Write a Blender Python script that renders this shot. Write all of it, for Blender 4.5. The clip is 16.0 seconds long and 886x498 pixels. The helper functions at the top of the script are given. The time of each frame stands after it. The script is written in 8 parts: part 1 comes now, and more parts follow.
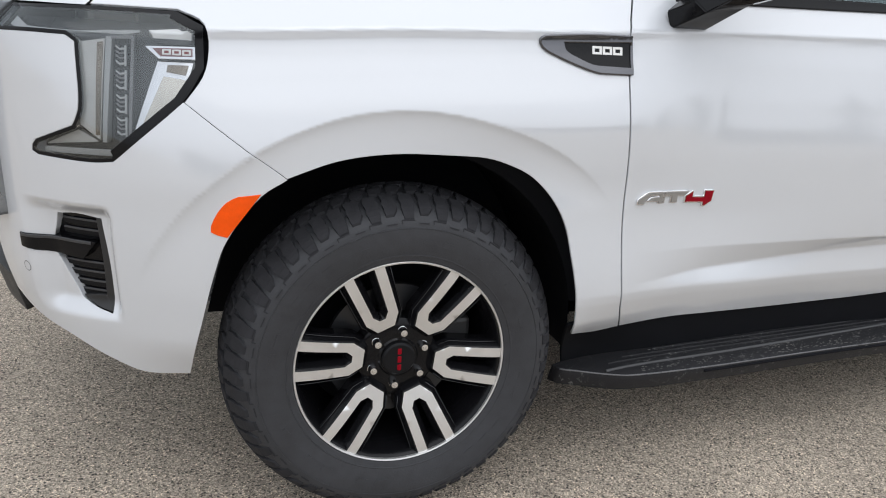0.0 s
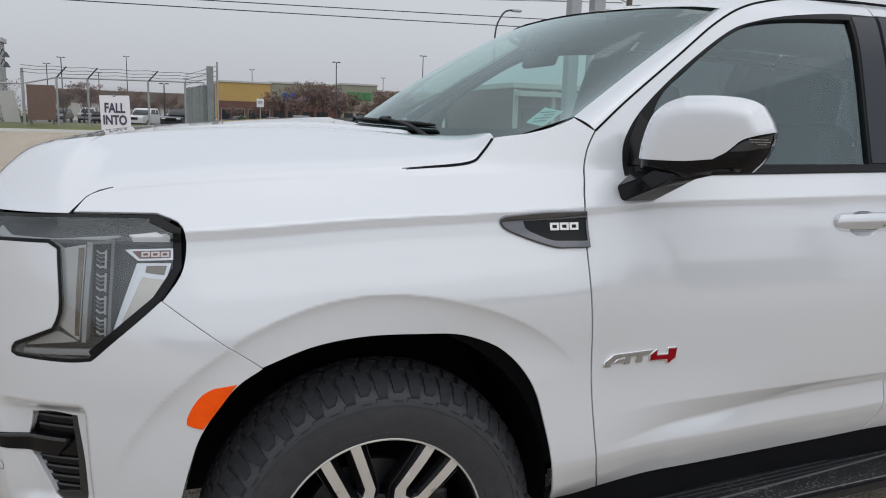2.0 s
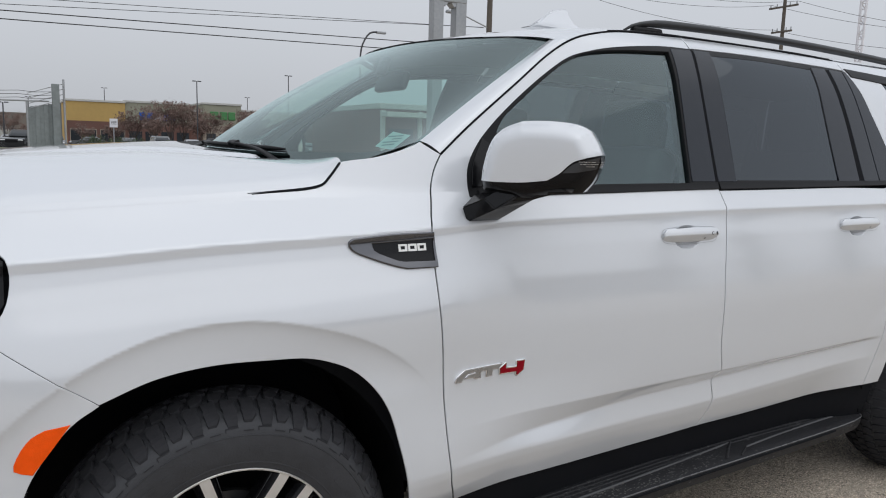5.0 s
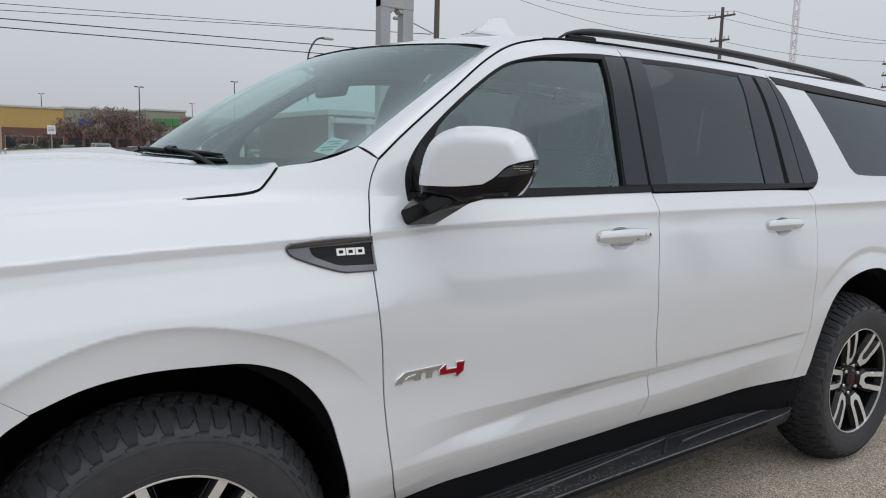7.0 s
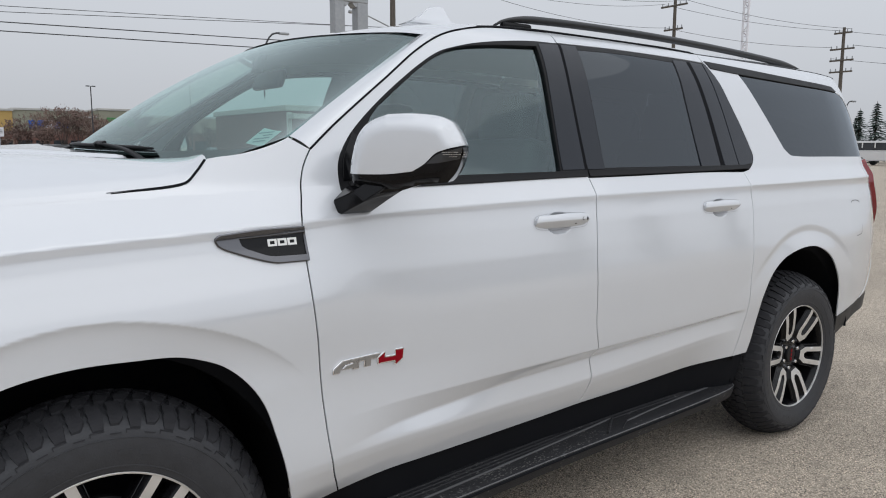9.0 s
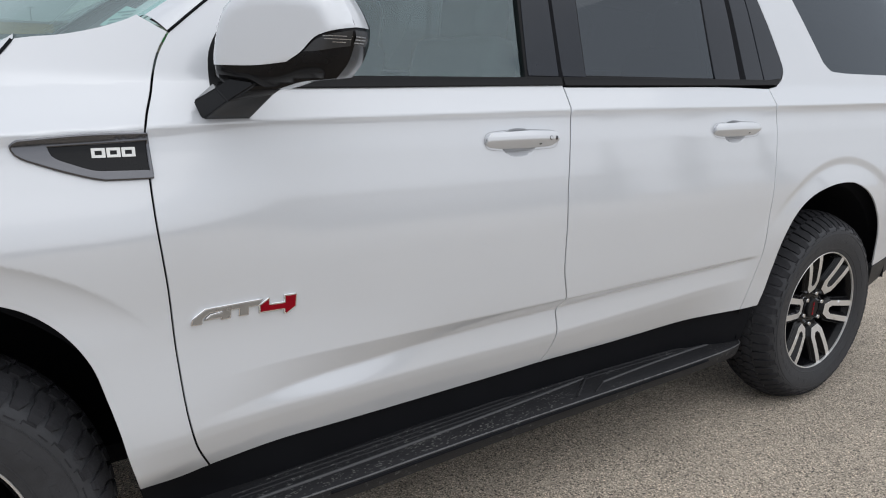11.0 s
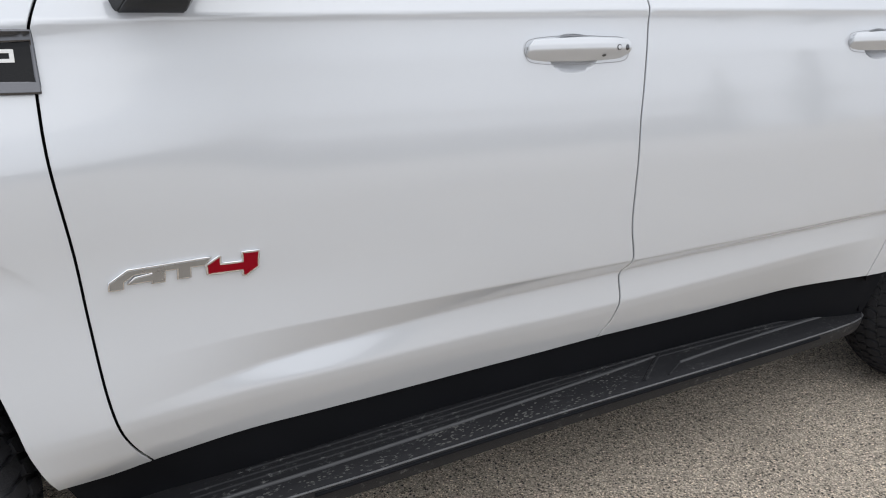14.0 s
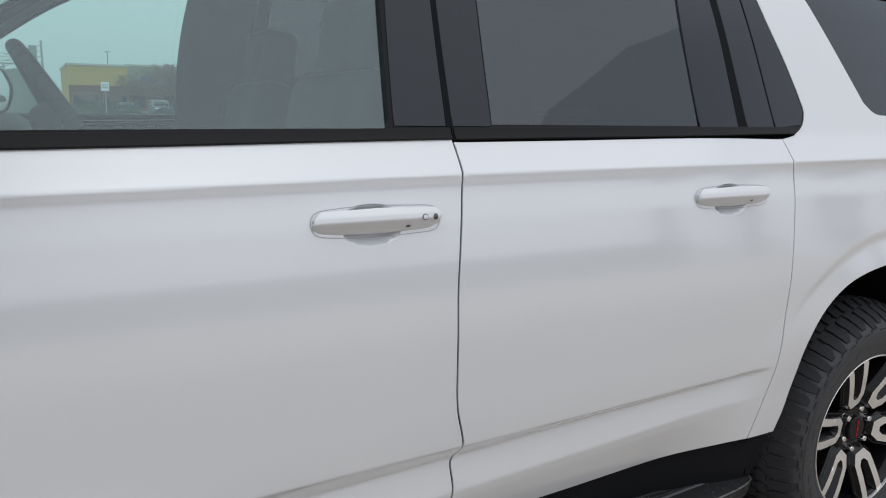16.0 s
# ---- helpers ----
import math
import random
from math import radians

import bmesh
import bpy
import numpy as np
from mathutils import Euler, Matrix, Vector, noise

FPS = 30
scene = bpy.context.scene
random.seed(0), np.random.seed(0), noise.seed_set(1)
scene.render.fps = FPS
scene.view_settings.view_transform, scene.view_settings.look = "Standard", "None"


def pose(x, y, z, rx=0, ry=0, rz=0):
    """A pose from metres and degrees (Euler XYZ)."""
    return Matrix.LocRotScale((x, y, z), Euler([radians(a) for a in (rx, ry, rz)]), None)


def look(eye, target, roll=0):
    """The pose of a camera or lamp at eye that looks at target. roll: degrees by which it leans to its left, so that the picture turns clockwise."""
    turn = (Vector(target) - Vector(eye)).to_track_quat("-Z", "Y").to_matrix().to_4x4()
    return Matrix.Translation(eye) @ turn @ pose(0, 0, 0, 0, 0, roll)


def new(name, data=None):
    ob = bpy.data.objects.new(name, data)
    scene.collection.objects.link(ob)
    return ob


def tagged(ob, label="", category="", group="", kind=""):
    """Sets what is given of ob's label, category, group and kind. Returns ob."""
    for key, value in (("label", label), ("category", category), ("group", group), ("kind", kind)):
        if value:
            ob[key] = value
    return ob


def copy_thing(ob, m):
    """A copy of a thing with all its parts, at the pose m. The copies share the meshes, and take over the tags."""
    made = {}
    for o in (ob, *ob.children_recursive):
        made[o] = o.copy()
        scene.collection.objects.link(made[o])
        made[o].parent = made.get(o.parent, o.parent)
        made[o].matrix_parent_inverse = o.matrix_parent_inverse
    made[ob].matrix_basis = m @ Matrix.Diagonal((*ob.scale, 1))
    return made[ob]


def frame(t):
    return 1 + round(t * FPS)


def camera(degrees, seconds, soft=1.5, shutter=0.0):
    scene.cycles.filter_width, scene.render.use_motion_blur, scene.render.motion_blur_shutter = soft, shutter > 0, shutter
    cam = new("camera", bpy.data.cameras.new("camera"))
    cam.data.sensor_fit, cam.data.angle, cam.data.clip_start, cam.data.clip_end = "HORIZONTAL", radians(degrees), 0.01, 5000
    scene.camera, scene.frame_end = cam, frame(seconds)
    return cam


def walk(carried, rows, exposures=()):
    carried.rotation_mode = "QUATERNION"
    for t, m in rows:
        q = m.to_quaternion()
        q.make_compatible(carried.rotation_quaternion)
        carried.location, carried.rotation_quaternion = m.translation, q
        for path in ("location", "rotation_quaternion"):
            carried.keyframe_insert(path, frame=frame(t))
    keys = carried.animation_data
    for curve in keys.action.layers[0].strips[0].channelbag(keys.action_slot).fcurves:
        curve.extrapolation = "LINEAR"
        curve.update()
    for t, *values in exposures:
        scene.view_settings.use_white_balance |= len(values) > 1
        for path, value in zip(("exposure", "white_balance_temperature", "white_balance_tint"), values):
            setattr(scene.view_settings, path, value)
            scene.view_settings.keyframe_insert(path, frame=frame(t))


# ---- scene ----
cam = camera(62.3, 16.0, soft=1.05)
PATH = [
    (0, (-0.479, -1.648, 1.329), (0.143, 0.138, 0.68), 4.0),
    (0.5, (-0.458, -1.669, 1.368), (0.122, 0.164, 0.817), 3.0),
    (1, (-0.449, -1.665, 1.422), (0.136, 0.19, 0.957), 2.2),
    (1.5, (-0.46, -1.676, 1.467), (0.17, 0.182, 1.078), 1.8),
    (2, (-0.476, -1.675, 1.492), (0.213, 0.171, 1.15), 1.8),
    (2.5, (-0.484, -1.666, 1.502), (0.27, 0.159, 1.182), 1.9),
    (3, (-0.483, -1.669, 1.503), (0.329, 0.133, 1.196), 1.7),
    (3.5, (-0.473, -1.673, 1.502), (0.397, 0.103, 1.206), 1.7),
    (4, (-0.454, -1.686, 1.508), (0.464, 0.067, 1.217), 1.6),
    (4.5, (-0.438, -1.706, 1.508), (0.526, 0.023, 1.224), 1.6),
    (5, (-0.433, -1.726, 1.505), (0.572, -0.019, 1.226), 1.6),
    (7.5, (-0.412, -1.775, 1.501), (0.727, -0.15, 1.246), 1.2),
    (8, (-0.403, -1.785, 1.5), (0.753, -0.173, 1.247), 0.9),
    (8.5, (-0.384, -1.811, 1.501), (0.792, -0.214, 1.241), 0.5),
    (9, (-0.353, -1.832, 1.486), (0.843, -0.253, 1.211), 0.1),
    (11.5, (0.359, -1.575, 1.385), (1.387, 0.053, 0.844), 1.7),
    (12, (0.472, -1.536, 1.355), (1.427, 0.114, 0.748), 1.8),
    (12.5, (0.557, -1.439, 1.33), (1.462, 0.215, 0.663), 1.8),
    (13, (0.593, -1.378, 1.322), (1.46, 0.285, 0.625), 1.5),
    (13.5, (0.596, -1.342, 1.319), (1.446, 0.329, 0.623), 1.3),
    (14, (0.613, -1.312, 1.327), (1.458, 0.378, 0.673), 0.9),
    (14.5, (0.648, -1.3, 1.36), (1.511, 0.406, 0.772), 0.6),
    (15, (0.77, -1.300, 1.396), (1.664, 0.419, 0.897), 0.4),
    (15.5, (0.911, -1.283, 1.429), (1.842, 0.440, 1.015), 0.55),
    (16, (1.021, -1.268, 1.440), (1.990, 0.443, 1.062), 1.15),
]
EXPOSURES = [(0.0, 0.56), (0.5, 0.43), (1.0, 0.31), (1.5, 0.24), (2.0, 0.20), (3.5, 0.18), (5.0, 0.19), (9.0, 0.23), (11.5, 0.33), (12.5, 0.42), (13.5, 0.47), (14.5, 0.34), (15.0, 0.28), (16.0, 0.25)]
walk(cam, [(t, look(eye, target, roll)) for t, eye, target, roll in PATH], EXPOSURES)

# ---- overcast daylight ----
SUN_ELEV, SUN_TURN = 68.0, 15.0
SUN_SIDE = 1.40
world = bpy.data.worlds.new("overcast_sky")
scene.world = world
world.use_nodes = True
wn, wl = world.node_tree.nodes, world.node_tree.links
wn.clear()
w_out, w_bg = wn.new("ShaderNodeOutputWorld"), wn.new("ShaderNodeBackground")
w_sky, w_bw, w_mix = wn.new("ShaderNodeTexSky"), wn.new("ShaderNodeHueSaturation"), wn.new("ShaderNodeMixRGB")
w_sky.sky_type, w_sky.sun_disc = "NISHITA", False
w_sky.sun_elevation, w_sky.sun_rotation = radians(SUN_ELEV), radians(180.0 - SUN_TURN)
w_sky.air_density, w_sky.dust_density, w_sky.ozone_density = 1.0, 4.0, 1.0
w_bw.inputs["Saturation"].default_value = 0.10
w_bw.inputs["Value"].default_value = 0.11
# the cloud layer: brighter overhead than at the horizon, a little mottled
w_co, w_sep, w_ramp = wn.new("ShaderNodeTexCoord"), wn.new("ShaderNodeSeparateXYZ"), wn.new("ShaderNodeValToRGB")
w_noise, w_add = wn.new("ShaderNodeTexNoise"), wn.new("ShaderNodeMath")
w_noise.inputs["Scale"].default_value, w_noise.inputs["Detail"].default_value = 2.2, 5.0
w_add.operation = "MULTIPLY_ADD"
w_add.inputs[1].default_value, w_add.inputs[2].default_value = 0.10, -0.05
w_sum = wn.new("ShaderNodeMath")
w_ramp.color_ramp.elements[0].position, w_ramp.color_ramp.elements[0].color = 0.0, (0.472, 0.493, 0.530, 1)
w_ramp.color_ramp.elements[1].position, w_ramp.color_ramp.elements[1].color = 1.0, (0.68, 0.725, 0.80, 1)
mid_stop = w_ramp.color_ramp.elements.new(0.30)
mid_stop.color = (0.590, 0.628, 0.690, 1)
w_mix.inputs[0].default_value = 0.85
wl.new(w_co.outputs["Generated"], w_sep.inputs[0])
wl.new(w_co.outputs["Generated"], w_noise.inputs["Vector"])
wl.new(w_noise.outputs["Fac"], w_add.inputs[0])
wl.new(w_sep.outputs["Z"], w_sum.inputs[0])
wl.new(w_add.outputs[0], w_sum.inputs[1])
wl.new(w_sum.outputs[0], w_ramp.inputs[0])
wl.new(w_sky.outputs[0], w_bw.inputs["Color"])
wl.new(w_bw.outputs[0], w_mix.inputs[1])
wl.new(w_ramp.outputs[0], w_mix.inputs[2])
# the veiled sun stands over the open side, so that half of the sky is brighter
w_side, w_gain = wn.new("ShaderNodeMapRange"), wn.new("ShaderNodeVectorMath")
w_side.interpolation_type, w_gain.operation = "SMOOTHSTEP", "SCALE"
w_side.inputs["From Min"].default_value, w_side.inputs["From Max"].default_value = -1.0, 0.45
w_side.inputs["To Min"].default_value, w_side.inputs["To Max"].default_value = SUN_SIDE, 1.0
wl.new(w_sep.outputs["Y"], w_side.inputs["Value"])
wl.new(w_mix.outputs[0], w_gain.inputs[0])
wl.new(w_side.outputs[0], w_gain.inputs["Scale"])
wl.new(w_gain.outputs[0], w_bg.inputs["Color"])
wl.new(w_bg.outputs[0], w_out.inputs[0])
sun = new("sun", bpy.data.lights.new("sun", "SUN"))
sun.data.energy, sun.data.angle, sun.data.color = 0.42, radians(90), (1.0, 0.97, 0.93)
sun.matrix_world = pose(0, 0, 30, 90 - SUN_ELEV, 0, SUN_TURN)

# ---- materials ----
def material(name, colour, rough=0.5, metal=0.0, coat=0.0, vary=0.0, scale=20.0, bump=0.0, bump_scale=80.0, spec=0.5, coat_rough=0.03, obvary=0.0):
    """A principled material with two scales of mottling and a fine relief."""
    m = bpy.data.materials.new(name)
    m.use_nodes = True
    n, l = m.node_tree.nodes, m.node_tree.links
    b = n["Principled BSDF"]
    b.inputs["Roughness"].default_value, b.inputs["Metallic"].default_value = rough, metal
    b.inputs["Specular IOR Level"].default_value = spec
    b.inputs["Coat Weight"].default_value, b.inputs["Coat Roughness"].default_value = coat, coat_rough
    b.inputs["Base Color"].default_value = (*colour, 1)
    co = n.new("ShaderNodeTexCoord")
    if vary > 0 or obvary > 0:
        a, c = n.new("ShaderNodeTexNoise"), n.new("ShaderNodeTexNoise")
        a.inputs["Scale"].default_value, a.inputs["Detail"].default_value = scale, 6
        c.inputs["Scale"].default_value, c.inputs["Detail"].default_value = scale / 9, 3
        l.new(co.outputs["Object"], a.inputs["Vector"])
        l.new(co.outputs["Object"], c.inputs["Vector"])
        add = n.new("ShaderNodeMath")
        l.new(a.outputs["Fac"], add.inputs[0])
        l.new(c.outputs["Fac"], add.inputs[1])
        rng = n.new("ShaderNodeMapRange")
        rng.inputs["From Min"].default_value, rng.inputs["From Max"].default_value = 0.6, 1.4
        rng.inputs["To Min"].default_value, rng.inputs["To Max"].default_value = 1 - vary, 1 + vary
        l.new(add.outputs[0], rng.inputs["Value"])
        mul = n.new("ShaderNodeVectorMath")
        mul.operation = "SCALE"
        mul.inputs[0].default_value = colour
        l.new(rng.outputs[0], mul.inputs["Scale"])
        last = mul.outputs[0]
        if obvary > 0:
            oi, r2, m2 = n.new("ShaderNodeObjectInfo"), n.new("ShaderNodeMapRange"), n.new("ShaderNodeVectorMath")
            r2.inputs["To Min"].default_value, r2.inputs["To Max"].default_value = 1 - obvary, 1 + obvary
            m2.operation = "SCALE"
            l.new(oi.outputs["Random"], r2.inputs["Value"])
            l.new(last, m2.inputs[0])
            l.new(r2.outputs[0], m2.inputs["Scale"])
            last = m2.outputs[0]
        l.new(last, b.inputs["Base Color"])
        r3 = n.new("ShaderNodeMapRange")
        r3.inputs["From Min"].default_value, r3.inputs["From Max"].default_value = 0.6, 1.4
        r3.inputs["To Min"].default_value, r3.inputs["To Max"].default_value = max(0.02, rough * (1 - vary)), min(1, rough * (1 + vary))
        l.new(add.outputs[0], r3.inputs["Value"])
        l.new(r3.outputs[0], b.inputs["Roughness"])
    if bump > 0:
        t, bp = n.new("ShaderNodeTexNoise"), n.new("ShaderNodeBump")
        t.inputs["Scale"].default_value, t.inputs["Detail"].default_value = bump_scale, 4
        bp.inputs["Strength"].default_value, bp.inputs["Distance"].default_value = bump, 0.004
        l.new(co.outputs["Object"], t.inputs["Vector"])
        l.new(t.outputs["Fac"], bp.inputs["Height"])
        l.new(bp.outputs["Normal"], b.inputs["Normal"])
    return m


def glass_material(name, tint, f0=0.05, rough=0.0, power=5.0, shine=(0.95, 1.0, 1.0)):
    """Thin window glass: it lets tinted light through and mirrors by its angle."""
    m = bpy.data.materials.new(name)
    m.use_nodes = True
    n, l = m.node_tree.nodes, m.node_tree.links
    n.clear()
    out, mix = n.new("ShaderNodeOutputMaterial"), n.new("ShaderNodeMixShader")
    tr, gl, fr = n.new("ShaderNodeBsdfTransparent"), n.new("ShaderNodeBsdfGlossy"), n.new("ShaderNodeLayerWeight")
    pw, rg = n.new("ShaderNodeMath"), n.new("ShaderNodeMapRange")
    tr.inputs["Color"].default_value = (*tint, 1)
    gl.inputs["Roughness"].default_value, gl.inputs["Color"].default_value = rough, (*shine, 1)
    # the same gloss from both sides: f0 head-on, a full mirror at grazing
    fr.inputs["Blend"].default_value = 0.5
    pw.operation, pw.inputs[1].default_value = "POWER", power
    rg.inputs["To Min"].default_value = f0
    l.new(fr.outputs["Facing"], pw.inputs[0])
    l.new(pw.outputs[0], rg.inputs["Value"])
    l.new(rg.outputs[0], mix.inputs[0])
    l.new(tr.outputs[0], mix.inputs[1])
    l.new(gl.outputs[0], mix.inputs[2])
    l.new(mix.outputs[0], out.inputs[0])
    return m


M_WHITE = material("pearl_white_paint", (0.655, 0.671, 0.697), 0.15, 0.11, 1.0, vary=0.012, scale=3.0, spec=0.5, coat_rough=0.04)
M_BLACK_GLOSS = material("gloss_black", (0.006, 0.006, 0.007), 0.12, 0, 0.0, vary=0.15, scale=30, spec=0.22)
M_TRIM = material("satin_black_trim", (0.008, 0.008, 0.009), 0.40, 0, 0, vary=0.2, scale=25, spec=0.16)
M_PILLAR = material("black_pillar_film", (0.008, 0.011, 0.018), 0.20, 0, 0.0, vary=0.12, scale=30, spec=0.38)
M_RAIL = material("satin_black_rail", (0.020, 0.021, 0.023), 0.38, 0, 0, vary=0.15, scale=25, spec=0.4)
M_RUBBER = material("tyre_rubber", (0.037, 0.038, 0.042), 0.55, 0, 0, vary=0.25, scale=40, bump=0.25, bump_scale=220, spec=0.35)
M_TREAD = material("tread_rubber", (0.029, 0.029, 0.032), 0.75, 0, 0, vary=0.3, scale=40, bump=0.3, bump_scale=200, spec=0.15)
M_PLASTIC = material("textured_black_plastic", (0.022, 0.022, 0.023), 0.5, 0, 0, vary=0.25, scale=18, bump=0.15, bump_scale=400)
M_UNDER = material("underbody_black", (0.0085, 0.009, 0.011), 0.9, 0, 0, vary=0.3, scale=9, spec=0.1)
M_CHROME = material("bright_chrome", (0.80, 0.80, 0.81), 0.08, 1.0, vary=0.02, scale=12)
M_DARK_CHROME = material("dark_chrome", (0.14, 0.14, 0.148), 0.16, 1.0, vary=0.06, scale=12)
M_MACHINED = material("machined_aluminium", (0.74, 0.73, 0.715), 0.36, 0.75, vary=0.04, scale=30)
M_ORANGE = material("orange_reflector", (0.95, 0.095, 0.002), 0.35, 0, 0.0, vary=0.10, scale=60, bump=0.3, bump_scale=300, spec=0.2)
M_RED = material("red_enamel", (0.25, 0.002, 0.010), 0.35, 0, 0, vary=0.08, scale=30, spec=0.12)
M_REDLAMP = material("red_tail_lens", (0.22, 0.012, 0.015), 0.12, 0, 1.0, vary=0.1, scale=25)
M_LAMP_BODY = material("lamp_bezel_grey", (0.042, 0.043, 0.046), 0.25, 0.3, vary=0.12, scale=25)
M_BADGE = material("brushed_silver_badge", (0.40, 0.40, 0.405), 0.28, 0.85, vary=0.08, scale=60)
M_LETTER = material("badge_white", (0.82, 0.82, 0.80), 0.35, 0, vary=0.02, scale=30)
M_SEAT = material("dark_leather", (0.017, 0.018, 0.019), 0.6, 0, vary=0.15, scale=30, bump=0.1, bump_scale=250, spec=0.3)
M_LINER = material("headliner_cloth", (0.10, 0.10, 0.10), 0.9, 0, vary=0.1, scale=40)
G_FRONT = glass_material("tinted_front_glass", (0.73, 0.93, 0.89), 0.105, power=3.8, shine=(0.82, 0.97, 1.0))
G_SHIELD = glass_material("windscreen_glass", (0.58, 0.71, 0.69), 0.150, power=3.3, shine=(0.86, 1.0, 0.99))
G_REAR = glass_material("privacy_glass", (0.045, 0.050, 0.056), 0.082, power=5.0, shine=(0.86, 0.93, 1.0))
G_LENS = glass_material("clear_lamp_lens", (0.80, 0.81, 0.82), 0.085)

# brown and warm tones; on the lamp insert they paint its reflections
M_BROWN_TONE = material("brown_metal_tone", (0.20, 0.165, 0.13), 0.18, 0.8, vary=0.3, scale=14)
M_WARM_REFLECTION = material("warm_chrome_reflection", (0.62, 0.58, 0.51), 0.22, 0.9, vary=0.15, scale=14)
M_MARK = material("dull_red_plate", (0.20, 0.075, 0.080), 0.3, 0.3, vary=0.1, scale=30)
M_GUIDE = material("smoked_guide", (0.52, 0.52, 0.50), 0.25, 0.2, 0.5, vary=0.1, scale=25)
M_BULB = material("pale_light_guide", (0.34, 0.35, 0.35), 0.2, 0.1, 0.8, vary=0.05, scale=30)
M_GASKET = material("grey_gasket", (0.30, 0.30, 0.31), 0.7, 0, vary=0.1, scale=30)

# asphalt: brown-grey binder with stones of many tints
M_ASPHALT = bpy.data.materials.new("worn_asphalt")
M_ASPHALT.use_nodes = True
an, al = M_ASPHALT.node_tree.nodes, M_ASPHALT.node_tree.links
ab = an["Principled BSDF"]
aco = an.new("ShaderNodeTexCoord")
vor, nz1, nz2 = an.new("ShaderNodeTexVoronoi"), an.new("ShaderNodeTexNoise"), an.new("ShaderNodeTexNoise")
vor.inputs["Scale"].default_value = 250
nz1.inputs["Scale"].default_value, nz1.inputs["Detail"].default_value = 1.3, 6
nz2.inputs["Scale"].default_value, nz2.inputs["Detail"].default_value = 60, 6
for node in (vor, nz1, nz2):
    al.new(aco.outputs["Object"], node.inputs["Vector"])
asep = an.new("ShaderNodeSeparateColor")
al.new(vor.outputs["Color"], asep.inputs[0])
aramp = an.new("ShaderNodeValToRGB")
aramp.color_ramp.elements[0].position, aramp.color_ramp.elements[0].color = 0.0, (0.055, 0.044, 0.032, 1)
aramp.color_ramp.elements[1].position, aramp.color_ramp.elements[1].color = 1.0, (1.0, 0.87, 0.70, 1)
for pos, c in ((0.25, (0.305, 0.257, 0.204)), (0.7, (0.49, 0.416, 0.334)), (0.9, (0.70, 0.60, 0.48))):
    e = aramp.color_ramp.elements.new(pos)
    e.color = (*c, 1)
al.new(asep.outputs[0], aramp.inputs[0])
amul = an.new("ShaderNodeMixRGB")
amul.blend_type, amul.inputs[0].default_value = "MULTIPLY", 1.0
amr = an.new("ShaderNodeMapRange")
amr.inputs["From Min"].default_value, amr.inputs["From Max"].default_value = 0.3, 0.7
amr.inputs["To Min"].default_value, amr.inputs["To Max"].default_value = 0.86, 1.1
al.new(nz1.outputs["Fac"], amr.inputs["Value"])
al.new(aramp.outputs[0], amul.inputs[1])
al.new(amr.outputs[0], amul.inputs[2])
# scattered dark stones and pits, and grease stains
vor2, nz3, asep2 = an.new("ShaderNodeTexVoronoi"), an.new("ShaderNodeTexNoise"), an.new("ShaderNodeSeparateColor")
vor2.inputs["Scale"].default_value = 85
nz3.inputs["Scale"].default_value, nz3.inputs["Detail"].default_value = 3.4, 8
al.new(aco.outputs["Object"], vor2.inputs["Vector"])
al.new(aco.outputs["Object"], nz3.inputs["Vector"])
al.new(vor2.outputs["Color"], asep2.inputs[0])
rare, near, both, stain = an.new("ShaderNodeMapRange"), an.new("ShaderNodeMapRange"), an.new("ShaderNodeMath"), an.new("ShaderNodeMapRange")
rare.inputs["From Min"].default_value, rare.inputs["From Max"].default_value = 0.70, 0.74
near.inputs["From Min"].default_value, near.inputs["From Max"].default_value = 0.36, 0.24
stain.inputs["From Min"].default_value, stain.inputs["From Max"].default_value = 0.60, 0.74
stain.inputs["To Min"].default_value, stain.inputs["To Max"].default_value = 0.0, 0.28
both.operation = "MULTIPLY"
al.new(asep2.outputs[1], rare.inputs["Value"])
al.new(vor2.outputs["Distance"], near.inputs["Value"])
al.new(rare.outputs[0], both.inputs[0])
al.new(near.outputs[0], both.inputs[1])
al.new(nz3.outputs["Fac"], stain.inputs["Value"])
pit, grease = an.new("ShaderNodeMixRGB"), an.new("ShaderNodeMixRGB")
pit.inputs[2].default_value, grease.inputs[2].default_value = (0.030, 0.027, 0.024, 1), (0.11, 0.098, 0.082, 1)
al.new(both.outputs[0], pit.inputs[0])
al.new(amul.outputs[0], pit.inputs[1])
al.new(stain.outputs[0], grease.inputs[0])
al.new(pit.outputs[0], grease.inputs[1])
al.new(grease.outputs[0], ab.inputs["Base Color"])
ab.inputs["Roughness"].default_value = 0.85
abump = an.new("ShaderNodeBump")
abump.inputs["Strength"].default_value, abump.inputs["Distance"].default_value = 0.75, 0.004
al.new(vor.outputs["Distance"], abump.inputs["Height"])
al.new(abump.outputs["Normal"], ab.inputs["Normal"])

# running-board plastic: black, with pale dust trodden into it
M_BOARD = material("dusty_black_plastic", (0.022, 0.022, 0.023), 0.50, 0, 0, bump=0.2, bump_scale=300, spec=0.24)
bn, bl = M_BOARD.node_tree.nodes, M_BOARD.node_tree.links
bco, bmap, bnz, brg, bmix = bn.new("ShaderNodeTexCoord"), bn.new("ShaderNodeMapping"), bn.new("ShaderNodeTexNoise"), bn.new("ShaderNodeMapRange"), bn.new("ShaderNodeMixRGB")
bmap.inputs["Scale"].default_value = (1.0, 2.2, 1.0)
bnz.inputs["Scale"].default_value, bnz.inputs["Detail"].default_value, bnz.inputs["Roughness"].default_value = 48.0, 8, 0.75
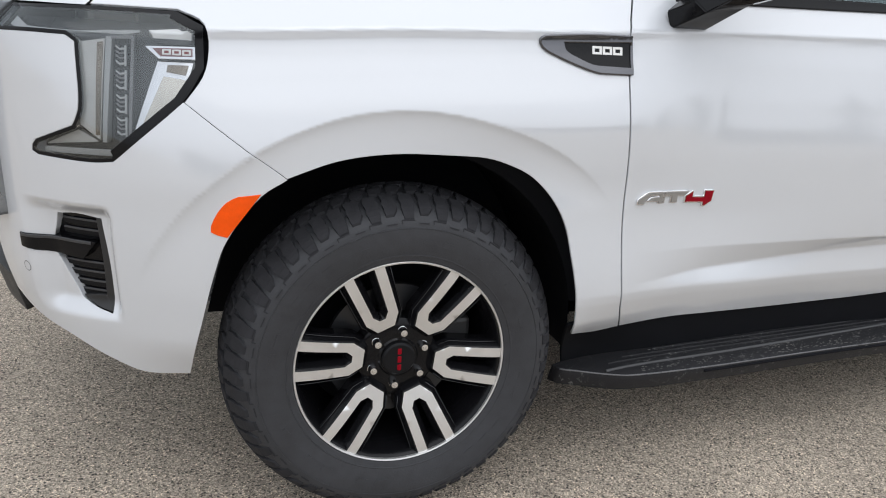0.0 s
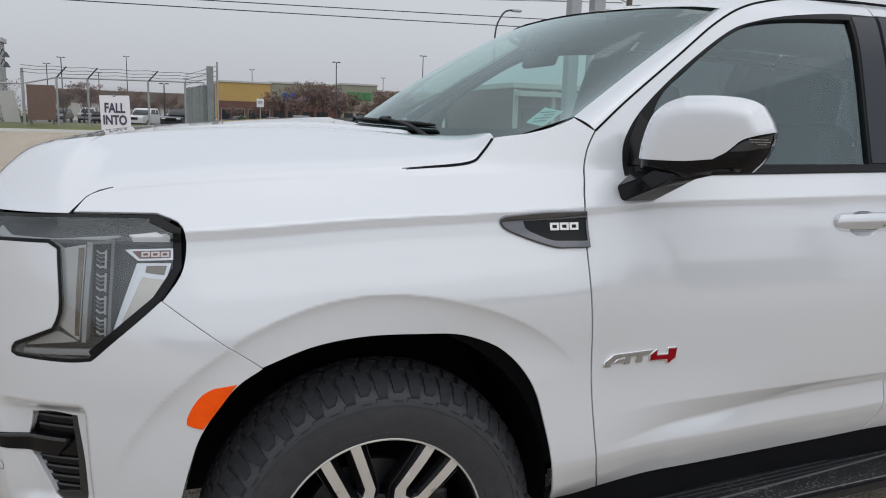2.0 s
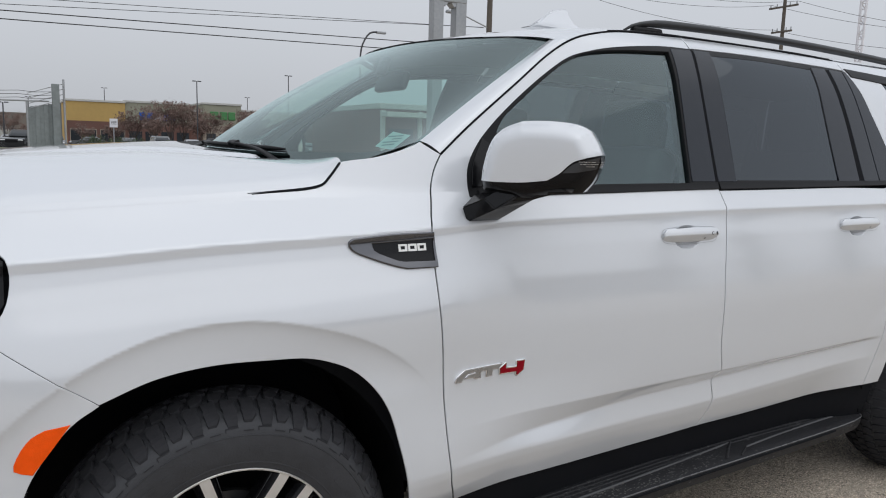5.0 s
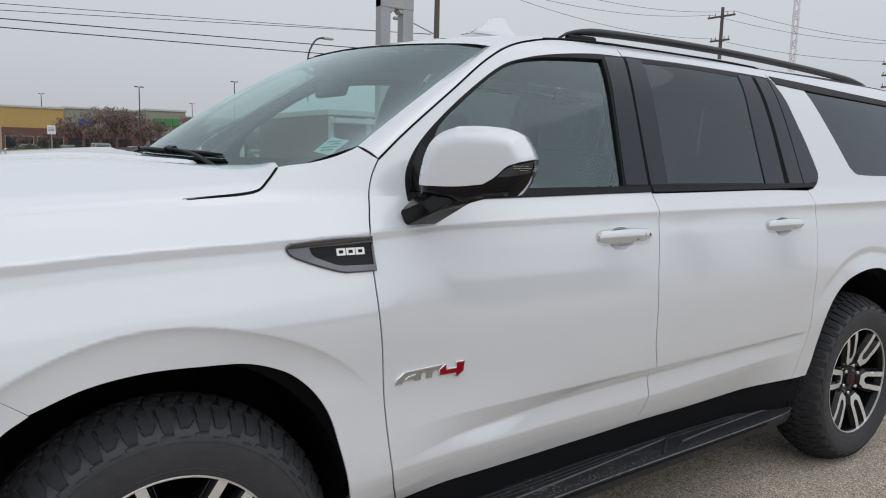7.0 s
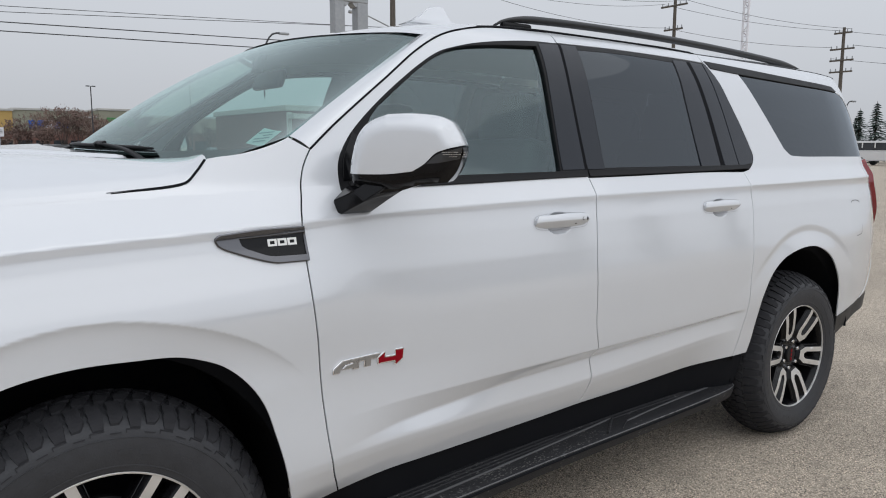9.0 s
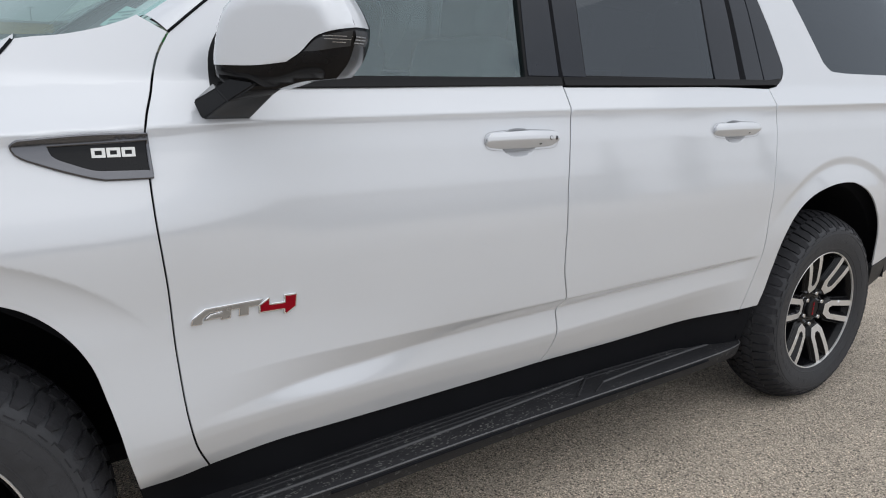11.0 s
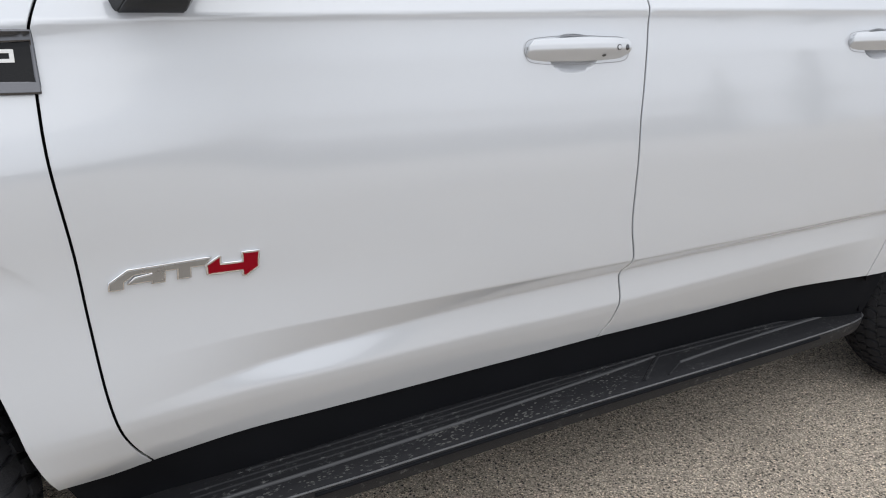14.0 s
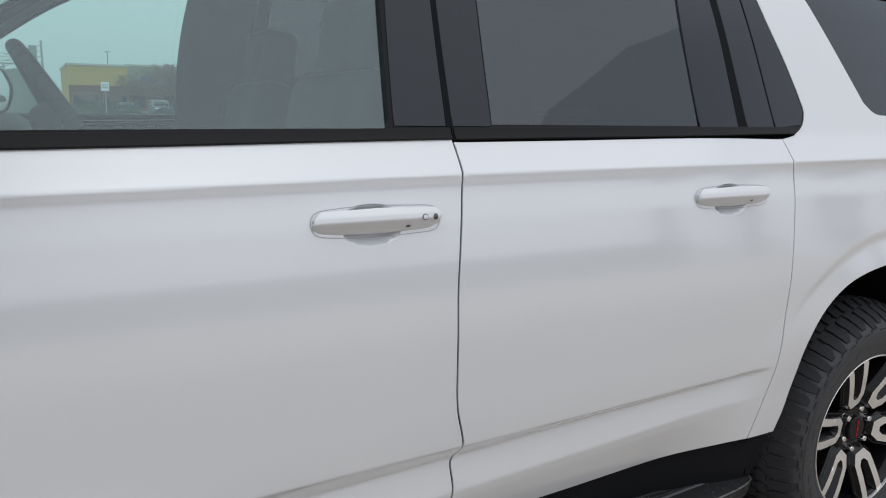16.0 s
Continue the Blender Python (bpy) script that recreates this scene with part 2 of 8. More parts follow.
brg.inputs["From Min"].default_value, brg.inputs["From Max"].default_value = 0.56, 0.70
bmix.inputs[1].default_value, bmix.inputs[2].default_value = (0.019, 0.019, 0.021, 1), (0.24, 0.237, 0.23, 1)
bnz2, brg2, bmul = bn.new("ShaderNodeTexNoise"), bn.new("ShaderNodeMapRange"), bn.new("ShaderNodeMath")
bnz2.inputs["Scale"].default_value, bnz2.inputs["Detail"].default_value = 4.0, 4
brg2.inputs["From Min"].default_value, brg2.inputs["From Max"].default_value = 0.42, 0.66
bmul.operation = "MULTIPLY"
bl.new(bmap.outputs[0], bnz2.inputs["Vector"])
bl.new(bnz2.outputs["Fac"], brg2.inputs["Value"])
bl.new(brg2.outputs[0], bmul.inputs[1])
bl.new(bco.outputs["Object"], bmap.inputs["Vector"])
bl.new(bmap.outputs[0], bnz.inputs["Vector"])
bl.new(bnz.outputs["Fac"], brg.inputs["Value"])
bl.new(brg.outputs[0], bmul.inputs[0])
bl.new(bmul.outputs[0], bmix.inputs[0])
bl.new(bmix.outputs[0], bn["Principled BSDF"].inputs["Base Color"])
# paler plastic that paints highlights on slats, winglet and long ribs
M_EDGE_HIGHLIGHT = material("pale_edge_highlight", (0.050, 0.050, 0.053), 0.36, 0, 0, vary=0.25, scale=30)
M_BEAD = material("pale_plastic_bead", (0.13, 0.13, 0.135), 0.30, 0, 0, vary=0.25, scale=30)
M_MUD = material("dry_grey_mud", (0.10, 0.098, 0.092), 0.8, 0, 0, vary=0.4, scale=50)
M_DIM = material("dim_lamp_plastic", (0.17, 0.17, 0.175), 0.25, 0.2, vary=0.1, scale=30)

# ---- the vehicle's skin: a surface over (s, z); s runs along the plan outline, which is x on the flank ----
def pchip(xs, ys):
    """A smooth curve through the knots that does not overshoot."""
    xs, ys = np.array(xs, float), np.array(ys, float)
    h, d = np.diff(xs), np.diff(ys) / np.diff(xs)
    m = np.zeros(len(xs))
    m[0], m[-1] = d[0], d[-1]
    for i in range(1, len(xs) - 1):
        if d[i - 1] * d[i] > 0:
            w1, w2 = 2 * h[i] + h[i - 1], h[i] + 2 * h[i - 1]
            m[i] = (w1 + w2) / (w1 / d[i - 1] + w2 / d[i])

    def at(x):
        x = np.asarray(x, float)
        i = np.clip(np.searchsorted(xs, x) - 1, 0, len(h) - 1)
        t = (x - xs[i]) / h[i]
        tc = np.clip(t, 0, 1)
        v = ((1 + 2 * tc) * (1 - tc) ** 2 * ys[i] + tc * (1 - tc) ** 2 * h[i] * m[i]
             + tc ** 2 * (3 - 2 * tc) * ys[i + 1] + tc ** 2 * (tc - 1) * h[i] * m[i + 1])
        return v + np.where(t < 0, m[i] * (x - xs[i]), 0) + np.where(t > 1, m[i + 1] * (x - xs[i + 1]), 0)
    return at


def ease(a, b, x):
    t = np.clip((np.asarray(x, float) - a) / (b - a), 0, 1)
    return t * t * (3 - 2 * t)


def bend(x, w):
    """A soft kink: 0 below, x above, rounded over w."""
    return w * np.logaddexp(0, x / w)


# plan outline of the half car, from the middle of the nose to the middle of the tail
_px = [-1.09, -1.08, -1.04, -0.97, -0.88, -0.77, -0.62, -0.42, -0.2, 0.0, 1.0, 2.0, 3.0, 3.9, 4.20, 4.37, 4.49, 4.565, 4.61, 4.63]
_py = [1.030, 0.740, 0.50, 0.33, 0.19, 0.10, 0.045, 0.010, 0.0, 0.0, 0.0, 0.0, 0.002, 0.012, 0.042, 0.092, 0.18, 0.33, 0.62, 1.030]
_len = np.concatenate([[0], np.cumsum(np.hypot(np.diff(_px), np.diff(_py)))])
_len = _len - _len[9]
_cx, _cy = pchip(_len, _px), pchip(_len, _py)
S_NOSE, S_TAIL = float(_len[0]), float(_len[-1])

_low = pchip([0.15, 0.30, 0.45, 0.60, 0.80, 0.95, 1.10, 1.20, 1.31, 1.33, 1.5, 2.2], [0.15, 0.09, 0.052, 0.030, 0.012, 0.008, 0.018, 0.033, 0.054, 0.0545, 0.0548, 0.055])
_shoulder = pchip([-0.6, -0.3, 0.0, 0.35, 0.57, 0.85, 1.3, 1.8, 2.95, 3.6, 4.6], [1.225, 1.240, 1.258, 1.271, 1.280, 1.289, 1.297, 1.304, 1.310, 1.316, 1.322])
_tuck = pchip([0.6, 0.9, 1.3, 1.8, 2.2, 2.9], [0.702, 0.702, 0.703, 0.706, 0.713, 0.728])
_crease = pchip([0.6, 0.77, 0.89, 1.03, 1.24, 1.57, 1.82, 2.15, 2.5, 2.9], [0.612, 0.622, 0.630, 0.636, 0.646, 0.661, 0.671, 0.688, 0.701, 0.716])
_ledge = pchip([0.4, 0.65, 0.77, 0.9, 1.05, 1.35, 1.57, 1.81, 2.16, 2.65, 2.9], [0.594, 0.594, 0.590, 0.585, 0.581, 0.580, 0.582, 0.589, 0.607, 0.631, 0.634])
_glass = pchip([1.3, 1.60, 1.75, 1.87, 1.92, 1.97, 2.05], [0.0, 0.0, 0.006, 0.03, 0.06, 0.12, 0.22])
_under = pchip([0.0, 0.02, 0.05, 0.10, 0.17, 0.25, 0.36, 0.42, 0.6], [0.0, 0.0, 0.006, 0.024, 0.050, 0.070, 0.084, 0.086, 0.086])  # the fender is hollow under its shoulder
FRONT_HUB, REAR_HUB, HUB_Z = (0.0, 0.41), (3.407, 0.41), 0.41


def flare(s, z, hub, r0, r1):
    """The bulge round a wheel opening, 1 on the lip and 0 beyond its soft ridge."""
    d = np.hypot((s - hub[0]) * 1.0, (z - hub[1]) * 1.02)
    return 1 - ease(r0, r1, d)


def inset(s, z):
    s, z = np.asarray(s, float), np.asarray(z, float)
    zs = _shoulder(s)
    front = 1 - ease(-0.2, 0.75, s)
    d = _low(z) + (0.58 + 0.38 * front) * bend(z - zs, 0.0016) - 0.28 * bend(z - 1.385, 0.006)
    d = d - 0.6 * _low(z) * (1 - ease(-1.0, -0.55, s)) * ease(0.45, 0.7, z)
    d = d + _glass(z) * ease(0.3, 0.9, s)
    # lower feature line of the doors: the panel tucks in, a ledge comes out again, then the sill turns under
    run = ease(0.58, 1.05, s) * (1 - ease(2.72, 2.875, s))
    zt, zb, ze = _tuck(s), _crease(s), _ledge(s)
    deep = 0.028 - 0.011 * ease(1.8, 2.85, s)
    k1, k2 = deep / (zt - zb), 0.72 * deep / (zb - ze)
    d = d + run * (k1 * (bend(zt - z, 0.0011) - bend(zb - z, 0.0018)) - k2 * (bend(zb - z, 0.0018) - bend(ze - z, 0.0025)))
    d = d + (0.19 * bend(ze - z, 0.0018) + 0.08 * bend(ze - 0.026 - z, 0.0022) - 0.27 * bend(0.452 - z, 0.004)) * ease(0.32, 0.60, s) * (1 - ease(2.45, 2.88, s))
    # the fender swells out round the front wheel
    swell = 0.032 * (1 - ease(1.13, 1.29, z)) + 0.020 * (1 - ease(0.74, 1.10, z))
    reach = 0.680 + 0.020 * ease(0.15, 0.5, s)
    rim = FRONT_HUB[1] + np.sqrt(np.maximum(reach ** 2 - (s - FRONT_HUB[0]) ** 2, 0)) / 1.02  # the flare's upper edge
    hollowed = _low(z) - _low(zs) + _under(zs - np.where(z < rim, rim + 0.25 * (z - rim), z))
    swell = swell + (np.where(z < zs, hollowed, 0.0) - swell) * ease(0.80, 0.92, z)
    d = d - swell * ease(-0.85, -0.35, s) * (1 - ease(0.46, 0.92, s)) * ease(0.36, 0.52, z)
    # before the door the fender stands further out, highest along its shoulder
    d = d - 0.026 * ease(-0.25, 0.25, s) * (1 - ease(0.50, 0.95, s)) * (1 - np.clip((z - zs) / 0.09, 0, 1)) * ease(0.85, 1.10, z)
    # the doors and the quarter are undercut below the shoulder too
    under = (0.006 + 0.005 * ease(2.7, 3.2, s)) * ease(0.5, 1.0, s) * (1 - ease(4.2, 4.45, s))
    d = d + under * (1 - np.exp(-bend(zs - z, 0.0012) / 0.028)) * ease(0.95, 1.16, z)
    # the front sill stands further out than the rest of the lower flank
    d = d - 0.040 * ease(0.2, 0.45, s) * (1 - ease(0.75, 1.5, s)) * (1 - ease(0.56, 0.82, z))
    # a hollow round the slot of the front bumper
    hollow = ease(-0.925, -0.845, s) * (1 - ease(-0.695, -0.672, s)) * ease(0.545, 0.60, z) * (1 - ease(0.805, 0.845, z))
    d = d + 0.030 * hollow
    # wheel arches: a soft step inwards, then the lip comes out again
    wide = 0.024 * (1 - ease(-0.42, -0.24, s))
    edge = np.hypot(s - FRONT_HUB[0], (z - FRONT_HUB[1]) * 1.02)
    fall = 1 - np.exp(-bend(reach - edge, 0.0010) / 0.016)
    d = d + 0.0090 * fall * ease(0.62, 0.80, z - 0.20 * ease(-0.3, 0.35, s)) - 0.003 * ease(0.44, 0.8, z) * flare(s, z, FRONT_HUB, 0.500, 0.640 + 0.14 * (1 - ease(0.66, 0.96, z)))
    d = d + 0.0075 * ease(0.80, 0.98, z) * flare(s, z, REAR_HUB, 0.660, 0.700) - 0.011 * ease(0.60, 0.85, z) * flare(s, z, REAR_HUB, 0.535, 0.680 + 0.10 * (1 - ease(0.75, 1.0, z)))
    return d


def skin(s, z):
    """Points of the left side, as an array (..., 3)."""
    s, z = np.broadcast_arrays(np.asarray(s, float), np.asarray(z, float))
    e = 1e-3
    x, y = _cx(s), _cy(s)
    tx, ty = _cx(s + e) - _cx(s - e), _cy(s + e) - _cy(s - e)
    n = np.hypot(tx, ty)
    d = inset(s, z)
    return np.stack([x - ty / n * d, y + tx / n * d, z], -1)


def skin_normal(s, z, e=1.2e-3):
    a = skin(s + e, z) - skin(s - e, z)
    b = skin(s, z + e) - skin(s, z - e)
    n = np.cross(a, b)
    return n / np.linalg.norm(n, axis=-1, keepdims=True)

# ---- building tools ----
WIDTH = 2.06  # the car's plan is mirrored about y = WIDTH / 2


def mesh_part(name, verts, faces, mat, parent=None, normals=None, label="", smooth=True):
    me = bpy.data.meshes.new(name)
    me.from_pydata([tuple(map(float, v)) for v in verts], [], [tuple(map(int, f)) for f in faces])
    me.materials.append(mat)
    me.polygons.foreach_set("use_smooth", [smooth] * len(me.polygons))
    if normals is not None:
        me.normals_split_custom_set_from_vertices([tuple(map(float, n)) for n in normals])
    me.update()
    ob = new(name, me)
    ob.parent = parent
    return tagged(ob, label)


def part(name, bm, mat, parent=None, label="", smooth=None):
    """Links a bmesh as one mesh object. smooth: the angle in degrees below which edges are smooth."""
    bmesh.ops.recalc_face_normals(bm, faces=bm.faces)
    if smooth:
        for f in bm.faces:
            f.smooth = True
        for e in bm.edges:
            e.smooth = len(e.link_faces) == 2 and e.calc_face_angle(0) < radians(smooth)
    me = bpy.data.meshes.new(name)
    bm.to_mesh(me)
    bm.free()
    me.materials.append(mat)
    ob = new(name, me)
    ob.parent = parent
    return tagged(ob, label)


def box(bm, size, m=None, bevel=0.0, seg=2):
    """A bevelled box centred on the pose m."""
    r = bmesh.ops.create_cube(bm, size=1.0, matrix=(m or Matrix()) @ Matrix.Diagonal((*size, 1)))
    if bevel > 0:
        es = list({e for v in r["verts"] for e in v.link_edges})
        bmesh.ops.bevel(bm, geom=es, offset=bevel, segments=seg, affect="EDGES", profile=0.5)
    return bm


def rod(bm, a, b, r, r2=None, seg=10):
    a, b = Vector(a), Vector(b)
    d = b - a
    m = Matrix.Translation((a + b) / 2) @ d.to_track_quat("Z", "Y").to_matrix().to_4x4()
    bmesh.ops.create_cone(bm, cap_ends=True, segments=seg, radius1=r, radius2=r if r2 is None else r2, depth=d.length, matrix=m)
    return bm


def chain(pts, step=0.02, smooth=True):
    """An open curve through the points, sampled every step; straight pieces if not smooth."""
    p = np.array(pts, float)
    if len(p) == 2 or not smooth:
        out = []
        for a, b in zip(p[:-1], p[1:]):
            n = max(1, int(np.ceil(np.linalg.norm(b - a) / step)))
            out += [a + (b - a) * i / n for i in range(n)]
        return np.array(out + [p[-1]])
    q = np.vstack([2 * p[0] - p[1], p, 2 * p[-1] - p[-2]])
    out = []
    for i in range(1, len(q) - 2):
        a, b, c, d = q[i - 1:i + 3]
        n = max(1, int(np.ceil(np.linalg.norm(c - b) / step)))
        ta, tb, tc = (np.linalg.norm(v) ** 0.5 + 1e-9 for v in (b - a, c - b, d - c))
        m1 = (c - b) + tb * ((b - a) / ta - (c - a) / (ta + tb))
        m2 = (c - b) + tb * ((d - c) / tc - (d - b) / (tb + tc))
        for k in range(n):
            t = k / n
            out.append((2 * t ** 3 - 3 * t ** 2 + 1) * b + (t ** 3 - 2 * t ** 2 + t) * m1 + (3 * t ** 2 - 2 * t ** 3) * c + (t ** 3 - t ** 2) * m2)
    return np.array(out + [p[-1]])


def outline(*chains, step=0.02):
    """A closed outline out of smooth chains that meet in corners (the last meets the first)."""
    out = []
    for c in chains:
        c = np.array(c, float)
        k = chain(c, step)
        if out and np.linalg.norm(out[-1] - k[0]) < 1e-6:
            k = k[1:]
        elif out:
            out += list(chain([out[-1], k[0]], step)[1:-1])
        out += list(k)
    if np.linalg.norm(out[0] - out[-1]) < 1e-6:
        out = out[:-1]
    else:
        out += list(chain([out[-1], out[0]], step)[1:-1])
    return np.array(out)


def area(p):
    return 0.5 * np.sum(p[:, 0] * np.roll(p[:, 1], -1) - np.roll(p[:, 0], -1) * p[:, 1])


def shrink(p, d):
    """The closed outline moved inwards by d (outwards if negative)."""
    p = p if area(p) > 0 else p[::-1]
    t = np.roll(p, -1, 0) - np.roll(p, 1, 0)
    t /= np.linalg.norm(t, axis=1, keepdims=True) + 1e-12
    return p + d * np.stack([-t[:, 1], t[:, 0]], 1)


def inside(q, p):
    x, y = q[:, 0], q[:, 1]
    c = np.zeros(len(q), bool)
    for a, b in zip(p, np.roll(p, -1, 0)):
        cross = (a[1] > y) != (b[1] > y)
        with np.errstate(divide="ignore", invalid="ignore"):
            c ^= cross & (x < (b[0] - a[0]) * (y - a[1]) / (b[1] - a[1] + 1e-15) + a[0])
    return c


def fill(loops, du, dv):
    """Triangles inside the first loop and outside the others, with inner points on a grid of du by dv."""
    from mathutils.geometry import delaunay_2d_cdt
    pts, edges = [], []
    for k, lp in enumerate(loops):
        n0 = len(pts)
        pts += [Vector((float(a), float(b))) for a, b in lp]
        edges += [(n0 + i, n0 + (i + 1) % len(lp)) for i in range(len(lp))]
    lo, hi = loops[0].min(0), loops[0].max(0)
    gu = np.arange(math.floor(lo[0] / du) * du, hi[0], du)
    gv = np.arange(math.floor(lo[1] / dv) * dv, hi[1], dv)
    g = np.stack(np.meshgrid(gu, gv), -1).reshape(-1, 2)
    g = g[inside(g, shrink(loops[0], 0.3 * min(du, dv)))]
    for lp in loops[1:]:
        g = g[~inside(g, shrink(lp, -0.3 * min(du, dv)))]
    pts += [Vector((float(a), float(b))) for a, b in g]
    v, _, f, *_ = delaunay_2d_cdt(pts, edges, [], 0, 1e-6)
    v = np.array([tuple(p) for p in v])
    f = np.array([t for t in f if len(t) == 3])
    mid = v[f].mean(1)
    keep = inside(mid, loops[0])
    for lp in loops[1:]:
        keep &= ~inside(mid, lp)
    f = f[keep]
    a, b, c = v[f[:, 0]], v[f[:, 1]], v[f[:, 2]]
    cr = (b[:, 0] - a[:, 0]) * (c[:, 1] - a[:, 1]) - (b[:, 1] - a[:, 1]) * (c[:, 0] - a[:, 0])
    f[cr < 0] = f[cr < 0][:, ::-1]
    return v, f


def sheet(name, loops, surf, normal, mat, parent, du=0.03, dv=0.012, lift=0.0, depth=0.012, right=False, label="", soft=0.0015):
    """A panel of a surface (u, v) -> point, trimmed by outlines, with a turned-in edge."""
    loops = [np.asarray(lp, float) for lp in loops]
    v2, f = fill(loops, du, dv)
    n = normal(v2[:, 0], v2[:, 1])
    p = surf(v2[:, 0], v2[:, 1]) + n * lift
    verts, norms, faces = [p], [n], [f]
    base = len(p)
    for k, lp in enumerate(loops):
        if depth <= 0:
            break
        ccw = area(lp) > 0
        lp = lp if ccw else lp[::-1]
        ln = normal(lp[:, 0], lp[:, 1])
        lq = surf(lp[:, 0], lp[:, 1]) + ln * lift
        tang = np.roll(lq, -1, 0) - np.roll(lq, 1, 0)
        out = np.cross(tang, ln)
        out /= np.linalg.norm(out, axis=1, keepdims=True) + 1e-12
        if k:
            out = -out
        m = len(lp)
        rings = [(lq, ln), (lq + out * soft - ln * soft, out * 0.8 + ln * 0.6), (lq + out * soft - ln * soft * 2, out), (lq - ln * depth + out * soft, out)]
        for r, nn in rings:
            verts.append(r)
            norms.append(nn / (np.linalg.norm(nn, axis=1, keepdims=True) + 1e-12))
        i, j = np.arange(m), (np.arange(m) + 1) % m
        for r in range(len(rings) - 1):
            a, b = base + r * m, base + (r + 1) * m
            q = [(a + x, b + x, b + y, a + y) for x, y in zip(i, j)] if k == 0 else [(a + x, a + y, b + y, b + x) for x, y in zip(i, j)]
            faces.append(q)
        base += len(rings) * m
    verts, norms = np.vstack(verts), np.vstack(norms)
    flat = [tuple(t) for grp in faces for t in grp]
    if right:
        verts[:, 1] = WIDTH - verts[:, 1]
        norms[:, 1] *= -1
        flat = [t[::-1] for t in flat]
    return mesh_part(name, verts, flat, mat, parent, norms, label)


def numeric_normal(surf, e=2e-3):
    def at(u, v):
        n = np.cross(surf(u + e, v) - surf(u - e, v), surf(u, v + e) - surf(u, v - e))
        return n / (np.linalg.norm(n, axis=-1, keepdims=True) + 1e-12)
    return at


def tube(name, pts, r, mat, parent=None, label="", flat=None, seg=8, taper=None):
    """A bar along a curve. flat: (half width, half height) of an oval section."""
    p = np.array(pts, float)
    t = np.gradient(p, axis=0)
    t /= np.linalg.norm(t, axis=1, keepdims=True) + 1e-12
    up = np.tile((0.0, 0.0, 1.0), (len(p), 1))
    side = np.cross(t, up)
    side /= np.linalg.norm(side, axis=1, keepdims=True) + 1e-12
    up = np.cross(side, t)
    w, h = flat or (r, r)
    ang = np.arange(seg) * 2 * np.pi / seg
    k = (np.ones(len(p)) if taper is None else np.asarray(taper))[:, None, None]
    v = (p[:, None] + k * (side[:, None] * (w * np.cos(ang))[None, :, None] + up[:, None] * (h * np.sin(ang))[None, :, None])).reshape(-1, 3)
    f = [(i * seg + k, i * seg + (k + 1) % seg, (i + 1) * seg + (k + 1) % seg, (i + 1) * seg + k) for i in range(len(p) - 1) for k in range(seg)]
    f += [tuple(range(seg))[::-1], tuple((len(p) - 1) * seg + k for k in range(seg))]
    return mesh_part(name, v, f, mat, parent, None, label)


def lathe(bm, prof, seg, axis_m):
    """A turned body: prof holds (radius, along); the axis is the pose's z."""
    rings = []
    for r, a in prof:
        rings.append([bm.verts.new(axis_m @ Vector((r * math.cos(k * 2 * math.pi / seg), r * math.sin(k * 2 * math.pi / seg), a))) for k in range(seg)])
    for a, b in zip(rings[:-1], rings[1:]):
        for k in range(seg):
            bm.faces.new((a[k], a[(k + 1) % seg], b[(k + 1) % seg], b[k]))
    return rings

# ---- the white SUV ----
suv = tagged(new("suv"), "clean white full-size SUV with black trim parked on asphalt", "car")
GAP = 0.0038

# seams of the left side, in (s, z)
HOOD_SEAM = [(-0.726, 1.265), (-0.712, 1.297), (-0.669, 1.316), (-0.5, 1.335), (-0.2, 1.353), (0.0, 1.364), (0.144, 1.374), (0.236, 1.381), (0.284, 1.391), (0.315, 1.418), (0.349, 1.456)]
FENDER_REAR = [(0.652, 1.481), (0.622, 1.431), (0.595, 1.353), (0.563, 1.273), (0.56, 1.17), (0.561, 1.081), (0.577, 0.913), (0.584, 0.79), (0.598, 0.63), (0.616, 0.55), (0.656, 0.461)]
FRONT_ARCH = [(-0.534, 0.398), (-0.488, 0.57), (-0.455, 0.697), (-0.427, 0.776), (-0.349, 0.881), (-0.292, 0.917), (-0.178, 0.955), (-0.047, 0.972), (0.093, 0.97), (0.186, 0.964), (0.246, 0.947), (0.305, 0.919), (0.364, 0.865), (0.407, 0.794), (0.431, 0.71), (0.45, 0.63), (0.461, 0.572), (0.489, 0.46)]
LAMP_TOP = [(-0.97, 1.258), (-0.85, 1.262), (-0.726, 1.265), (-0.527, 1.265)]
GAP_AB = [(1.772, 0.472), (1.795, 0.53), (1.801, 0.60), (1.797, 0.66), (1.812, 0.70), (1.792, 0.80), (1.787, 0.9), (1.789, 1.05), (1.799, 1.142), (1.816, 1.309), (1.814, 1.350), (1.812, 1.372)]
GAP_AB_UP = [(1.812, 1.372), (1.806, 1.51), (1.806, 1.66), (1.815, 1.80), (1.83, 1.895), (1.845, 1.951)]
GAP_CD = [(2.893, 1.375), (2.905, 1.313), (2.910, 1.22), (2.898, 1.095), (2.880, 0.935), (2.872, 0.78), (2.866, 0.715), (2.845, 0.62), (2.828, 0.55), (2.815, 0.494)]
DOOR_TOP = [(0.652, 1.481), (0.735, 1.548), (0.815, 1.607), (0.949, 1.701), (1.112, 1.813), (1.244, 1.879), (1.383, 1.917), (1.523, 1.938), (1.845, 1.951)]
REAR_ARCH = [(2.930, 0.494), (2.950, 0.56), (2.967, 0.66), (2.990, 0.775), (3.048, 0.862), (3.165, 0.937), (3.33, 0.976), (3.45, 0.980), (3.530, 0.968), (3.655, 0.912), (3.745, 0.810), (3.815, 0.690), (3.855, 0.545)]
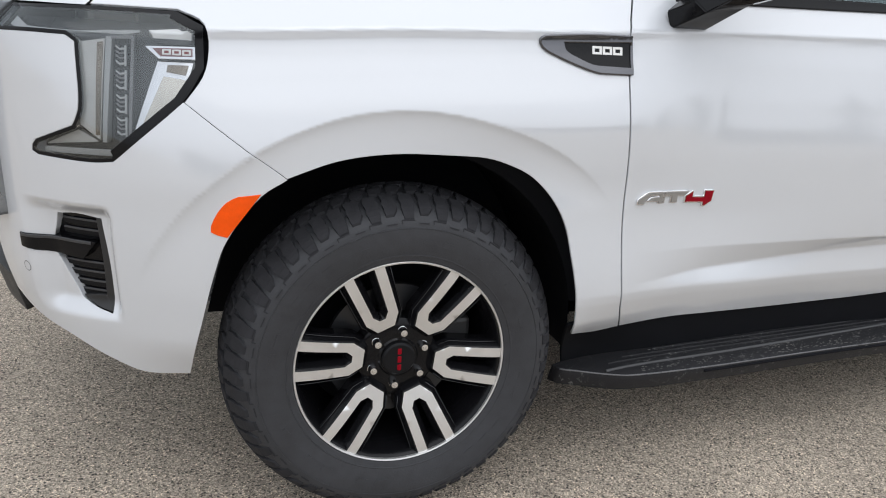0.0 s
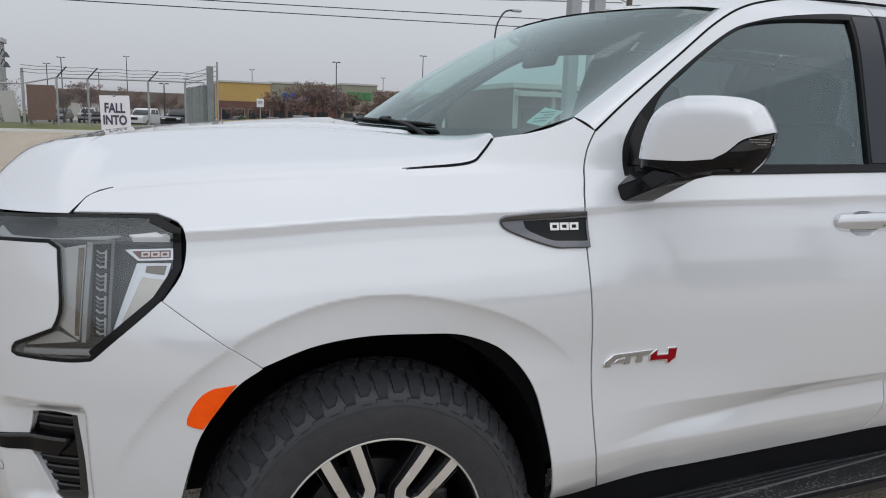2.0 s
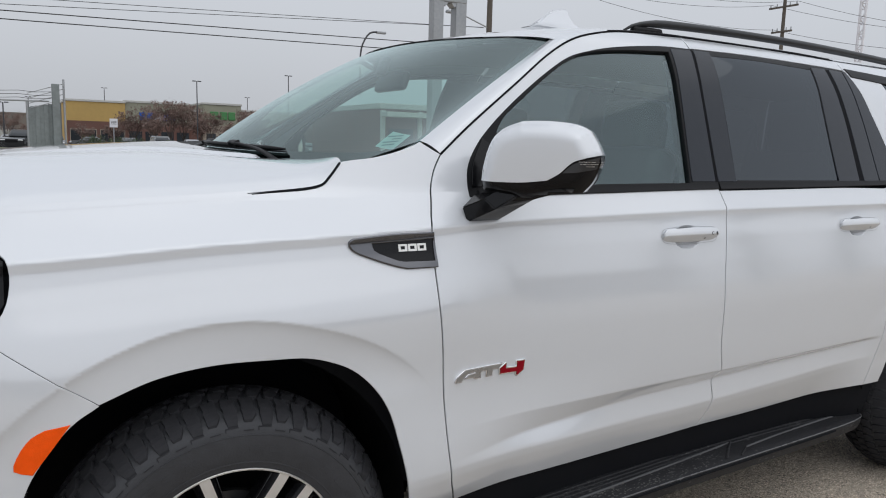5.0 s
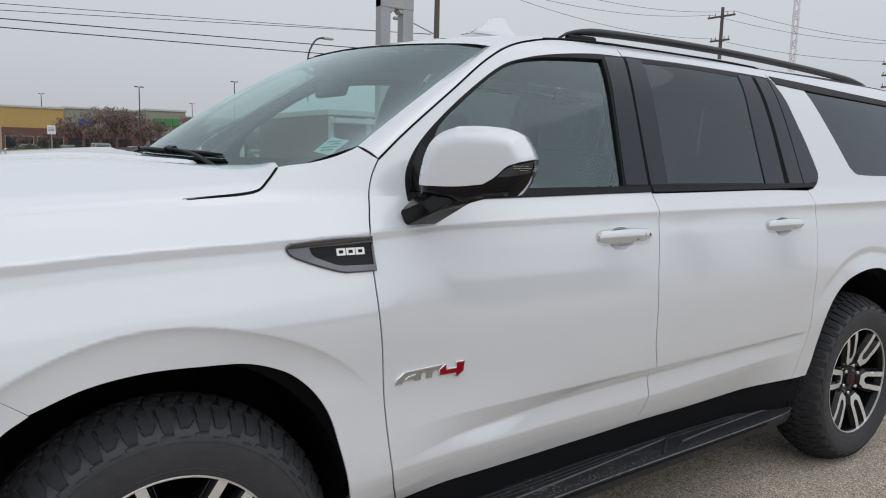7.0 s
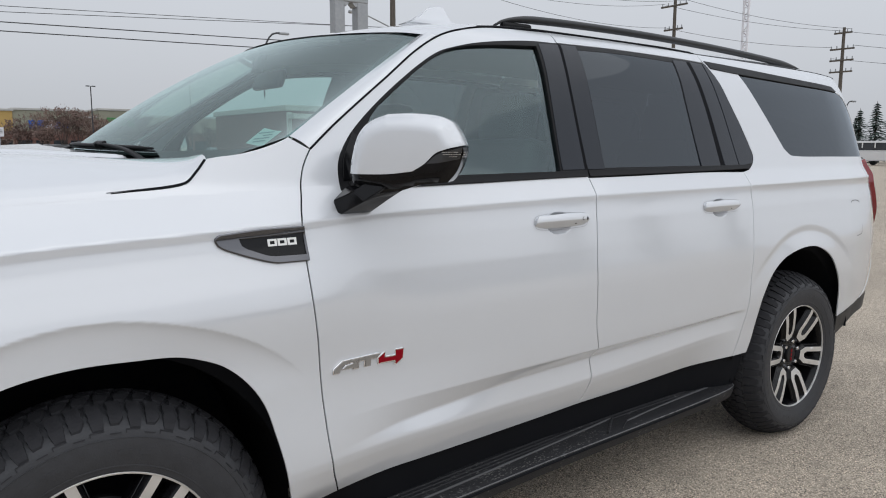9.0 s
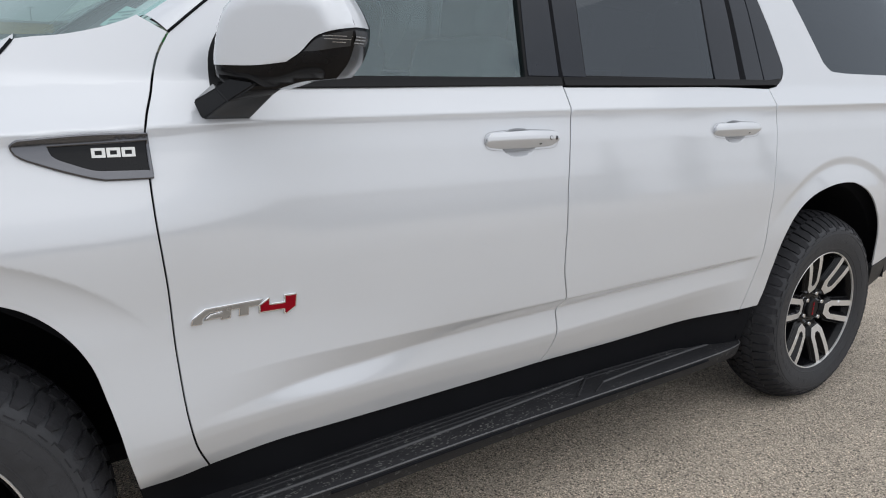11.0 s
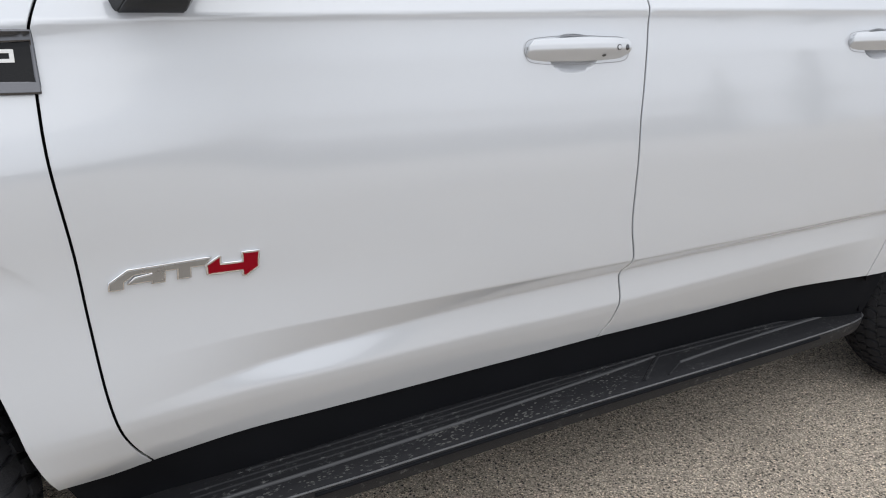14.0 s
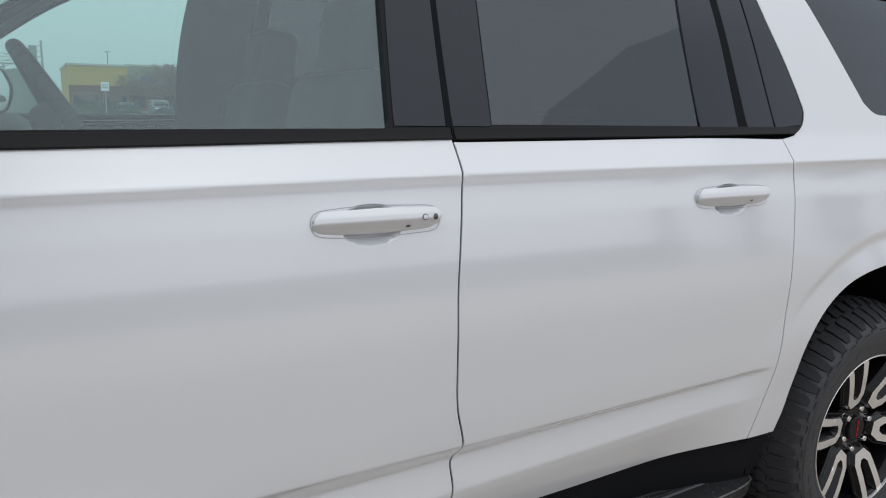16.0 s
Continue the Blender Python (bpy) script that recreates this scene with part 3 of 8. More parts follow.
FWIN_TRIM = [(0.725, 1.363), (0.735, 1.44), (0.77, 1.50), (0.832, 1.565), (0.995, 1.691), (1.189, 1.808), (1.30, 1.842), (1.418, 1.866), (1.662, 1.894), (1.828, 1.898)]
RWIN_TRIM_REAR = [(2.822, 1.884), (2.872, 1.80), (2.918, 1.685), (2.965, 1.580), (3.002, 1.485), (3.012, 1.448), (2.996, 1.412), (2.95, 1.385)]
FWIN = outline([(0.80, 1.40), (0.87, 1.575), (0.975, 1.662), (1.149, 1.778), (1.24, 1.822), (1.32, 1.842), (1.467, 1.860), (1.699, 1.875)], [(1.699, 1.875), (1.680, 1.65), (1.668, 1.396)], [(1.668, 1.396), (1.2, 1.392), (0.80, 1.388)])
RWIN = outline([(1.916, 1.405), (1.918, 1.65), (1.930, 1.878)], [(1.930, 1.878), (2.2, 1.882), (2.56, 1.872)], [(2.56, 1.872), (2.548, 1.65), (2.566, 1.405)])
QWIN = outline([(3.075, 1.851), (3.6, 1.830), (4.12, 1.811)], [(4.12, 1.811), (4.24, 1.780), (4.355, 1.69), (4.442, 1.434)], [(4.442, 1.434), (3.8, 1.438), (3.44, 1.442), (3.365, 1.450), (3.315, 1.482)], [(3.315, 1.482), (3.195, 1.66), (3.075, 1.851)])


CUP_1 = outline([(1.53, 1.212), (1.55, 1.180), (1.60, 1.170), (1.65, 1.180), (1.67, 1.212), (1.65, 1.243), (1.60, 1.253), (1.55, 1.243), (1.53, 1.212)], step=0.008)
CUP_2 = CUP_1 + np.array((1.035, 0.006))


def side_panel(name, loops, mat, parent, right, **kw):
    return sheet(name, loops, skin, skin_normal, mat, parent, right=right, **kw)


def build_side(right):
    """The skin of one flank; returns the doors, to hang fittings on."""
    made = {}
    fender = outline([(-0.507, 1.079), (-0.463, 1.150), (-0.465, 1.239), (-0.527, 1.265)], [(-0.527, 1.265), (-0.726, 1.265)], HOOD_SEAM, [(0.349, 1.456), (0.378, 1.461), (0.44, 1.469), (0.514, 1.487), (0.574, 1.509), (0.59, 1.517)],
                     [(0.59, 1.517), (0.652, 1.481)], FENDER_REAR, [(0.656, 0.461), (0.575, 0.450), (0.489, 0.460)], FRONT_ARCH[:4:-1], [(-0.292, 0.917), (-0.507, 1.079)])
    made["fender"] = side_panel("front_fender", [shrink(fender, GAP)], M_WHITE, suv, right, du=0.008, dv=0.006, depth=0.007)
    bump_lo = [(-0.534, 0.398), (-0.647, 0.401), (-0.731, 0.440), (-0.84, 0.49), (-0.96, 0.53), (-1.04, 0.57)]
    bump_in = [(-1.04, 0.57), (-1.09, 0.75), (-1.06, 0.9), (-1.01, 1.05), (-0.97, 1.198)]
    lamp_in = [(-0.97, 1.198), (-0.85, 1.202), (-0.757, 1.202), (-0.737, 1.190), (-0.732, 1.052), (-0.747, 1.017), (-0.845, 0.978), (-0.856, 0.965), (-0.858, 0.950), (-0.842, 0.942), (-0.70, 0.939), (-0.658, 0.944)]
    bumper = outline(FRONT_ARCH[5::-1], bump_lo, bump_in, lamp_in[:3], lamp_in[2:4], lamp_in[3:6], lamp_in[5:7], lamp_in[6:10], lamp_in[9:12], [(-0.658, 0.944), (-0.507, 1.079)], [(-0.507, 1.079), (-0.292, 0.917)])
    slot = outline([(-0.841, 0.803), (-0.78, 0.809), (-0.712, 0.803)], [(-0.712, 0.803), (-0.702, 0.69), (-0.704, 0.566)], [(-0.704, 0.566), (-0.75, 0.575), (-0.800, 0.592)], [(-0.800, 0.592), (-0.828, 0.645), (-0.858, 0.702)], [(-0.858, 0.702), (-0.93, 0.710), (-0.93, 0.742), (-0.856, 0.746)], [(-0.856, 0.746), (-0.841, 0.803)])
    made["bumper"] = side_panel("front_bumper", [shrink(bumper, 0.0004), slot], M_WHITE, suv, right, du=0.009, dv=0.007, depth=0.05)
    sensor = np.array([(-0.933 + 0.013 * math.cos(a), 0.66 + 0.013 * math.sin(a)) for a in np.linspace(0, 2 * math.pi, 21)[:-1]])
    side_panel("parking_sensor_ring", [sensor, shrink(sensor, 0.0016)], M_TRIM, made["bumper"], right, du=0.02, dv=0.02, lift=0.0006, depth=0)
    grid = side_panel("fog_grille", [shrink(slot, -0.012)], M_BLACK_GLOSS, made["bumper"], right, du=0.03, dv=0.03, lift=-0.020, depth=0.01)
    for zz in (0.786, 0.762, 0.680, 0.655, 0.630, 0.606):
        s0, s1 = (-0.838, -0.734) if zz > 0.7 else (-0.812 - (zz - 0.61) * 0.5, -0.728)
        side_panel("slat", [outline([(s0, zz - 0.009), (s1, zz - 0.011)], [(s1, zz + 0.002), (s0, zz + 0.003)])], M_TRIM, made["bumper"], right, lift=-0.014, depth=0.012)
        # a thin paler strip paints the highlight on the slat's upper edge
        side_panel("slat_highlight", [outline([(s0, zz + 0.0015), (s1, zz + 0.0005)], [(s1, zz + 0.0030), (s0, zz + 0.0038)])], M_EDGE_HIGHLIGHT, made["bumper"], right, lift=-0.0135, depth=0.003)
    side_panel("slot_bevel", [outline([(-0.728, 0.800), (-0.714, 0.799)], [(-0.714, 0.799), (-0.704, 0.69), (-0.706, 0.572)], [(-0.706, 0.572), (-0.727, 0.600)], [(-0.727, 0.600), (-0.722, 0.69), (-0.728, 0.800)])], M_PLASTIC, made["bumper"], right, du=0.02, dv=0.02, lift=-0.004, depth=0.02)
    side_panel("slot_bevel", [outline([(-0.796, 0.597), (-0.730, 0.602)], [(-0.730, 0.602), (-0.709, 0.572)], [(-0.709, 0.572), (-0.75, 0.580), (-0.796, 0.597)])], M_PLASTIC, made["bumper"], right, du=0.02, dv=0.02, lift=-0.004, depth=0.02)
    winglet = side_panel("winglet", [outline([(-0.935, 0.712), (-0.775, 0.698)], [(-0.775, 0.698), (-0.735, 0.742)], [(-0.735, 0.742), (-0.935, 0.745)])], M_BLACK_GLOSS, made["bumper"], right, lift=0.004, depth=0.05)
    # a painted highlight along the winglet's upper edge
    side_panel("winglet_highlight", [outline([(-0.930, 0.7395), (-0.745, 0.7375)], [(-0.745, 0.7375), (-0.745, 0.7420)], [(-0.745, 0.7420), (-0.930, 0.7440)])], M_EDGE_HIGHLIGHT, made["bumper"], right, lift=0.006, depth=0.004)
    lamp = outline(LAMP_TOP, [(-0.527, 1.265), (-0.465, 1.239)], [(-0.465, 1.239), (-0.463, 1.150)], [(-0.463, 1.150), (-0.507, 1.079), (-0.658, 0.944)], lamp_in[9:12][::-1], lamp_in[6:10][::-1], lamp_in[5:7][::-1], lamp_in[3:6][::-1], lamp_in[2:4][::-1], lamp_in[:3][::-1])
    made["lamp"] = build_headlight(lamp, right)
    refl = outline([(-0.351, 0.880), (-0.423, 0.784)], [(-0.423, 0.784), (-0.459, 0.797), (-0.452, 0.829), (-0.425, 0.868), (-0.398, 0.882)], [(-0.398, 0.882), (-0.348, 0.887)])
    side_panel("side_marker", [shrink(refl, 0.003)], M_ORANGE, suv, right, du=0.02, dv=0.01, lift=0.003, depth=0.01, label="bright orange side marker reflector")
    door = outline(DOOR_TOP, GAP_AB_UP[::-1], GAP_AB[::-1], [(1.772, 0.472), (1.5, 0.459), (1.3, 0.456), (1.0, 0.462), (0.8, 0.467), (0.656, 0.461)], FENDER_REAR[::-1])
    trim1 = outline(FWIN_TRIM, [(1.828, 1.898), (1.815, 1.80), (1.806, 1.66), (1.806, 1.51), (1.812, 1.374)], [(1.812, 1.374), (1.559, 1.370), (1.244, 1.364), (0.99, 1.360), (0.725, 1.357)])
    made["door"] = side_panel("front_door", [shrink(door, GAP), shrink(trim1, 0.001), CUP_1], M_WHITE, suv, right, du=0.02, dv=0.005, depth=0.007)
    t = side_panel("window_trim", [shrink(trim1, 0.0015), FWIN], M_TRIM, made["door"], right, du=0.05, dv=0.02, lift=0.002, depth=0.02)
    side_panel("window_glass", [shrink(FWIN, -0.004)], G_FRONT, made["door"], right, du=0.06, dv=0.04, lift=-0.010, depth=0, label="lightly tinted front door glass")
    side_panel("pillar_cover", [outline([(1.678, 1.402), (1.691, 1.65), (1.715, 1.884)], [(1.715, 1.884), (1.822, 1.888)], [(1.822, 1.888), (1.806, 1.80), (1.797, 1.66), (1.797, 1.402)])], M_PILLAR, made["door"], right, du=0.03, dv=0.04, lift=0.005, depth=0.01)
    side_panel("belt_moulding", [outline([(0.76, 1.359), (0.99, 1.3615), (1.244, 1.3655), (1.559, 1.3715), (1.806, 1.3755)], [(1.806, 1.3755), (1.806, 1.397)], [(1.806, 1.397), (1.56, 1.392), (1.244, 1.387), (0.76, 1.379)])], M_TRIM, made["door"], right, du=0.05, dv=0.01, lift=0.007, depth=0.02)
    # rear door with its black pillar covers and the small vent glass
    rtop = [(1.845, 1.951), (2.2, 1.952), (2.55, 1.946), (2.82, 1.936)]
    rdoor = outline(rtop, [(2.82, 1.936), (2.815, 1.888)], [(2.815, 1.888), (2.70, 1.893), (2.2, 1.903), (1.835, 1.900)], [(1.835, 1.900), (1.845, 1.951)])
    side_panel("door_frame_top", [shrink(rdoor, GAP)], M_WHITE, suv, right, du=0.05, dv=0.012, depth=0.02)
    rlow = outline(GAP_AB, [(1.812, 1.372), (2.115, 1.3745), (2.6, 1.379), (2.893, 1.375)], GAP_CD, [(2.815, 0.494), (2.45, 0.488), (2.1, 0.476), (1.772, 0.472)])
    made["rdoor"] = side_panel("rear_door", [shrink(rlow, GAP), CUP_2], M_WHITE, suv, right, du=0.02, dv=0.005, depth=0.007)
    trim2 = outline([(1.812, 1.371), (1.806, 1.51), (1.806, 1.66), (1.815, 1.80), (1.835, 1.900)], [(1.835, 1.900), (2.2, 1.903), (2.70, 1.893), (2.822, 1.884)], RWIN_TRIM_REAR, [(2.95, 1.385), (2.6, 1.379), (2.115, 1.3745), (1.812, 1.371)])
    side_panel("window_trim", [shrink(trim2, GAP), RWIN], M_TRIM, made["rdoor"], right, du=0.05, dv=0.02, lift=0.002, depth=0.02)
    side_panel("window_glass", [shrink(RWIN, 0.0015)], G_REAR, made["rdoor"], right, du=0.06, dv=0.04, lift=0.0005, depth=0, label="dark privacy glass")
    # satin black covers over the pillars, with grooves between them
    for cover in ([[(1.816, 1.402), (1.814, 1.66), (1.824, 1.80), (1.842, 1.890)], [(1.842, 1.890), (1.926, 1.890)], [(1.926, 1.890), (1.912, 1.65), (1.911, 1.402)]],
                  [[(2.566, 1.402), (2.553, 1.65), (2.566, 1.880)], [(2.566, 1.880), (2.662, 1.880)], [(2.662, 1.880), (2.690, 1.65), (2.712, 1.402)]],
                  [[(2.752, 1.402), (2.722, 1.65), (2.694, 1.880)], [(2.694, 1.880), (2.784, 1.876)], [(2.784, 1.876), (2.822, 1.65), (2.862, 1.402)]]):
        side_panel("pillar_cover", [outline(*cover)], M_PILLAR, made["rdoor"], right, du=0.03, dv=0.04, lift=0.005, depth=0.008)
    # black strips in the grooves paint their shade over the trim
    for groove in ([[(1.7995, 1.400), (1.7985, 1.66), (1.808, 1.80), (1.824, 1.890)], [(1.8405, 1.890), (1.8225, 1.80), (1.8125, 1.66), (1.8145, 1.400)]],
                   [[(2.711, 1.403), (2.689, 1.65), (2.661, 1.879)], [(2.695, 1.879), (2.723, 1.65), (2.753, 1.403)]]):
        side_panel("groove_shade", [outline(*groove)], M_UNDER, made["rdoor"], right, du=0.02, dv=0.04, lift=0.0034, depth=0)
    rear_edge = [(2.792, 1.876), (2.830, 1.65), (2.869, 1.402)]
    side_panel("window_surround", [outline(rear_edge[::-1], [(2.792, 1.876), (2.815, 1.872)], [(2.815, 1.872), (2.860, 1.80), (2.906, 1.685), (2.951, 1.580), (2.987, 1.485), (2.996, 1.448), (2.980, 1.412)])], M_PILLAR, made["rdoor"], right, du=0.03, dv=0.04, lift=0.006, depth=0.008)
    side_panel("belt_moulding", [outline([(1.817, 1.374), (2.115, 1.377), (2.6, 1.382), (2.95, 1.387)], [(2.95, 1.387), (2.95, 1.404)], [(2.95, 1.404), (2.6, 1.402), (2.115, 1.399), (1.817, 1.397)])], M_TRIM, made["rdoor"], right, du=0.05, dv=0.01, lift=0.007, depth=0.02)
    # quarter panel round the rear glass
    q_rear = [(4.40, 1.90), (4.44, 1.70), (4.47, 1.42)]
    quarter = outline([(2.82, 1.936), (3.2, 1.93), (3.8, 1.918), (4.40, 1.90)], q_rear, [(4.47, 1.42), (4.49, 1.1), (4.50, 0.92)], [(4.50, 0.92), (4.36, 0.80), (4.26, 0.68), (4.14, 0.612), (4.0, 0.578), (3.855, 0.545)], REAR_ARCH[::-1], [(2.930, 0.494), (2.815, 0.494)], GAP_CD[::-1], [(2.893, 1.375), (2.95, 1.385)], RWIN_TRIM_REAR[::-1], [(2.822, 1.884), (2.82, 1.936)])
    made["quarter"] = side_panel("quarter_panel", [shrink(quarter, GAP), QWIN], M_WHITE, suv, right, du=0.014, dv=0.006, depth=0.007)
    side_panel("quarter_glass", [shrink(QWIN, 0.002)], G_REAR, made["quarter"], right, du=0.08, dv=0.05, lift=-0.003, depth=0, label="dark privacy glass")
    side_panel("roof_trim", [outline([(2.83, 1.896), (3.08, 1.884), (3.6, 1.857), (4.09, 1.835)], [(4.09, 1.835), (4.13, 1.812)], [(4.13, 1.808), (3.6, 1.8265), (3.08, 1.848), (2.85, 1.862)])], M_TRIM, made["quarter"], right, du=0.05, dv=0.02, lift=0.004, depth=0.01)
    fuel = outline([(3.93, 1.175), (3.945, 1.192), (4.05, 1.190), (4.075, 1.17)], [(4.075, 1.17), (4.085, 1.10), (4.065, 1.02)], [(4.065, 1.02), (4.05, 1.005), (3.96, 1.0), (3.93, 1.02)])
    rim = [p for p in fuel if p[1] > 1.176 or (p[1] < 1.06 and p[0] > 3.97)]
    for arc in ([p for p in rim if p[1] > 1.1], [p for p in rim if p[1] < 1.1]):
        arc = np.array(arc)
        mid = np.array((4.005, 1.095))
        side_panel("fuel_door_seam", [np.vstack([arc, (mid + (arc - mid) * 0.968)[::-1]])], M_TRIM, made["quarter"], right, du=0.03, dv=0.03, lift=0.0006, depth=0)
    tail = outline([(4.452, 1.412), (4.56, 1.412), (4.66, 1.40)], [(4.66, 1.40), (4.65, 1.2), (4.62, 0.98)], [(4.62, 0.98), (4.50, 1.02)], [(4.50, 1.02), (4.425, 1.15), (4.405, 1.29)], [(4.405, 1.29), (4.452, 1.412)])
    side_panel("tail_lamp", [tail], M_REDLAMP, suv, right, du=0.02, dv=0.02, lift=0.024, depth=0.035, label="red tail lamp lens")
    # rear corner and bumper
    corner = outline([(4.474, 1.42), (4.493, 1.1), (4.505, 0.92)], [(4.505, 0.92), (4.75, 0.92), (S_TAIL - 0.002, 0.92)], [(S_TAIL - 0.002, 0.92), (S_TAIL - 0.002, 1.42)])
    side_panel("tailgate_half", [shrink(corner, GAP)], M_WHITE, suv, right, du=0.05, dv=0.03, depth=0.02)
    rb = outline([(4.505, 0.916), (4.365, 0.80), (4.265, 0.68), (4.145, 0.612)], [(4.145, 0.612), (4.30, 0.64), (4.60, 0.62), (S_TAIL - 0.002, 0.62)], [(S_TAIL - 0.002, 0.62), (S_TAIL - 0.002, 0.916)])
    side_panel("rear_bumper", [shrink(rb, GAP)], M_WHITE, suv, right, du=0.05, dv=0.03, lift=0.002, depth=0.03)
    valance = outline([(3.856, 0.541), (4.0, 0.574), (4.14, 0.608), (4.30, 0.636), (4.60, 0.616), (S_TAIL - 0.002, 0.616)], [(S_TAIL - 0.002, 0.616), (S_TAIL - 0.002, 0.50)], [(S_TAIL - 0.002, 0.50), (4.30, 0.535), (4.11, 0.520), (4.01, 0.484), (3.880, 0.432)])
    side_panel("rear_valance", [valance], M_PLASTIC, suv, right, du=0.05, dv=0.03, lift=0.0, depth=0.03)
    # black sill under the doors
    sill = outline([(0.489, 0.470), (0.656, 0.472), (1.1, 0.472), (1.770, 0.484), (2.1, 0.488), (2.45, 0.498), (2.930, 0.504)], [(2.930, 0.504), (2.93, 0.38), (2.92, 0.30)], [(2.93, 0.30), (1.7, 0.27), (0.55, 0.26)])
    side_panel("sill", [sill], M_UNDER, suv, right, du=0.06, dv=0.02, lift=-0.022, depth=0.01)
    return made


def build_headlight(lamp, right):
    head = side_panel("headlight", [shrink(lamp, 0.003), shrink(lamp, 0.0085)], M_BLACK_GLOSS, suv, right, du=0.02, dv=0.02, lift=0.0, depth=0.006, label="headlight with clear lens, chrome inserts and stacked light modules")
    side_panel("lens", [shrink(lamp, 0.0075)], G_LENS, head, right, du=0.03, dv=0.03, lift=-0.001, depth=0)
    side_panel("housing", [shrink(lamp, 0.004)], M_LAMP_BODY, head, right, du=0.03, dv=0.03, lift=-0.036, depth=0)

    def piece(name, pts, mat, lift, depth=0.02, label=""):
        o = outline(*[[a, b] for a, b in zip(pts, pts[1:] + pts[:1])], step=0.012)
        return side_panel(name, [o], mat, head, right, du=0.015, dv=0.015, lift=lift, depth=depth, label=label, soft=0.001)
    piece("bezel_edge", [(-0.535, 1.262), (-0.468, 1.236), (-0.466, 1.152), (-0.511, 1.081), (-0.652, 0.951), (-0.662, 0.968), (-0.524, 1.088), (-0.482, 1.153), (-0.483, 1.227), (-0.540, 1.250)], M_BLACK_GLOSS, 0.0006, 0.004)
    piece("chrome_insert", [(-0.583, 1.230), (-0.523, 1.236), (-0.492, 1.219), (-0.493, 1.206), (-0.572, 1.206)], M_MACHINED, -0.012, 0.03, "polished chrome lamp insert")
    piece("insert_lip", [(-0.572, 1.2055), (-0.493, 1.2055), (-0.494, 1.198), (-0.560, 1.198)], M_LAMP_BODY, -0.010, 0.02)
    piece("chrome_insert", [(-0.565, 1.162), (-0.490, 1.163), (-0.500, 1.130), (-0.522, 1.098), (-0.615, 1.012)], M_CHROME, -0.016, 0.03, "polished chrome lamp insert")
    # beige and brown reflections in the chrome, painted as separate faces
    piece("insert_warm_reflection", [(-0.552, 1.132), (-0.500, 1.126), (-0.524, 1.092), (-0.596, 1.030)], M_WARM_REFLECTION, -0.0145, 0.004, "chrome insert face with a warm reflection painted on")
    piece("insert_dark_reflection", [(-0.543, 1.156), (-0.500, 1.157), (-0.506, 1.138), (-0.546, 1.143)], M_BROWN_TONE, -0.0140, 0.004, "chrome insert face with a brown reflection painted on")
    piece("mark_plate", [(-0.588, 1.190), (-0.474, 1.193), (-0.475, 1.169), (-0.560, 1.167)], M_CHROME, -0.004, 0.02)
    piece("mark_face", [(-0.572, 1.1865), (-0.490, 1.189), (-0.490, 1.174), (-0.556, 1.172)], M_MARK, -0.0028, 0.003)
    for k in range(3):
        s0 = -0.552 + k * 0.021
        piece("plate_bar", [(s0, 1.1752), (s0 + 0.017, 1.1757), (s0 + 0.017, 1.1857), (s0, 1.1852)], M_LETTER, -0.0016, 0.002)
        piece("plate_bar_gap", [(s0 + 0.004, 1.1785), (s0 + 0.013, 1.1787), (s0 + 0.013, 1.1823), (s0 + 0.004, 1.1821)], M_MARK, -0.0008, 0.001)
    # the light guide that runs down beside the white notch, and its foot
    piece("light_guide", [(-0.733, 1.190), (-0.676, 1.200), (-0.690, 0.990), (-0.733, 1.02)], M_GUIDE, -0.012, 0.02, "smoked grey light guide")
    piece("guide_strip", [(-0.690, 1.192), (-0.679, 1.194), (-0.690, 1.0), (-0.698, 1.0)], M_BROWN_TONE, -0.010, 0.006)
    piece("light_guide", [(-0.672, 1.205), (-0.661, 1.205), (-0.676, 0.985), (-0.684, 0.985)], M_BULB, -0.012, 0.02)
    piece("light_guide", [(-0.835, 0.966), (-0.745, 1.005), (-0.700, 0.984), (-0.78, 0.974)], M_GUIDE, -0.022, 0.02)
    piece("light_bar", [(-0.828, 0.962), (-0.655, 0.969), (-0.665, 0.957), (-0.828, 0.951)], M_BULB, -0.010, 0.01, "pale clear light bar")
    piece("light_bar", [(-0.93, 1.222), (-0.87, 1.214), (-0.632, 1.212), (-0.60, 1.218), (-0.60, 1.224), (-0.64, 1.219), (-0.87, 1.222), (-0.93, 1.238)], M_BULB, -0.012, 0.01, "pale clear light bar")
    for z0 in (1.146, 1.096, 1.046, 0.998):
        # each module: a dark scooped cell with bright curved fins and a clear edge
        piece("light_module", [(-0.659, z0), (-0.628, z0 + 0.004), (-0.627, z0 + 0.046), (-0.657, z0 + 0.042)], M_BLACK_GLOSS, -0.020, 0.02)
        for dz, w, mat in ((0.005, 0.0026, M_BULB), (0.017, 0.0016, M_DIM), (0.026, 0.0016, M_DIM), (0.035, 0.0022, M_BULB)):
            piece("module_fin", [(-0.653, z0 + dz + 0.006), (-0.645, z0 + dz), (-0.634, z0 + dz + 0.002), (-0.634, z0 + dz + 0.002 + w), (-0.645, z0 + dz + w), (-0.653, z0 + dz + 0.006 + w)], mat, -0.015, 0.006)
        piece("module_edge", [(-0.634, z0 + 0.003), (-0.6315, z0 + 0.003), (-0.631, z0 + 0.044), (-0.6335, z0 + 0.044)], M_BULB, -0.014, 0.008)
    piece("light_bar", [(-0.668, 1.206), (-0.618, 1.209), (-0.616, 1.204), (-0.668, 1.201)], M_DIM, -0.012, 0.006)
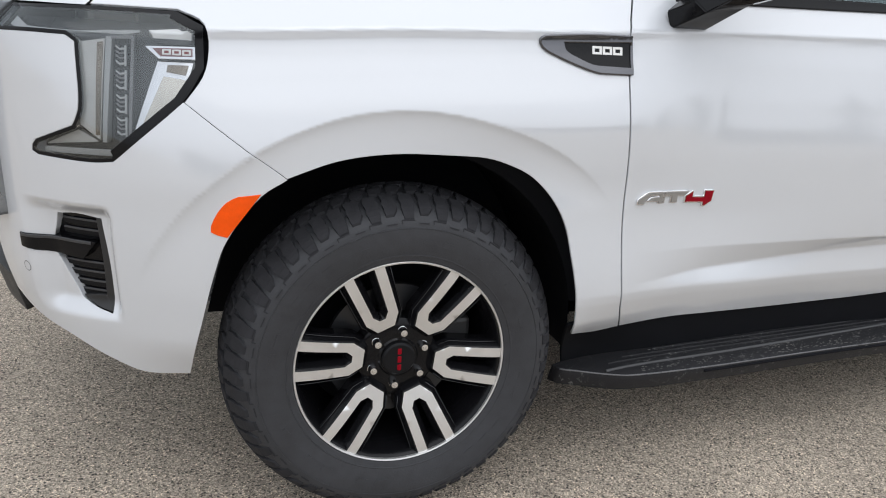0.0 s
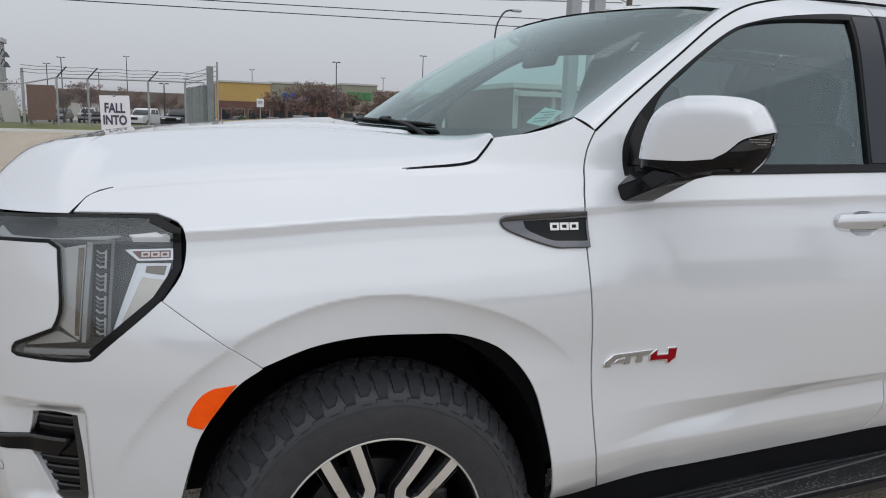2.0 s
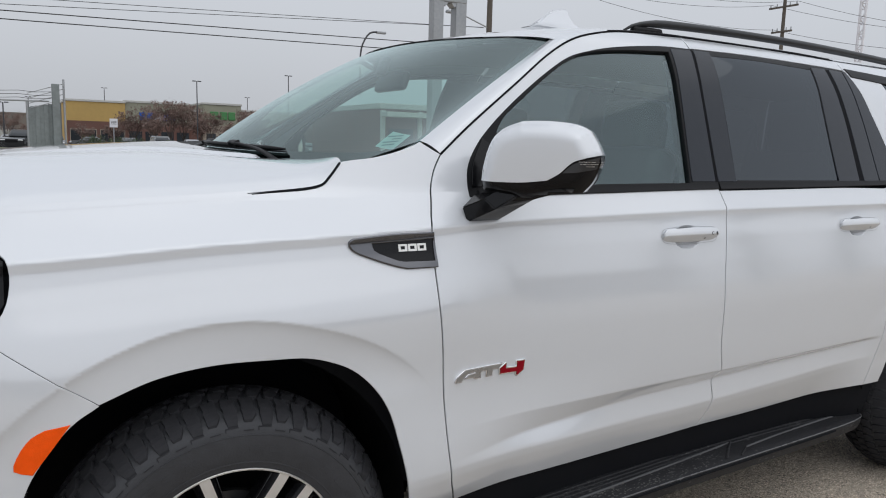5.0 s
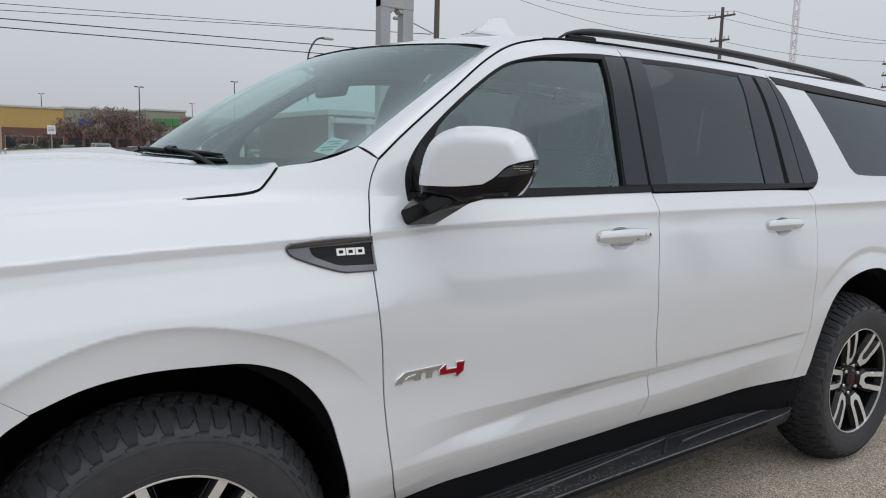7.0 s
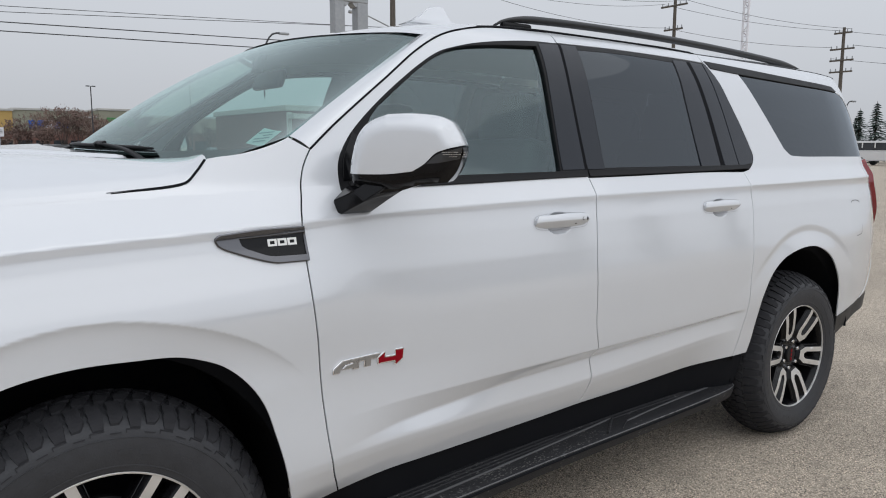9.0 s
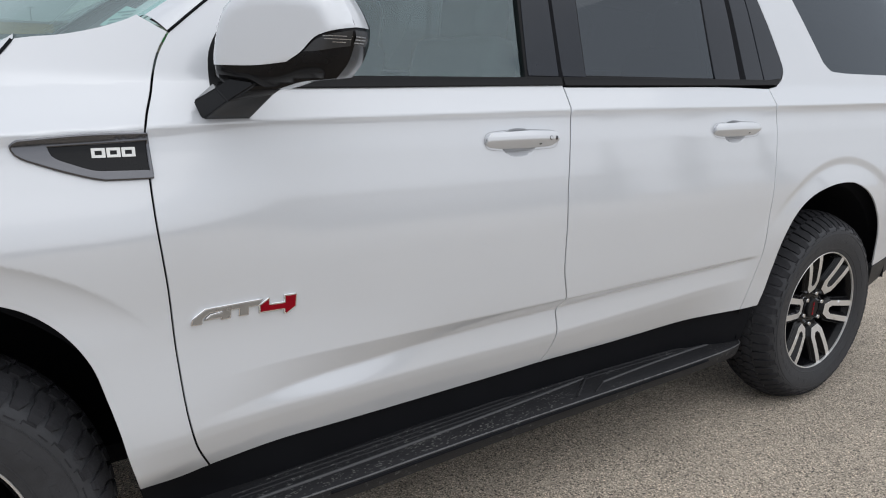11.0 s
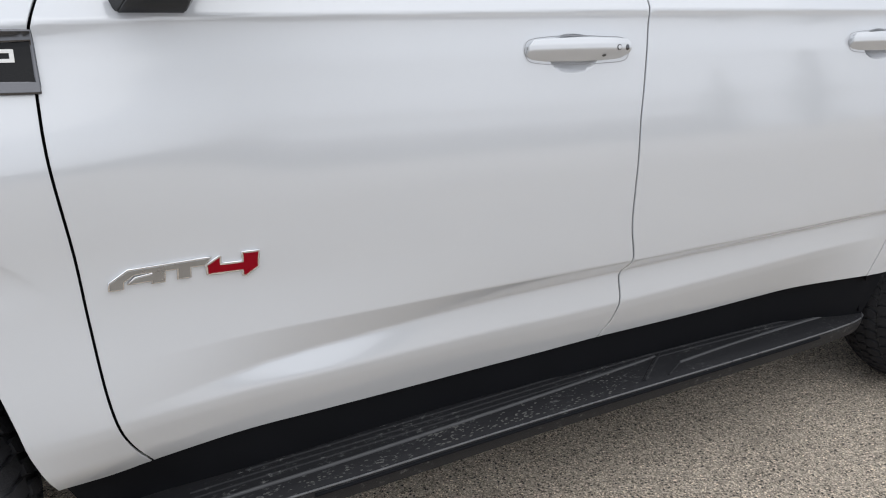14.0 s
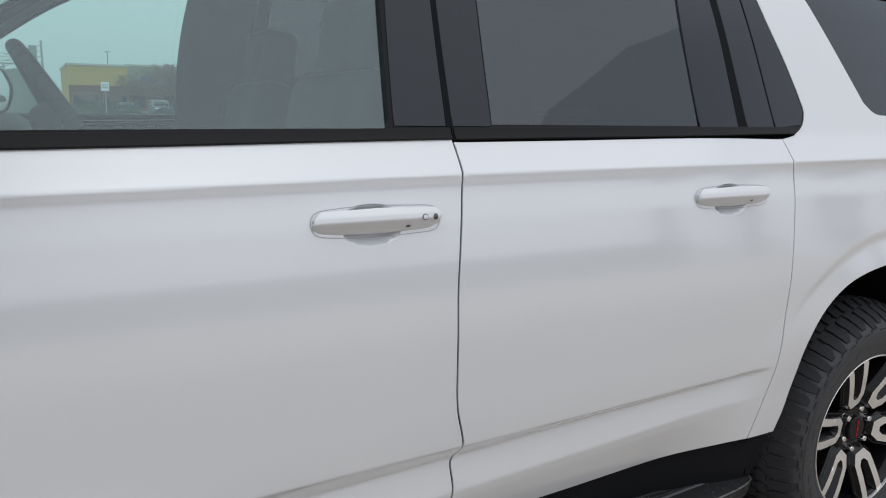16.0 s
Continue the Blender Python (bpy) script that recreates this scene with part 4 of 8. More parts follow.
    piece("light_bar", [(-0.618, 1.209), (-0.613, 1.209), (-0.622, 0.985), (-0.627, 0.985)], M_DIM, -0.012, 0.006)
    return head


left_side, right_side = build_side(False), build_side(True)

# ---- hood, windscreen, pillars and roof ----
_hood_z = pchip([S_NOSE, -1.1, -0.9, -0.75] + [p[0] for p in HOOD_SEAM], [1.258, 1.258, 1.262, 1.2635] + [p[1] - 0.001 for p in HOOD_SEAM])
_hood_plateau = pchip([-1.0, -0.85, -0.7, -0.4, 0.0, 0.4], [1.340, 1.386, 1.422, 1.453, 1.471, 1.485])
HOOD_IN = 0.34


def hood_surface(s, w):
    """From the seam (w = 0) over the rounded shoulder to the plateau (w = 1)."""
    s, w = np.broadcast_arrays(np.asarray(s, float), np.asarray(w, float))
    z0 = _hood_z(s)
    a = skin(s, z0)
    n = skin_normal(s, z0)
    t = skin(s, z0 + 0.01) - skin(s, z0 - 0.01)
    t = t / np.linalg.norm(t, axis=-1, keepdims=True)
    inn = -n * np.array((1, 1, 0))
    inn = inn / np.linalg.norm(inn, axis=-1, keepdims=True)
    b = a + inn * (HOOD_IN - 0.15 * (1 - ease(-1.0, -0.5, s)))[..., None]
    b[..., 1] = np.minimum(b[..., 1], WIDTH / 2)
    b[..., 2] = _hood_plateau(b[..., 0])
    rise = np.clip(1.7 * (b[..., 2:3] - a[..., 2:3]), 0.03, 0.30)
    m0, m1 = t * rise, inn * (0.40 - 0.18 * (1 - ease(-1.0, -0.5, s)))[..., None]
    w = w[..., None]
    return (2 * w ** 3 - 3 * w ** 2 + 1) * a + (w ** 3 - 2 * w ** 2 + w) * m0 + (3 * w ** 2 - 2 * w ** 3) * b + (w ** 3 - w ** 2) * m1


hs = np.concatenate([np.linspace(S_NOSE, -0.3, 60), np.linspace(-0.28, 0.348, 30)])
hw = np.linspace(0, 1, 22)
HS, HW = np.meshgrid(hs, hw, indexing="ij")
hood_pts = hood_surface(HS, HW)
hv, hf = [], []
for mirror in (False, True):
    p = hood_pts.copy()
    if mirror:
        p[..., 1] = WIDTH - p[..., 1]
    b0 = len(hv)
    hv += list(p.reshape(-1, 3))
    nw = len(hw)
    for i in range(len(hs) - 1):
        for k in range(nw - 1):
            q = (b0 + i * nw + k, b0 + (i + 1) * nw + k, b0 + (i + 1) * nw + k + 1, b0 + i * nw + k + 1)
            hf.append(q[::-1] if mirror else q)
# plateau: across from one inner edge to the other
inner = [i * len(hw) + len(hw) - 1 for i in range(len(hs))]
half = len(hs) * len(hw)
ny = 96
plate_rows = []
for i in inner:
    a, b = hv[i], hv[half + i]
    idx = [i]
    for k in range(1, ny):
        t = k / ny
        c = np.array(a) + (np.array(b) - np.array(a)) * t
        c[2] += 0.012 * math.sin(math.pi * t) * ease(-0.85, 0.05, c[0])
        # the raised middle of the hood, with a crisp edge on either side
        c[2] += 0.010 * ease(0.602, 0.626, min(c[1], WIDTH - c[1])) * ease(-0.70, 0.1, c[0])
        idx.append(len(hv))
        hv.append(c)
    plate_rows.append(idx + [half + i])
for r0, r1 in zip(plate_rows[:-1], plate_rows[1:]):
    for k in range(ny):
        hf.append((r0[k], r1[k], r1[k + 1], r0[k + 1]))
HOOD_RAW = (hv, hf)


def merge(ob, d=0.0005):
    bm = bmesh.new()
    bm.from_mesh(ob.data)
    bmesh.ops.remove_doubles(bm, verts=bm.verts, dist=d)
    bmesh.ops.dissolve_degenerate(bm, dist=1e-5, edges=bm.edges)
    bm.to_mesh(ob.data)
    bm.free()



# windscreen between the cowl and the roof's front edge
_ws_base_x, _ws_base_z = pchip([0.215, 0.26, 0.32, 0.44, 0.65, 1.03, 1.41], [0.620, 0.569, 0.520, 0.435, 0.275, 0.125, 0.275]), pchip([0.215, 0.26, 0.32, 0.44, 0.65, 1.03], [1.518, 1.481, 1.458, 1.442, 1.437, 1.434])
WS_TOP_Y = 0.341


def ws_top(h):
    """The windscreen's upper edge, from its left corner (h = 0) to the middle (h = 1)."""
    h = np.asarray(h, float)
    return np.stack([1.1995 - 0.2982 * (1 - (1 - h) ** 2.476), WS_TOP_Y + (1.03 - WS_TOP_Y) * h, 1.8858 + 0.0055 * (1 - (1 - h) ** 2.348)], -1)


def windscreen(u, v):
    """u: 0 at the left edge, 1 in the middle, 2 at the right; v from the cowl to the roof."""
    u, v = np.broadcast_arrays(np.asarray(u, float), np.asarray(v, float))
    h = 1 - np.abs(1 - u)
    yb = 0.215 + (1.03 - 0.215) * h
    b = np.stack([_ws_base_x(yb), yb, _ws_base_z(yb)], -1)
    t = ws_top(h)
    p = b + (t - b) * v[..., None]
    bulge = (4 * v * (1 - v) * (0.15 + 0.85 * ease(0, 0.4, h)))[..., None] * 0.0304
    p = p + bulge * np.array((-0.55, 0, 0.83))
    p[..., 1] = np.where(u > 1, WIDTH - p[..., 1], p[..., 1])
    return p


def grid_mesh(name, surf, us, vs, mat, parent, label="", flip=False):
    U, V = np.meshgrid(us, vs, indexing="ij")
    p = surf(U, V).reshape(-1, 3)
    n = len(vs)
    f = [(i * n + k, (i + 1) * n + k, (i + 1) * n + k + 1, i * n + k + 1) for i in range(len(us) - 1) for k in range(n - 1)]
    return mesh_part(name, p, [q[::-1] for q in f] if flip else f, mat, parent, None, label)


grid_mesh("windscreen", windscreen, np.linspace(0, 2, 41), np.linspace(0, 1, 21), G_SHIELD, suv, "slightly green tinted windscreen", flip=True)


def band(v0, v1, u0=0.0, u1=2.0):
    def at(u, v):
        return windscreen(u0 + (u1 - u0) * u / 2, v0 + (v1 - v0) * v) + np.array((0.004, 0, -0.006))
    return at


grid_mesh("windscreen_band", band(0.0, 0.075), np.linspace(0, 2, 41), np.linspace(0, 1, 4), M_BLACK_GLOSS, suv)
grid_mesh("windscreen_band", band(0.965, 1.0), np.linspace(0, 2, 41), np.linspace(0, 1, 4), M_BLACK_GLOSS, suv)


grid_mesh("windscreen_band", band(0.0, 1.0, 0.0, 0.045), np.linspace(0, 2, 5), np.linspace(0, 1, 20), M_BLACK_GLOSS, suv)
grid_mesh("windscreen_band", band(0.0, 1.0, 1.955, 2.0), np.linspace(0, 2, 5), np.linspace(0, 1, 20), M_BLACK_GLOSS, suv)

# the hood ends just before the windscreen
hood_v = []
for x, y, z in HOOD_RAW[0]:
    yy = min(y, WIDTH - y)
    mid = (yy - 0.2) / 0.83
    z = z - 0.034 * float(ease(-0.15, 0.32, x)) * 4 * max(0.0, mid) * (1 - mid)
    z = z - 0.022 * float(ease(1.25, 1.7, y)) * float(ease(-0.2, 0.25, x))
    stop = float(_ws_base_x(max(yy, 0.26))) - 0.05
    if yy > 0.2 and x > stop:
        x, z = stop, z - 0.14 * (x - stop)
    hood_v.append((x, y, z))
hood = mesh_part("hood", hood_v, HOOD_RAW[1], M_WHITE, suv)
merge(hood)
# the hood's side overlaps the fender, so its joint stays closed along the flank
_joint = pchip([p[0] for p in HOOD_SEAM], [p[1] for p in HOOD_SEAM])
for rt in (False, True):
    us = np.linspace(-0.645, 0.095, 40)
    side_panel("hood_flange", [np.vstack([np.stack([us, _joint(us) - 0.009], 1), np.stack([us[::-1], _joint(us[::-1]) + 0.006], 1)])], M_WHITE, hood, rt, du=0.03, dv=0.008, lift=0.0003, depth=0)
    # a black strip paints the gap's shade at the open end of the joint
    ul = np.linspace(0.085, HOOD_SEAM[-1][0] - 0.004, 40)
    up = np.stack([ul, _joint(ul)], 1)
    tg = np.gradient(up, axis=0)
    half = (0.0004 + 0.0026 * ease(0.08, 0.25, ul))[:, None]
    side = np.stack([-tg[:, 1], tg[:, 0]], 1) / np.linalg.norm(tg, axis=1, keepdims=True)
    side_panel("hood_gap_shade", [np.vstack([up - side * (0.0005 + half), (up + side * half)[::-1]])], M_UNDER, hood, rt, du=0.02, dv=0.008, lift=0.0016, depth=0)

# cowl between hood and windscreen
def cowl_surface(u, v):
    b = windscreen(u, np.zeros_like(u))
    h = 1 - np.abs(1 - u)
    f = b.copy()
    far = ease(1.25, 1.7, b[..., 1])
    f[..., 0] = b[..., 0] - 0.17 - 0.05 * h - 0.23 * ease(1.6, 1.84, b[..., 1])
    f[..., 2] = b[..., 2] - 0.055 + 0.026 * far
    return f + (b - f) * v[..., None]


grid_mesh("cowl", cowl_surface, np.linspace(0, 2, 31), np.linspace(0, 1, 5), M_PLASTIC, suv)

# A-pillars
_seam_s = chain(DOOR_TOP, 0.03)


def pillar_surface(right):
    k = _seam_s[_seam_s[:, 0] < 1.235]
    a = skin(k[:, 0], k[:, 1])
    na = skin_normal(k[:, 0], k[:, 1])
    t = np.linspace(0, 1, len(k))
    e = windscreen(np.zeros(len(k)), np.clip(t * 1.02, 0, 1))
    tang = np.gradient(a, axis=0)
    up = np.cross(tang, -na)
    up = up / np.linalg.norm(up, axis=1, keepdims=True)
    up = np.where((up[:, 2:3] < 0), -up, up)
    d = np.linalg.norm(e - a, axis=1, keepdims=True)
    inn = (e - a) / d
    m0, m1 = up * d * 1.0, (inn * 0.9 + np.array((0.1, 0.7, -0.1))) * d * 0.7
    rows = []
    for w in np.linspace(0, 1, 9):
        rows.append((2 * w ** 3 - 3 * w ** 2 + 1) * a + (w ** 3 - 2 * w ** 2 + w) * m0 + (3 * w ** 2 - 2 * w ** 3) * e + (w ** 3 - w ** 2) * m1)
    p = np.stack(rows, 1)
    n = p.shape[1]
    v = p.reshape(-1, 3).copy()
    f = [(i * n + j, (i + 1) * n + j, (i + 1) * n + j + 1, i * n + j + 1) for i in range(len(k) - 1) for j in range(n - 1)]
    if right:
        v[:, 1] = WIDTH - v[:, 1]
        f = [q[::-1] for q in f]
    mesh_part("windscreen_pillar", v, f, M_WHITE, suv)
    mesh_part("pillar_lining", v + np.array((0.012, -0.012 if right else 0.012, -0.010)), f, M_LINER, suv)


pillar_surface(False)
pillar_surface(True)

# roof: from the seams over the rounded edge to the middle
_roof_edge = pchip([1.20, 1.37, 1.625, 1.845, 2.55, 2.82, 3.8, 4.40], [1.866, 1.917, 1.946, 1.953, 1.949, 1.938, 1.920, 1.902])
_roof_mid = pchip([0.92, 1.2, 1.6, 2.4, 3.4, 4.4], [1.910, 1.962, 1.998, 2.010, 1.996, 1.950])


def roof_surface(u, w):
    u, w = np.broadcast_arrays(np.asarray(u, float), np.asarray(w, float))
    h = 1 - np.abs(1 - w)
    z0 = _roof_edge(u)
    a = skin(u, z0)
    x_mid = u - 0.28 * (1 - ease(1.20, 2.3, u))
    b = np.stack([x_mid, np.full_like(u, WIDTH / 2), _roof_mid(x_mid)], -1)
    k = h[..., None]
    p = a + (b - a) * k
    rise = 1 - (1 - h) ** 4.2
    p[..., 2] = a[..., 2] + (b[..., 2] - a[..., 2]) * rise
    p[..., 0] = a[..., 0] + (b[..., 0] - a[..., 0]) * (1 - (1 - h) ** 2)
    # the front edge follows the windscreen
    u0 = np.full_like(u, 1.20)
    a0 = skin(u0, _roof_edge(u0))
    p0 = np.stack([a0[..., 0] + (0.92 - a0[..., 0]) * (1 - (1 - h) ** 2), a0[..., 1] + (WIDTH / 2 - a0[..., 1]) * h, a0[..., 2] + (_roof_mid(0.92) - a0[..., 2]) * rise], -1)
    p = p + (ws_top(h) + np.array((0, 0, 0.004)) - p0) * ((1 - ease(1.20, 1.75, u)) * (1 - (1 - h) ** 14))[..., None]
    p[..., 1] = np.where(w > 1, WIDTH - p[..., 1], p[..., 1])
    return p


grid_mesh("roof", roof_surface, np.linspace(1.20, 4.40, 80), np.linspace(0, 2, 61), M_WHITE, suv)


def tail_surface(u, v):
    """The sloping rear window: u across from left to right, v from the tailgate up to the roof."""
    u, v = np.broadcast_arrays(np.asarray(u, float), np.asarray(v, float))
    h = 1 - np.abs(1 - u)
    low = skin(4.474 + (S_TAIL - 4.474) * h, np.full_like(h, 1.424))
    low[..., 1] = np.where(u > 1, WIDTH - low[..., 1], low[..., 1])
    high = roof_surface(np.full_like(u, 4.40), u)
    bow = (4 * v * (1 - v))[..., None] * np.array((0.035, 0, 0.02)) * np.minimum(1, 3 * h)[..., None]
    return low + (high - low) * v[..., None] + bow


grid_mesh("rear_glass", tail_surface, np.linspace(0, 2, 41), np.linspace(0, 0.94, 15), G_REAR, suv, "dark privacy rear glass")
grid_mesh("roof_spoiler", lambda u, v: tail_surface(u, 0.92 + 0.08 * v) + np.array((0.010, 0, 0.004)), np.linspace(0, 2, 41), np.linspace(0, 1, 4), M_WHITE, suv)

# ---- wheels ----
TYRE_R, RIM_R = 0.415, 0.262


_crown = pchip([0.0, 0.03, 0.06, 0.09, 0.108, 0.122, 0.131, 0.136], [0.4320, 0.4300, 0.4215, 0.4090, 0.4000, 0.3900, 0.3785, 0.3680])


def build_tyre(wheel):
    """An all-terrain tyre along local z, its outer side at z = 0.14."""
    bm = bmesh.new()
    prof = [(0.262, 0.105), (0.268, 0.122), (0.285, 0.128), (0.315, 0.1360), (0.345, 0.1390), (0.364, 0.1368), (0.375, 0.1305), (0.386, 0.119), (0.395, 0.104), (0.403, 0.085), (0.4155, 0.05), (0.421, 0.03), (0.423, 0.0)]
    prof = prof + [(r, -a) for r, a in prof[-2::-1]]
    lathe(bm, prof, 96, Matrix())
    part("tyre", bm, M_RUBBER, wheel, "black all-terrain tyre", smooth=40)
    bm = bmesh.new()
    rng = random.Random(4)
    n = 60
    pitch = 2 * math.pi / n

    def lug(stations, sgn, mid, deep=0.010):
        """A tread block: stations hold (z, left, right) in parts of a pitch."""
        rows = []
        for z, a, b in stations:
            r = float(_crown(z if z > 0 else -z))
            rows.append([bm.verts.new((q * math.cos(mid + w * pitch), q * math.sin(mid + w * pitch), sgn * z)) for q, w in ((r - deep, a), (r, a + 0.015), (r, b - 0.015), (r - deep, b))])
        for r0, r1 in zip(rows[:-1], rows[1:]):
            for k in range(3):
                bm.faces.new((r0[k], r0[k + 1], r1[k + 1], r1[k]))
        bm.faces.new(rows[0])
        bm.faces.new(rows[-1][::-1])
    for k in range(n):
        j = rng.uniform(-0.03, 0.03)
        for sgn, ph in ((1, 0.0), (-1, 0.37)):
            mid = (k + ph + j) * pitch
            # shoulder blocks, every second one drawn further down the side
            if k % 2:
                lug([(0.066, -0.40, 0.34), (0.086, -0.36, 0.40), (0.100, -0.42, 0.34), (0.112, -0.38, 0.40), (0.124, -0.34, 0.36), (0.1325, -0.30, 0.30)], sgn, mid)
            else:
                lug([(0.062, -0.36, 0.40), (0.084, -0.42, 0.34), (0.098, -0.36, 0.42), (0.110, -0.40, 0.38), (0.119, -0.30, 0.40), (0.1265, -0.12, 0.36)], sgn, mid)
            # a hooked block between shoulder and middle
            lug([(0.018, -0.30, 0.20), (0.032, -0.42, 0.34), (0.046, -0.28, 0.44), (0.057, -0.10, 0.40)], sgn, mid + 0.45 * pitch, 0.009)
        lug([(-0.016, -0.20, 0.34), (0.0, -0.38, 0.38), (0.016, -0.36, 0.22)], 1, (k + 0.2) * pitch, 0.009)
    tagged(part("tread", bm, M_TREAD, wheel), kind="stuff")
    # fine rings, broken dashes and small ticks moulded into the side
    bm = bmesh.new()
    for r, w, z in ((0.284, 0.0012, 0.1278), (0.352, 0.0008, 0.1388)):
        lathe(bm, [(r - w * 2, z - 0.001), (r - w, z + 0.0010), (r + w, z + 0.0010), (r + w * 2, z - 0.001)], 96, Matrix())
    part("sidewall_rib", bm, M_RUBBER, wheel)
    bm = bmesh.new()
    for k in range(n):
        a = math.degrees((k + 0.1) * pitch)
        r, z, tilt = (0.3705, 0.1342, 27) if k % 2 else (0.3635, 0.1372, 18)
        box(bm, (0.0024, 0.030 if k % 2 else 0.024, 0.0022), pose(0, 0, 0, 0, 0, a) @ pose(r, 0, z, 0, tilt, 0))
        if k % 2:
            box(bm, (0.008, 0.0022, 0.0020), pose(0, 0, 0, 0, 0, a + 2.3) @ pose(r - 0.004, 0, z + 0.0016, 0, 24, 0))
    tagged(part("sidewall_dash", bm, M_TREAD, wheel), kind="stuff")
    bm = bmesh.new()
    for k in range(40):
        if k % 10 in (0, 1, 7):
            continue
        m = pose(0, 0, 0, 0, 0, k * 9.0) @ pose(0.318, 0, 0.1366, 0, -6, 0)
        box(bm, (0.013 if k % 3 else 0.009, 0.030, 0.0012), m)
    tagged(part("sidewall_lettering", bm, M_RUBBER, wheel), kind="stuff")


def build_rim(wheel):
    bm = bmesh.new()
    lathe(bm, [(0.266, 0.118), (0.262, 0.116), (0.254, 0.104), (0.248, 0.085), (0.238, 0.03), (0.222, -0.10), (0.262, -0.125)], 72, Matrix())
    rim = part("rim", bm, M_BLACK_GLOSS, wheel, "gloss black alloy rim", smooth=40)
    bm = bmesh.new()
    lathe(bm, [(0.2665, 0.114), (0.2665, 0.1205), (0.265, 0.122), (0.2615, 0.1205), (0.2605, 0.112)], 96, Matrix())
    part("rim_edge", bm, M_MACHINED, wheel, "bright machined rim edge", smooth=40)
    # six U-shaped spokes: a black body, and a machined face on it
    up = outline([(0.261, 0.0520), (0.124, 0.0425)], [(0.124, 0.0425), (0.092, 0.0225)], [(0.092, 0.0225), (0.092, -0.0225)], [(0.092, -0.0225), (0.124, -0.0425)], [(0.124, -0.0425), (0.261, -0.0520)], [(0.261, -0.0520), (0.263, -0.0268)],
                 [(0.263, -0.0268), (0.138, -0.0195)], [(0.138, -0.0195), (0.122, -0.008)], [(0.122, -0.008), (0.122, 0.008)], [(0.122, 0.008), (0.138, 0.0195)], [(0.138, 0.0195), (0.263, 0.0268)], [(0.263, 0.0268), (0.261, 0.0520)], step=0.012)

    def face_z(x):
        return 0.1165 - 0.034 * (1 - np.clip((x - 0.075) / 0.175, 0, 1)) ** 1.4
    v2, f2 = fill([up], 0.014, 0.014)
    for k in range(6):
        m = pose(0, 0, 0, 0, 0, 53 + 60 * k)
        top = np.array([m @ Vector((x, y, float(face_z(x)))) for x, y in v2])
        mesh_part("spoke_face", top, f2, M_MACHINED, wheel, None, "bright machined U-shaped spoke face", smooth=True)
        # the walls and the floor of the spoke
        lp, wide = shrink(up, -0.003), shrink(up, -0.015)
        n = len(lp)
        rings = [[(m @ Vector((x, y, float(face_z(x)) - dz))) for x, y in (up if dz == 0 else lp if dz < 0.01 else wide)] for dz in (0.0, 0.003, 0.021, 0.06)]
        vs = [p for r in rings for p in r]
        fs = [(a * n + i, (a + 1) * n + i, (a + 1) * n + (i + 1) % n, a * n + (i + 1) % n) for a in range(3) for i in range(n)]
        mesh_part("spoke", vs, fs, M_BLACK_GLOSS, wheel, smooth=False)
        # thin grey lines paint the highlights on the black shoulders of the spoke
        for sg in (1, -1):
            line = [m @ Vector((x, sg * y, float(face_z(x)) - 0.012)) for x, y in ((0.252, 0.0660), (0.20, 0.0605), (0.150, 0.0560), (0.122, 0.0535), (0.098, 0.0390))]
            tube("spoke_highlight", line, 0.0010, M_LAMP_BODY, wheel)
        # a dark rib from the hub to the rim between the bright ones
        bm = bmesh.new()
        m2 = pose(0, 0, 0, 0, 0, 53 + 60 * k)
        vs = [(0.05, -0.032, 0.062), (0.05, 0.032, 0.062), (0.10, 0.031, 0.070), (0.10, -0.031, 0.070), (0.05, -0.034, 0.04), (0.05, 0.034, 0.04), (0.10, 0.036, 0.03), (0.10, -0.036, 0.03)]
        bv = [bm.verts.new(m2 @ Vector(q)) for q in vs]
        for q in ((0, 1, 2, 3), (0, 4, 5, 1), (1, 5, 6, 2), (2, 6, 7, 3), (3, 7, 4, 0)):
            bm.faces.new([bv[i] for i in q])
        part("spoke_root", bm, M_BLACK_GLOSS, wheel)
    bm = bmesh.new()
    lathe(bm, [(0.108, 0.02), (0.102, 0.062), (0.090, 0.068), (0.052, 0.070), (0.048, 0.074), (0.0001, 0.074)], 48, Matrix())
    part("hub", bm, M_BLACK_GLOSS, wheel, smooth=35)
    bm = bmesh.new()
    lathe(bm, [(0.0435, 0.070), (0.043, 0.082), (0.038, 0.086), (0.0001, 0.0865)], 40, Matrix())
    cap = part("centre_cap", bm, M_TRIM, wheel, "black centre cap with a red mark", smooth=35)
    for k, w in ((-1, 0.018), (0, 0.020), (1, 0.018)):
        bm = bmesh.new()
        box(bm, (0.010, w * 0.86, 0.002), pose(0.0, k * 0.0215, 0.0872), 0.0008, 1)
        part("cap_mark", bm, M_RED, wheel)
    for k in range(6):
        bm = bmesh.new()
        c = pose(0, 0, 0, 0, 0, 82 + 60 * k) @ pose(0.070, 0, 0)
        lathe(bm, [(0.0150, 0.060), (0.0150, 0.067), (0.0115, 0.069), (0.0110, 0.082), (0.0085, 0.088), (0.0001, 0.0895)], 12, c)
        part("wheel_nut", bm, M_CHROME, wheel, smooth=40)
    bm = bmesh.new()
    lathe(bm, [(0.224, -0.098), (0.0001, -0.098)], 32, Matrix())
    part("brake_shield", bm, M_UNDER, wheel)
    # brake disc and calliper seen between the spokes
    bm = bmesh.new()
    lathe(bm, [(0.175, -0.01), (0.175, 0.012), (0.10, 0.012), (0.098, 0.03), (0.0001, 0.03)], 48, Matrix())
    part("brake_disc", bm, M_LAMP_BODY, wheel, smooth=30)
    bm = bmesh.new()
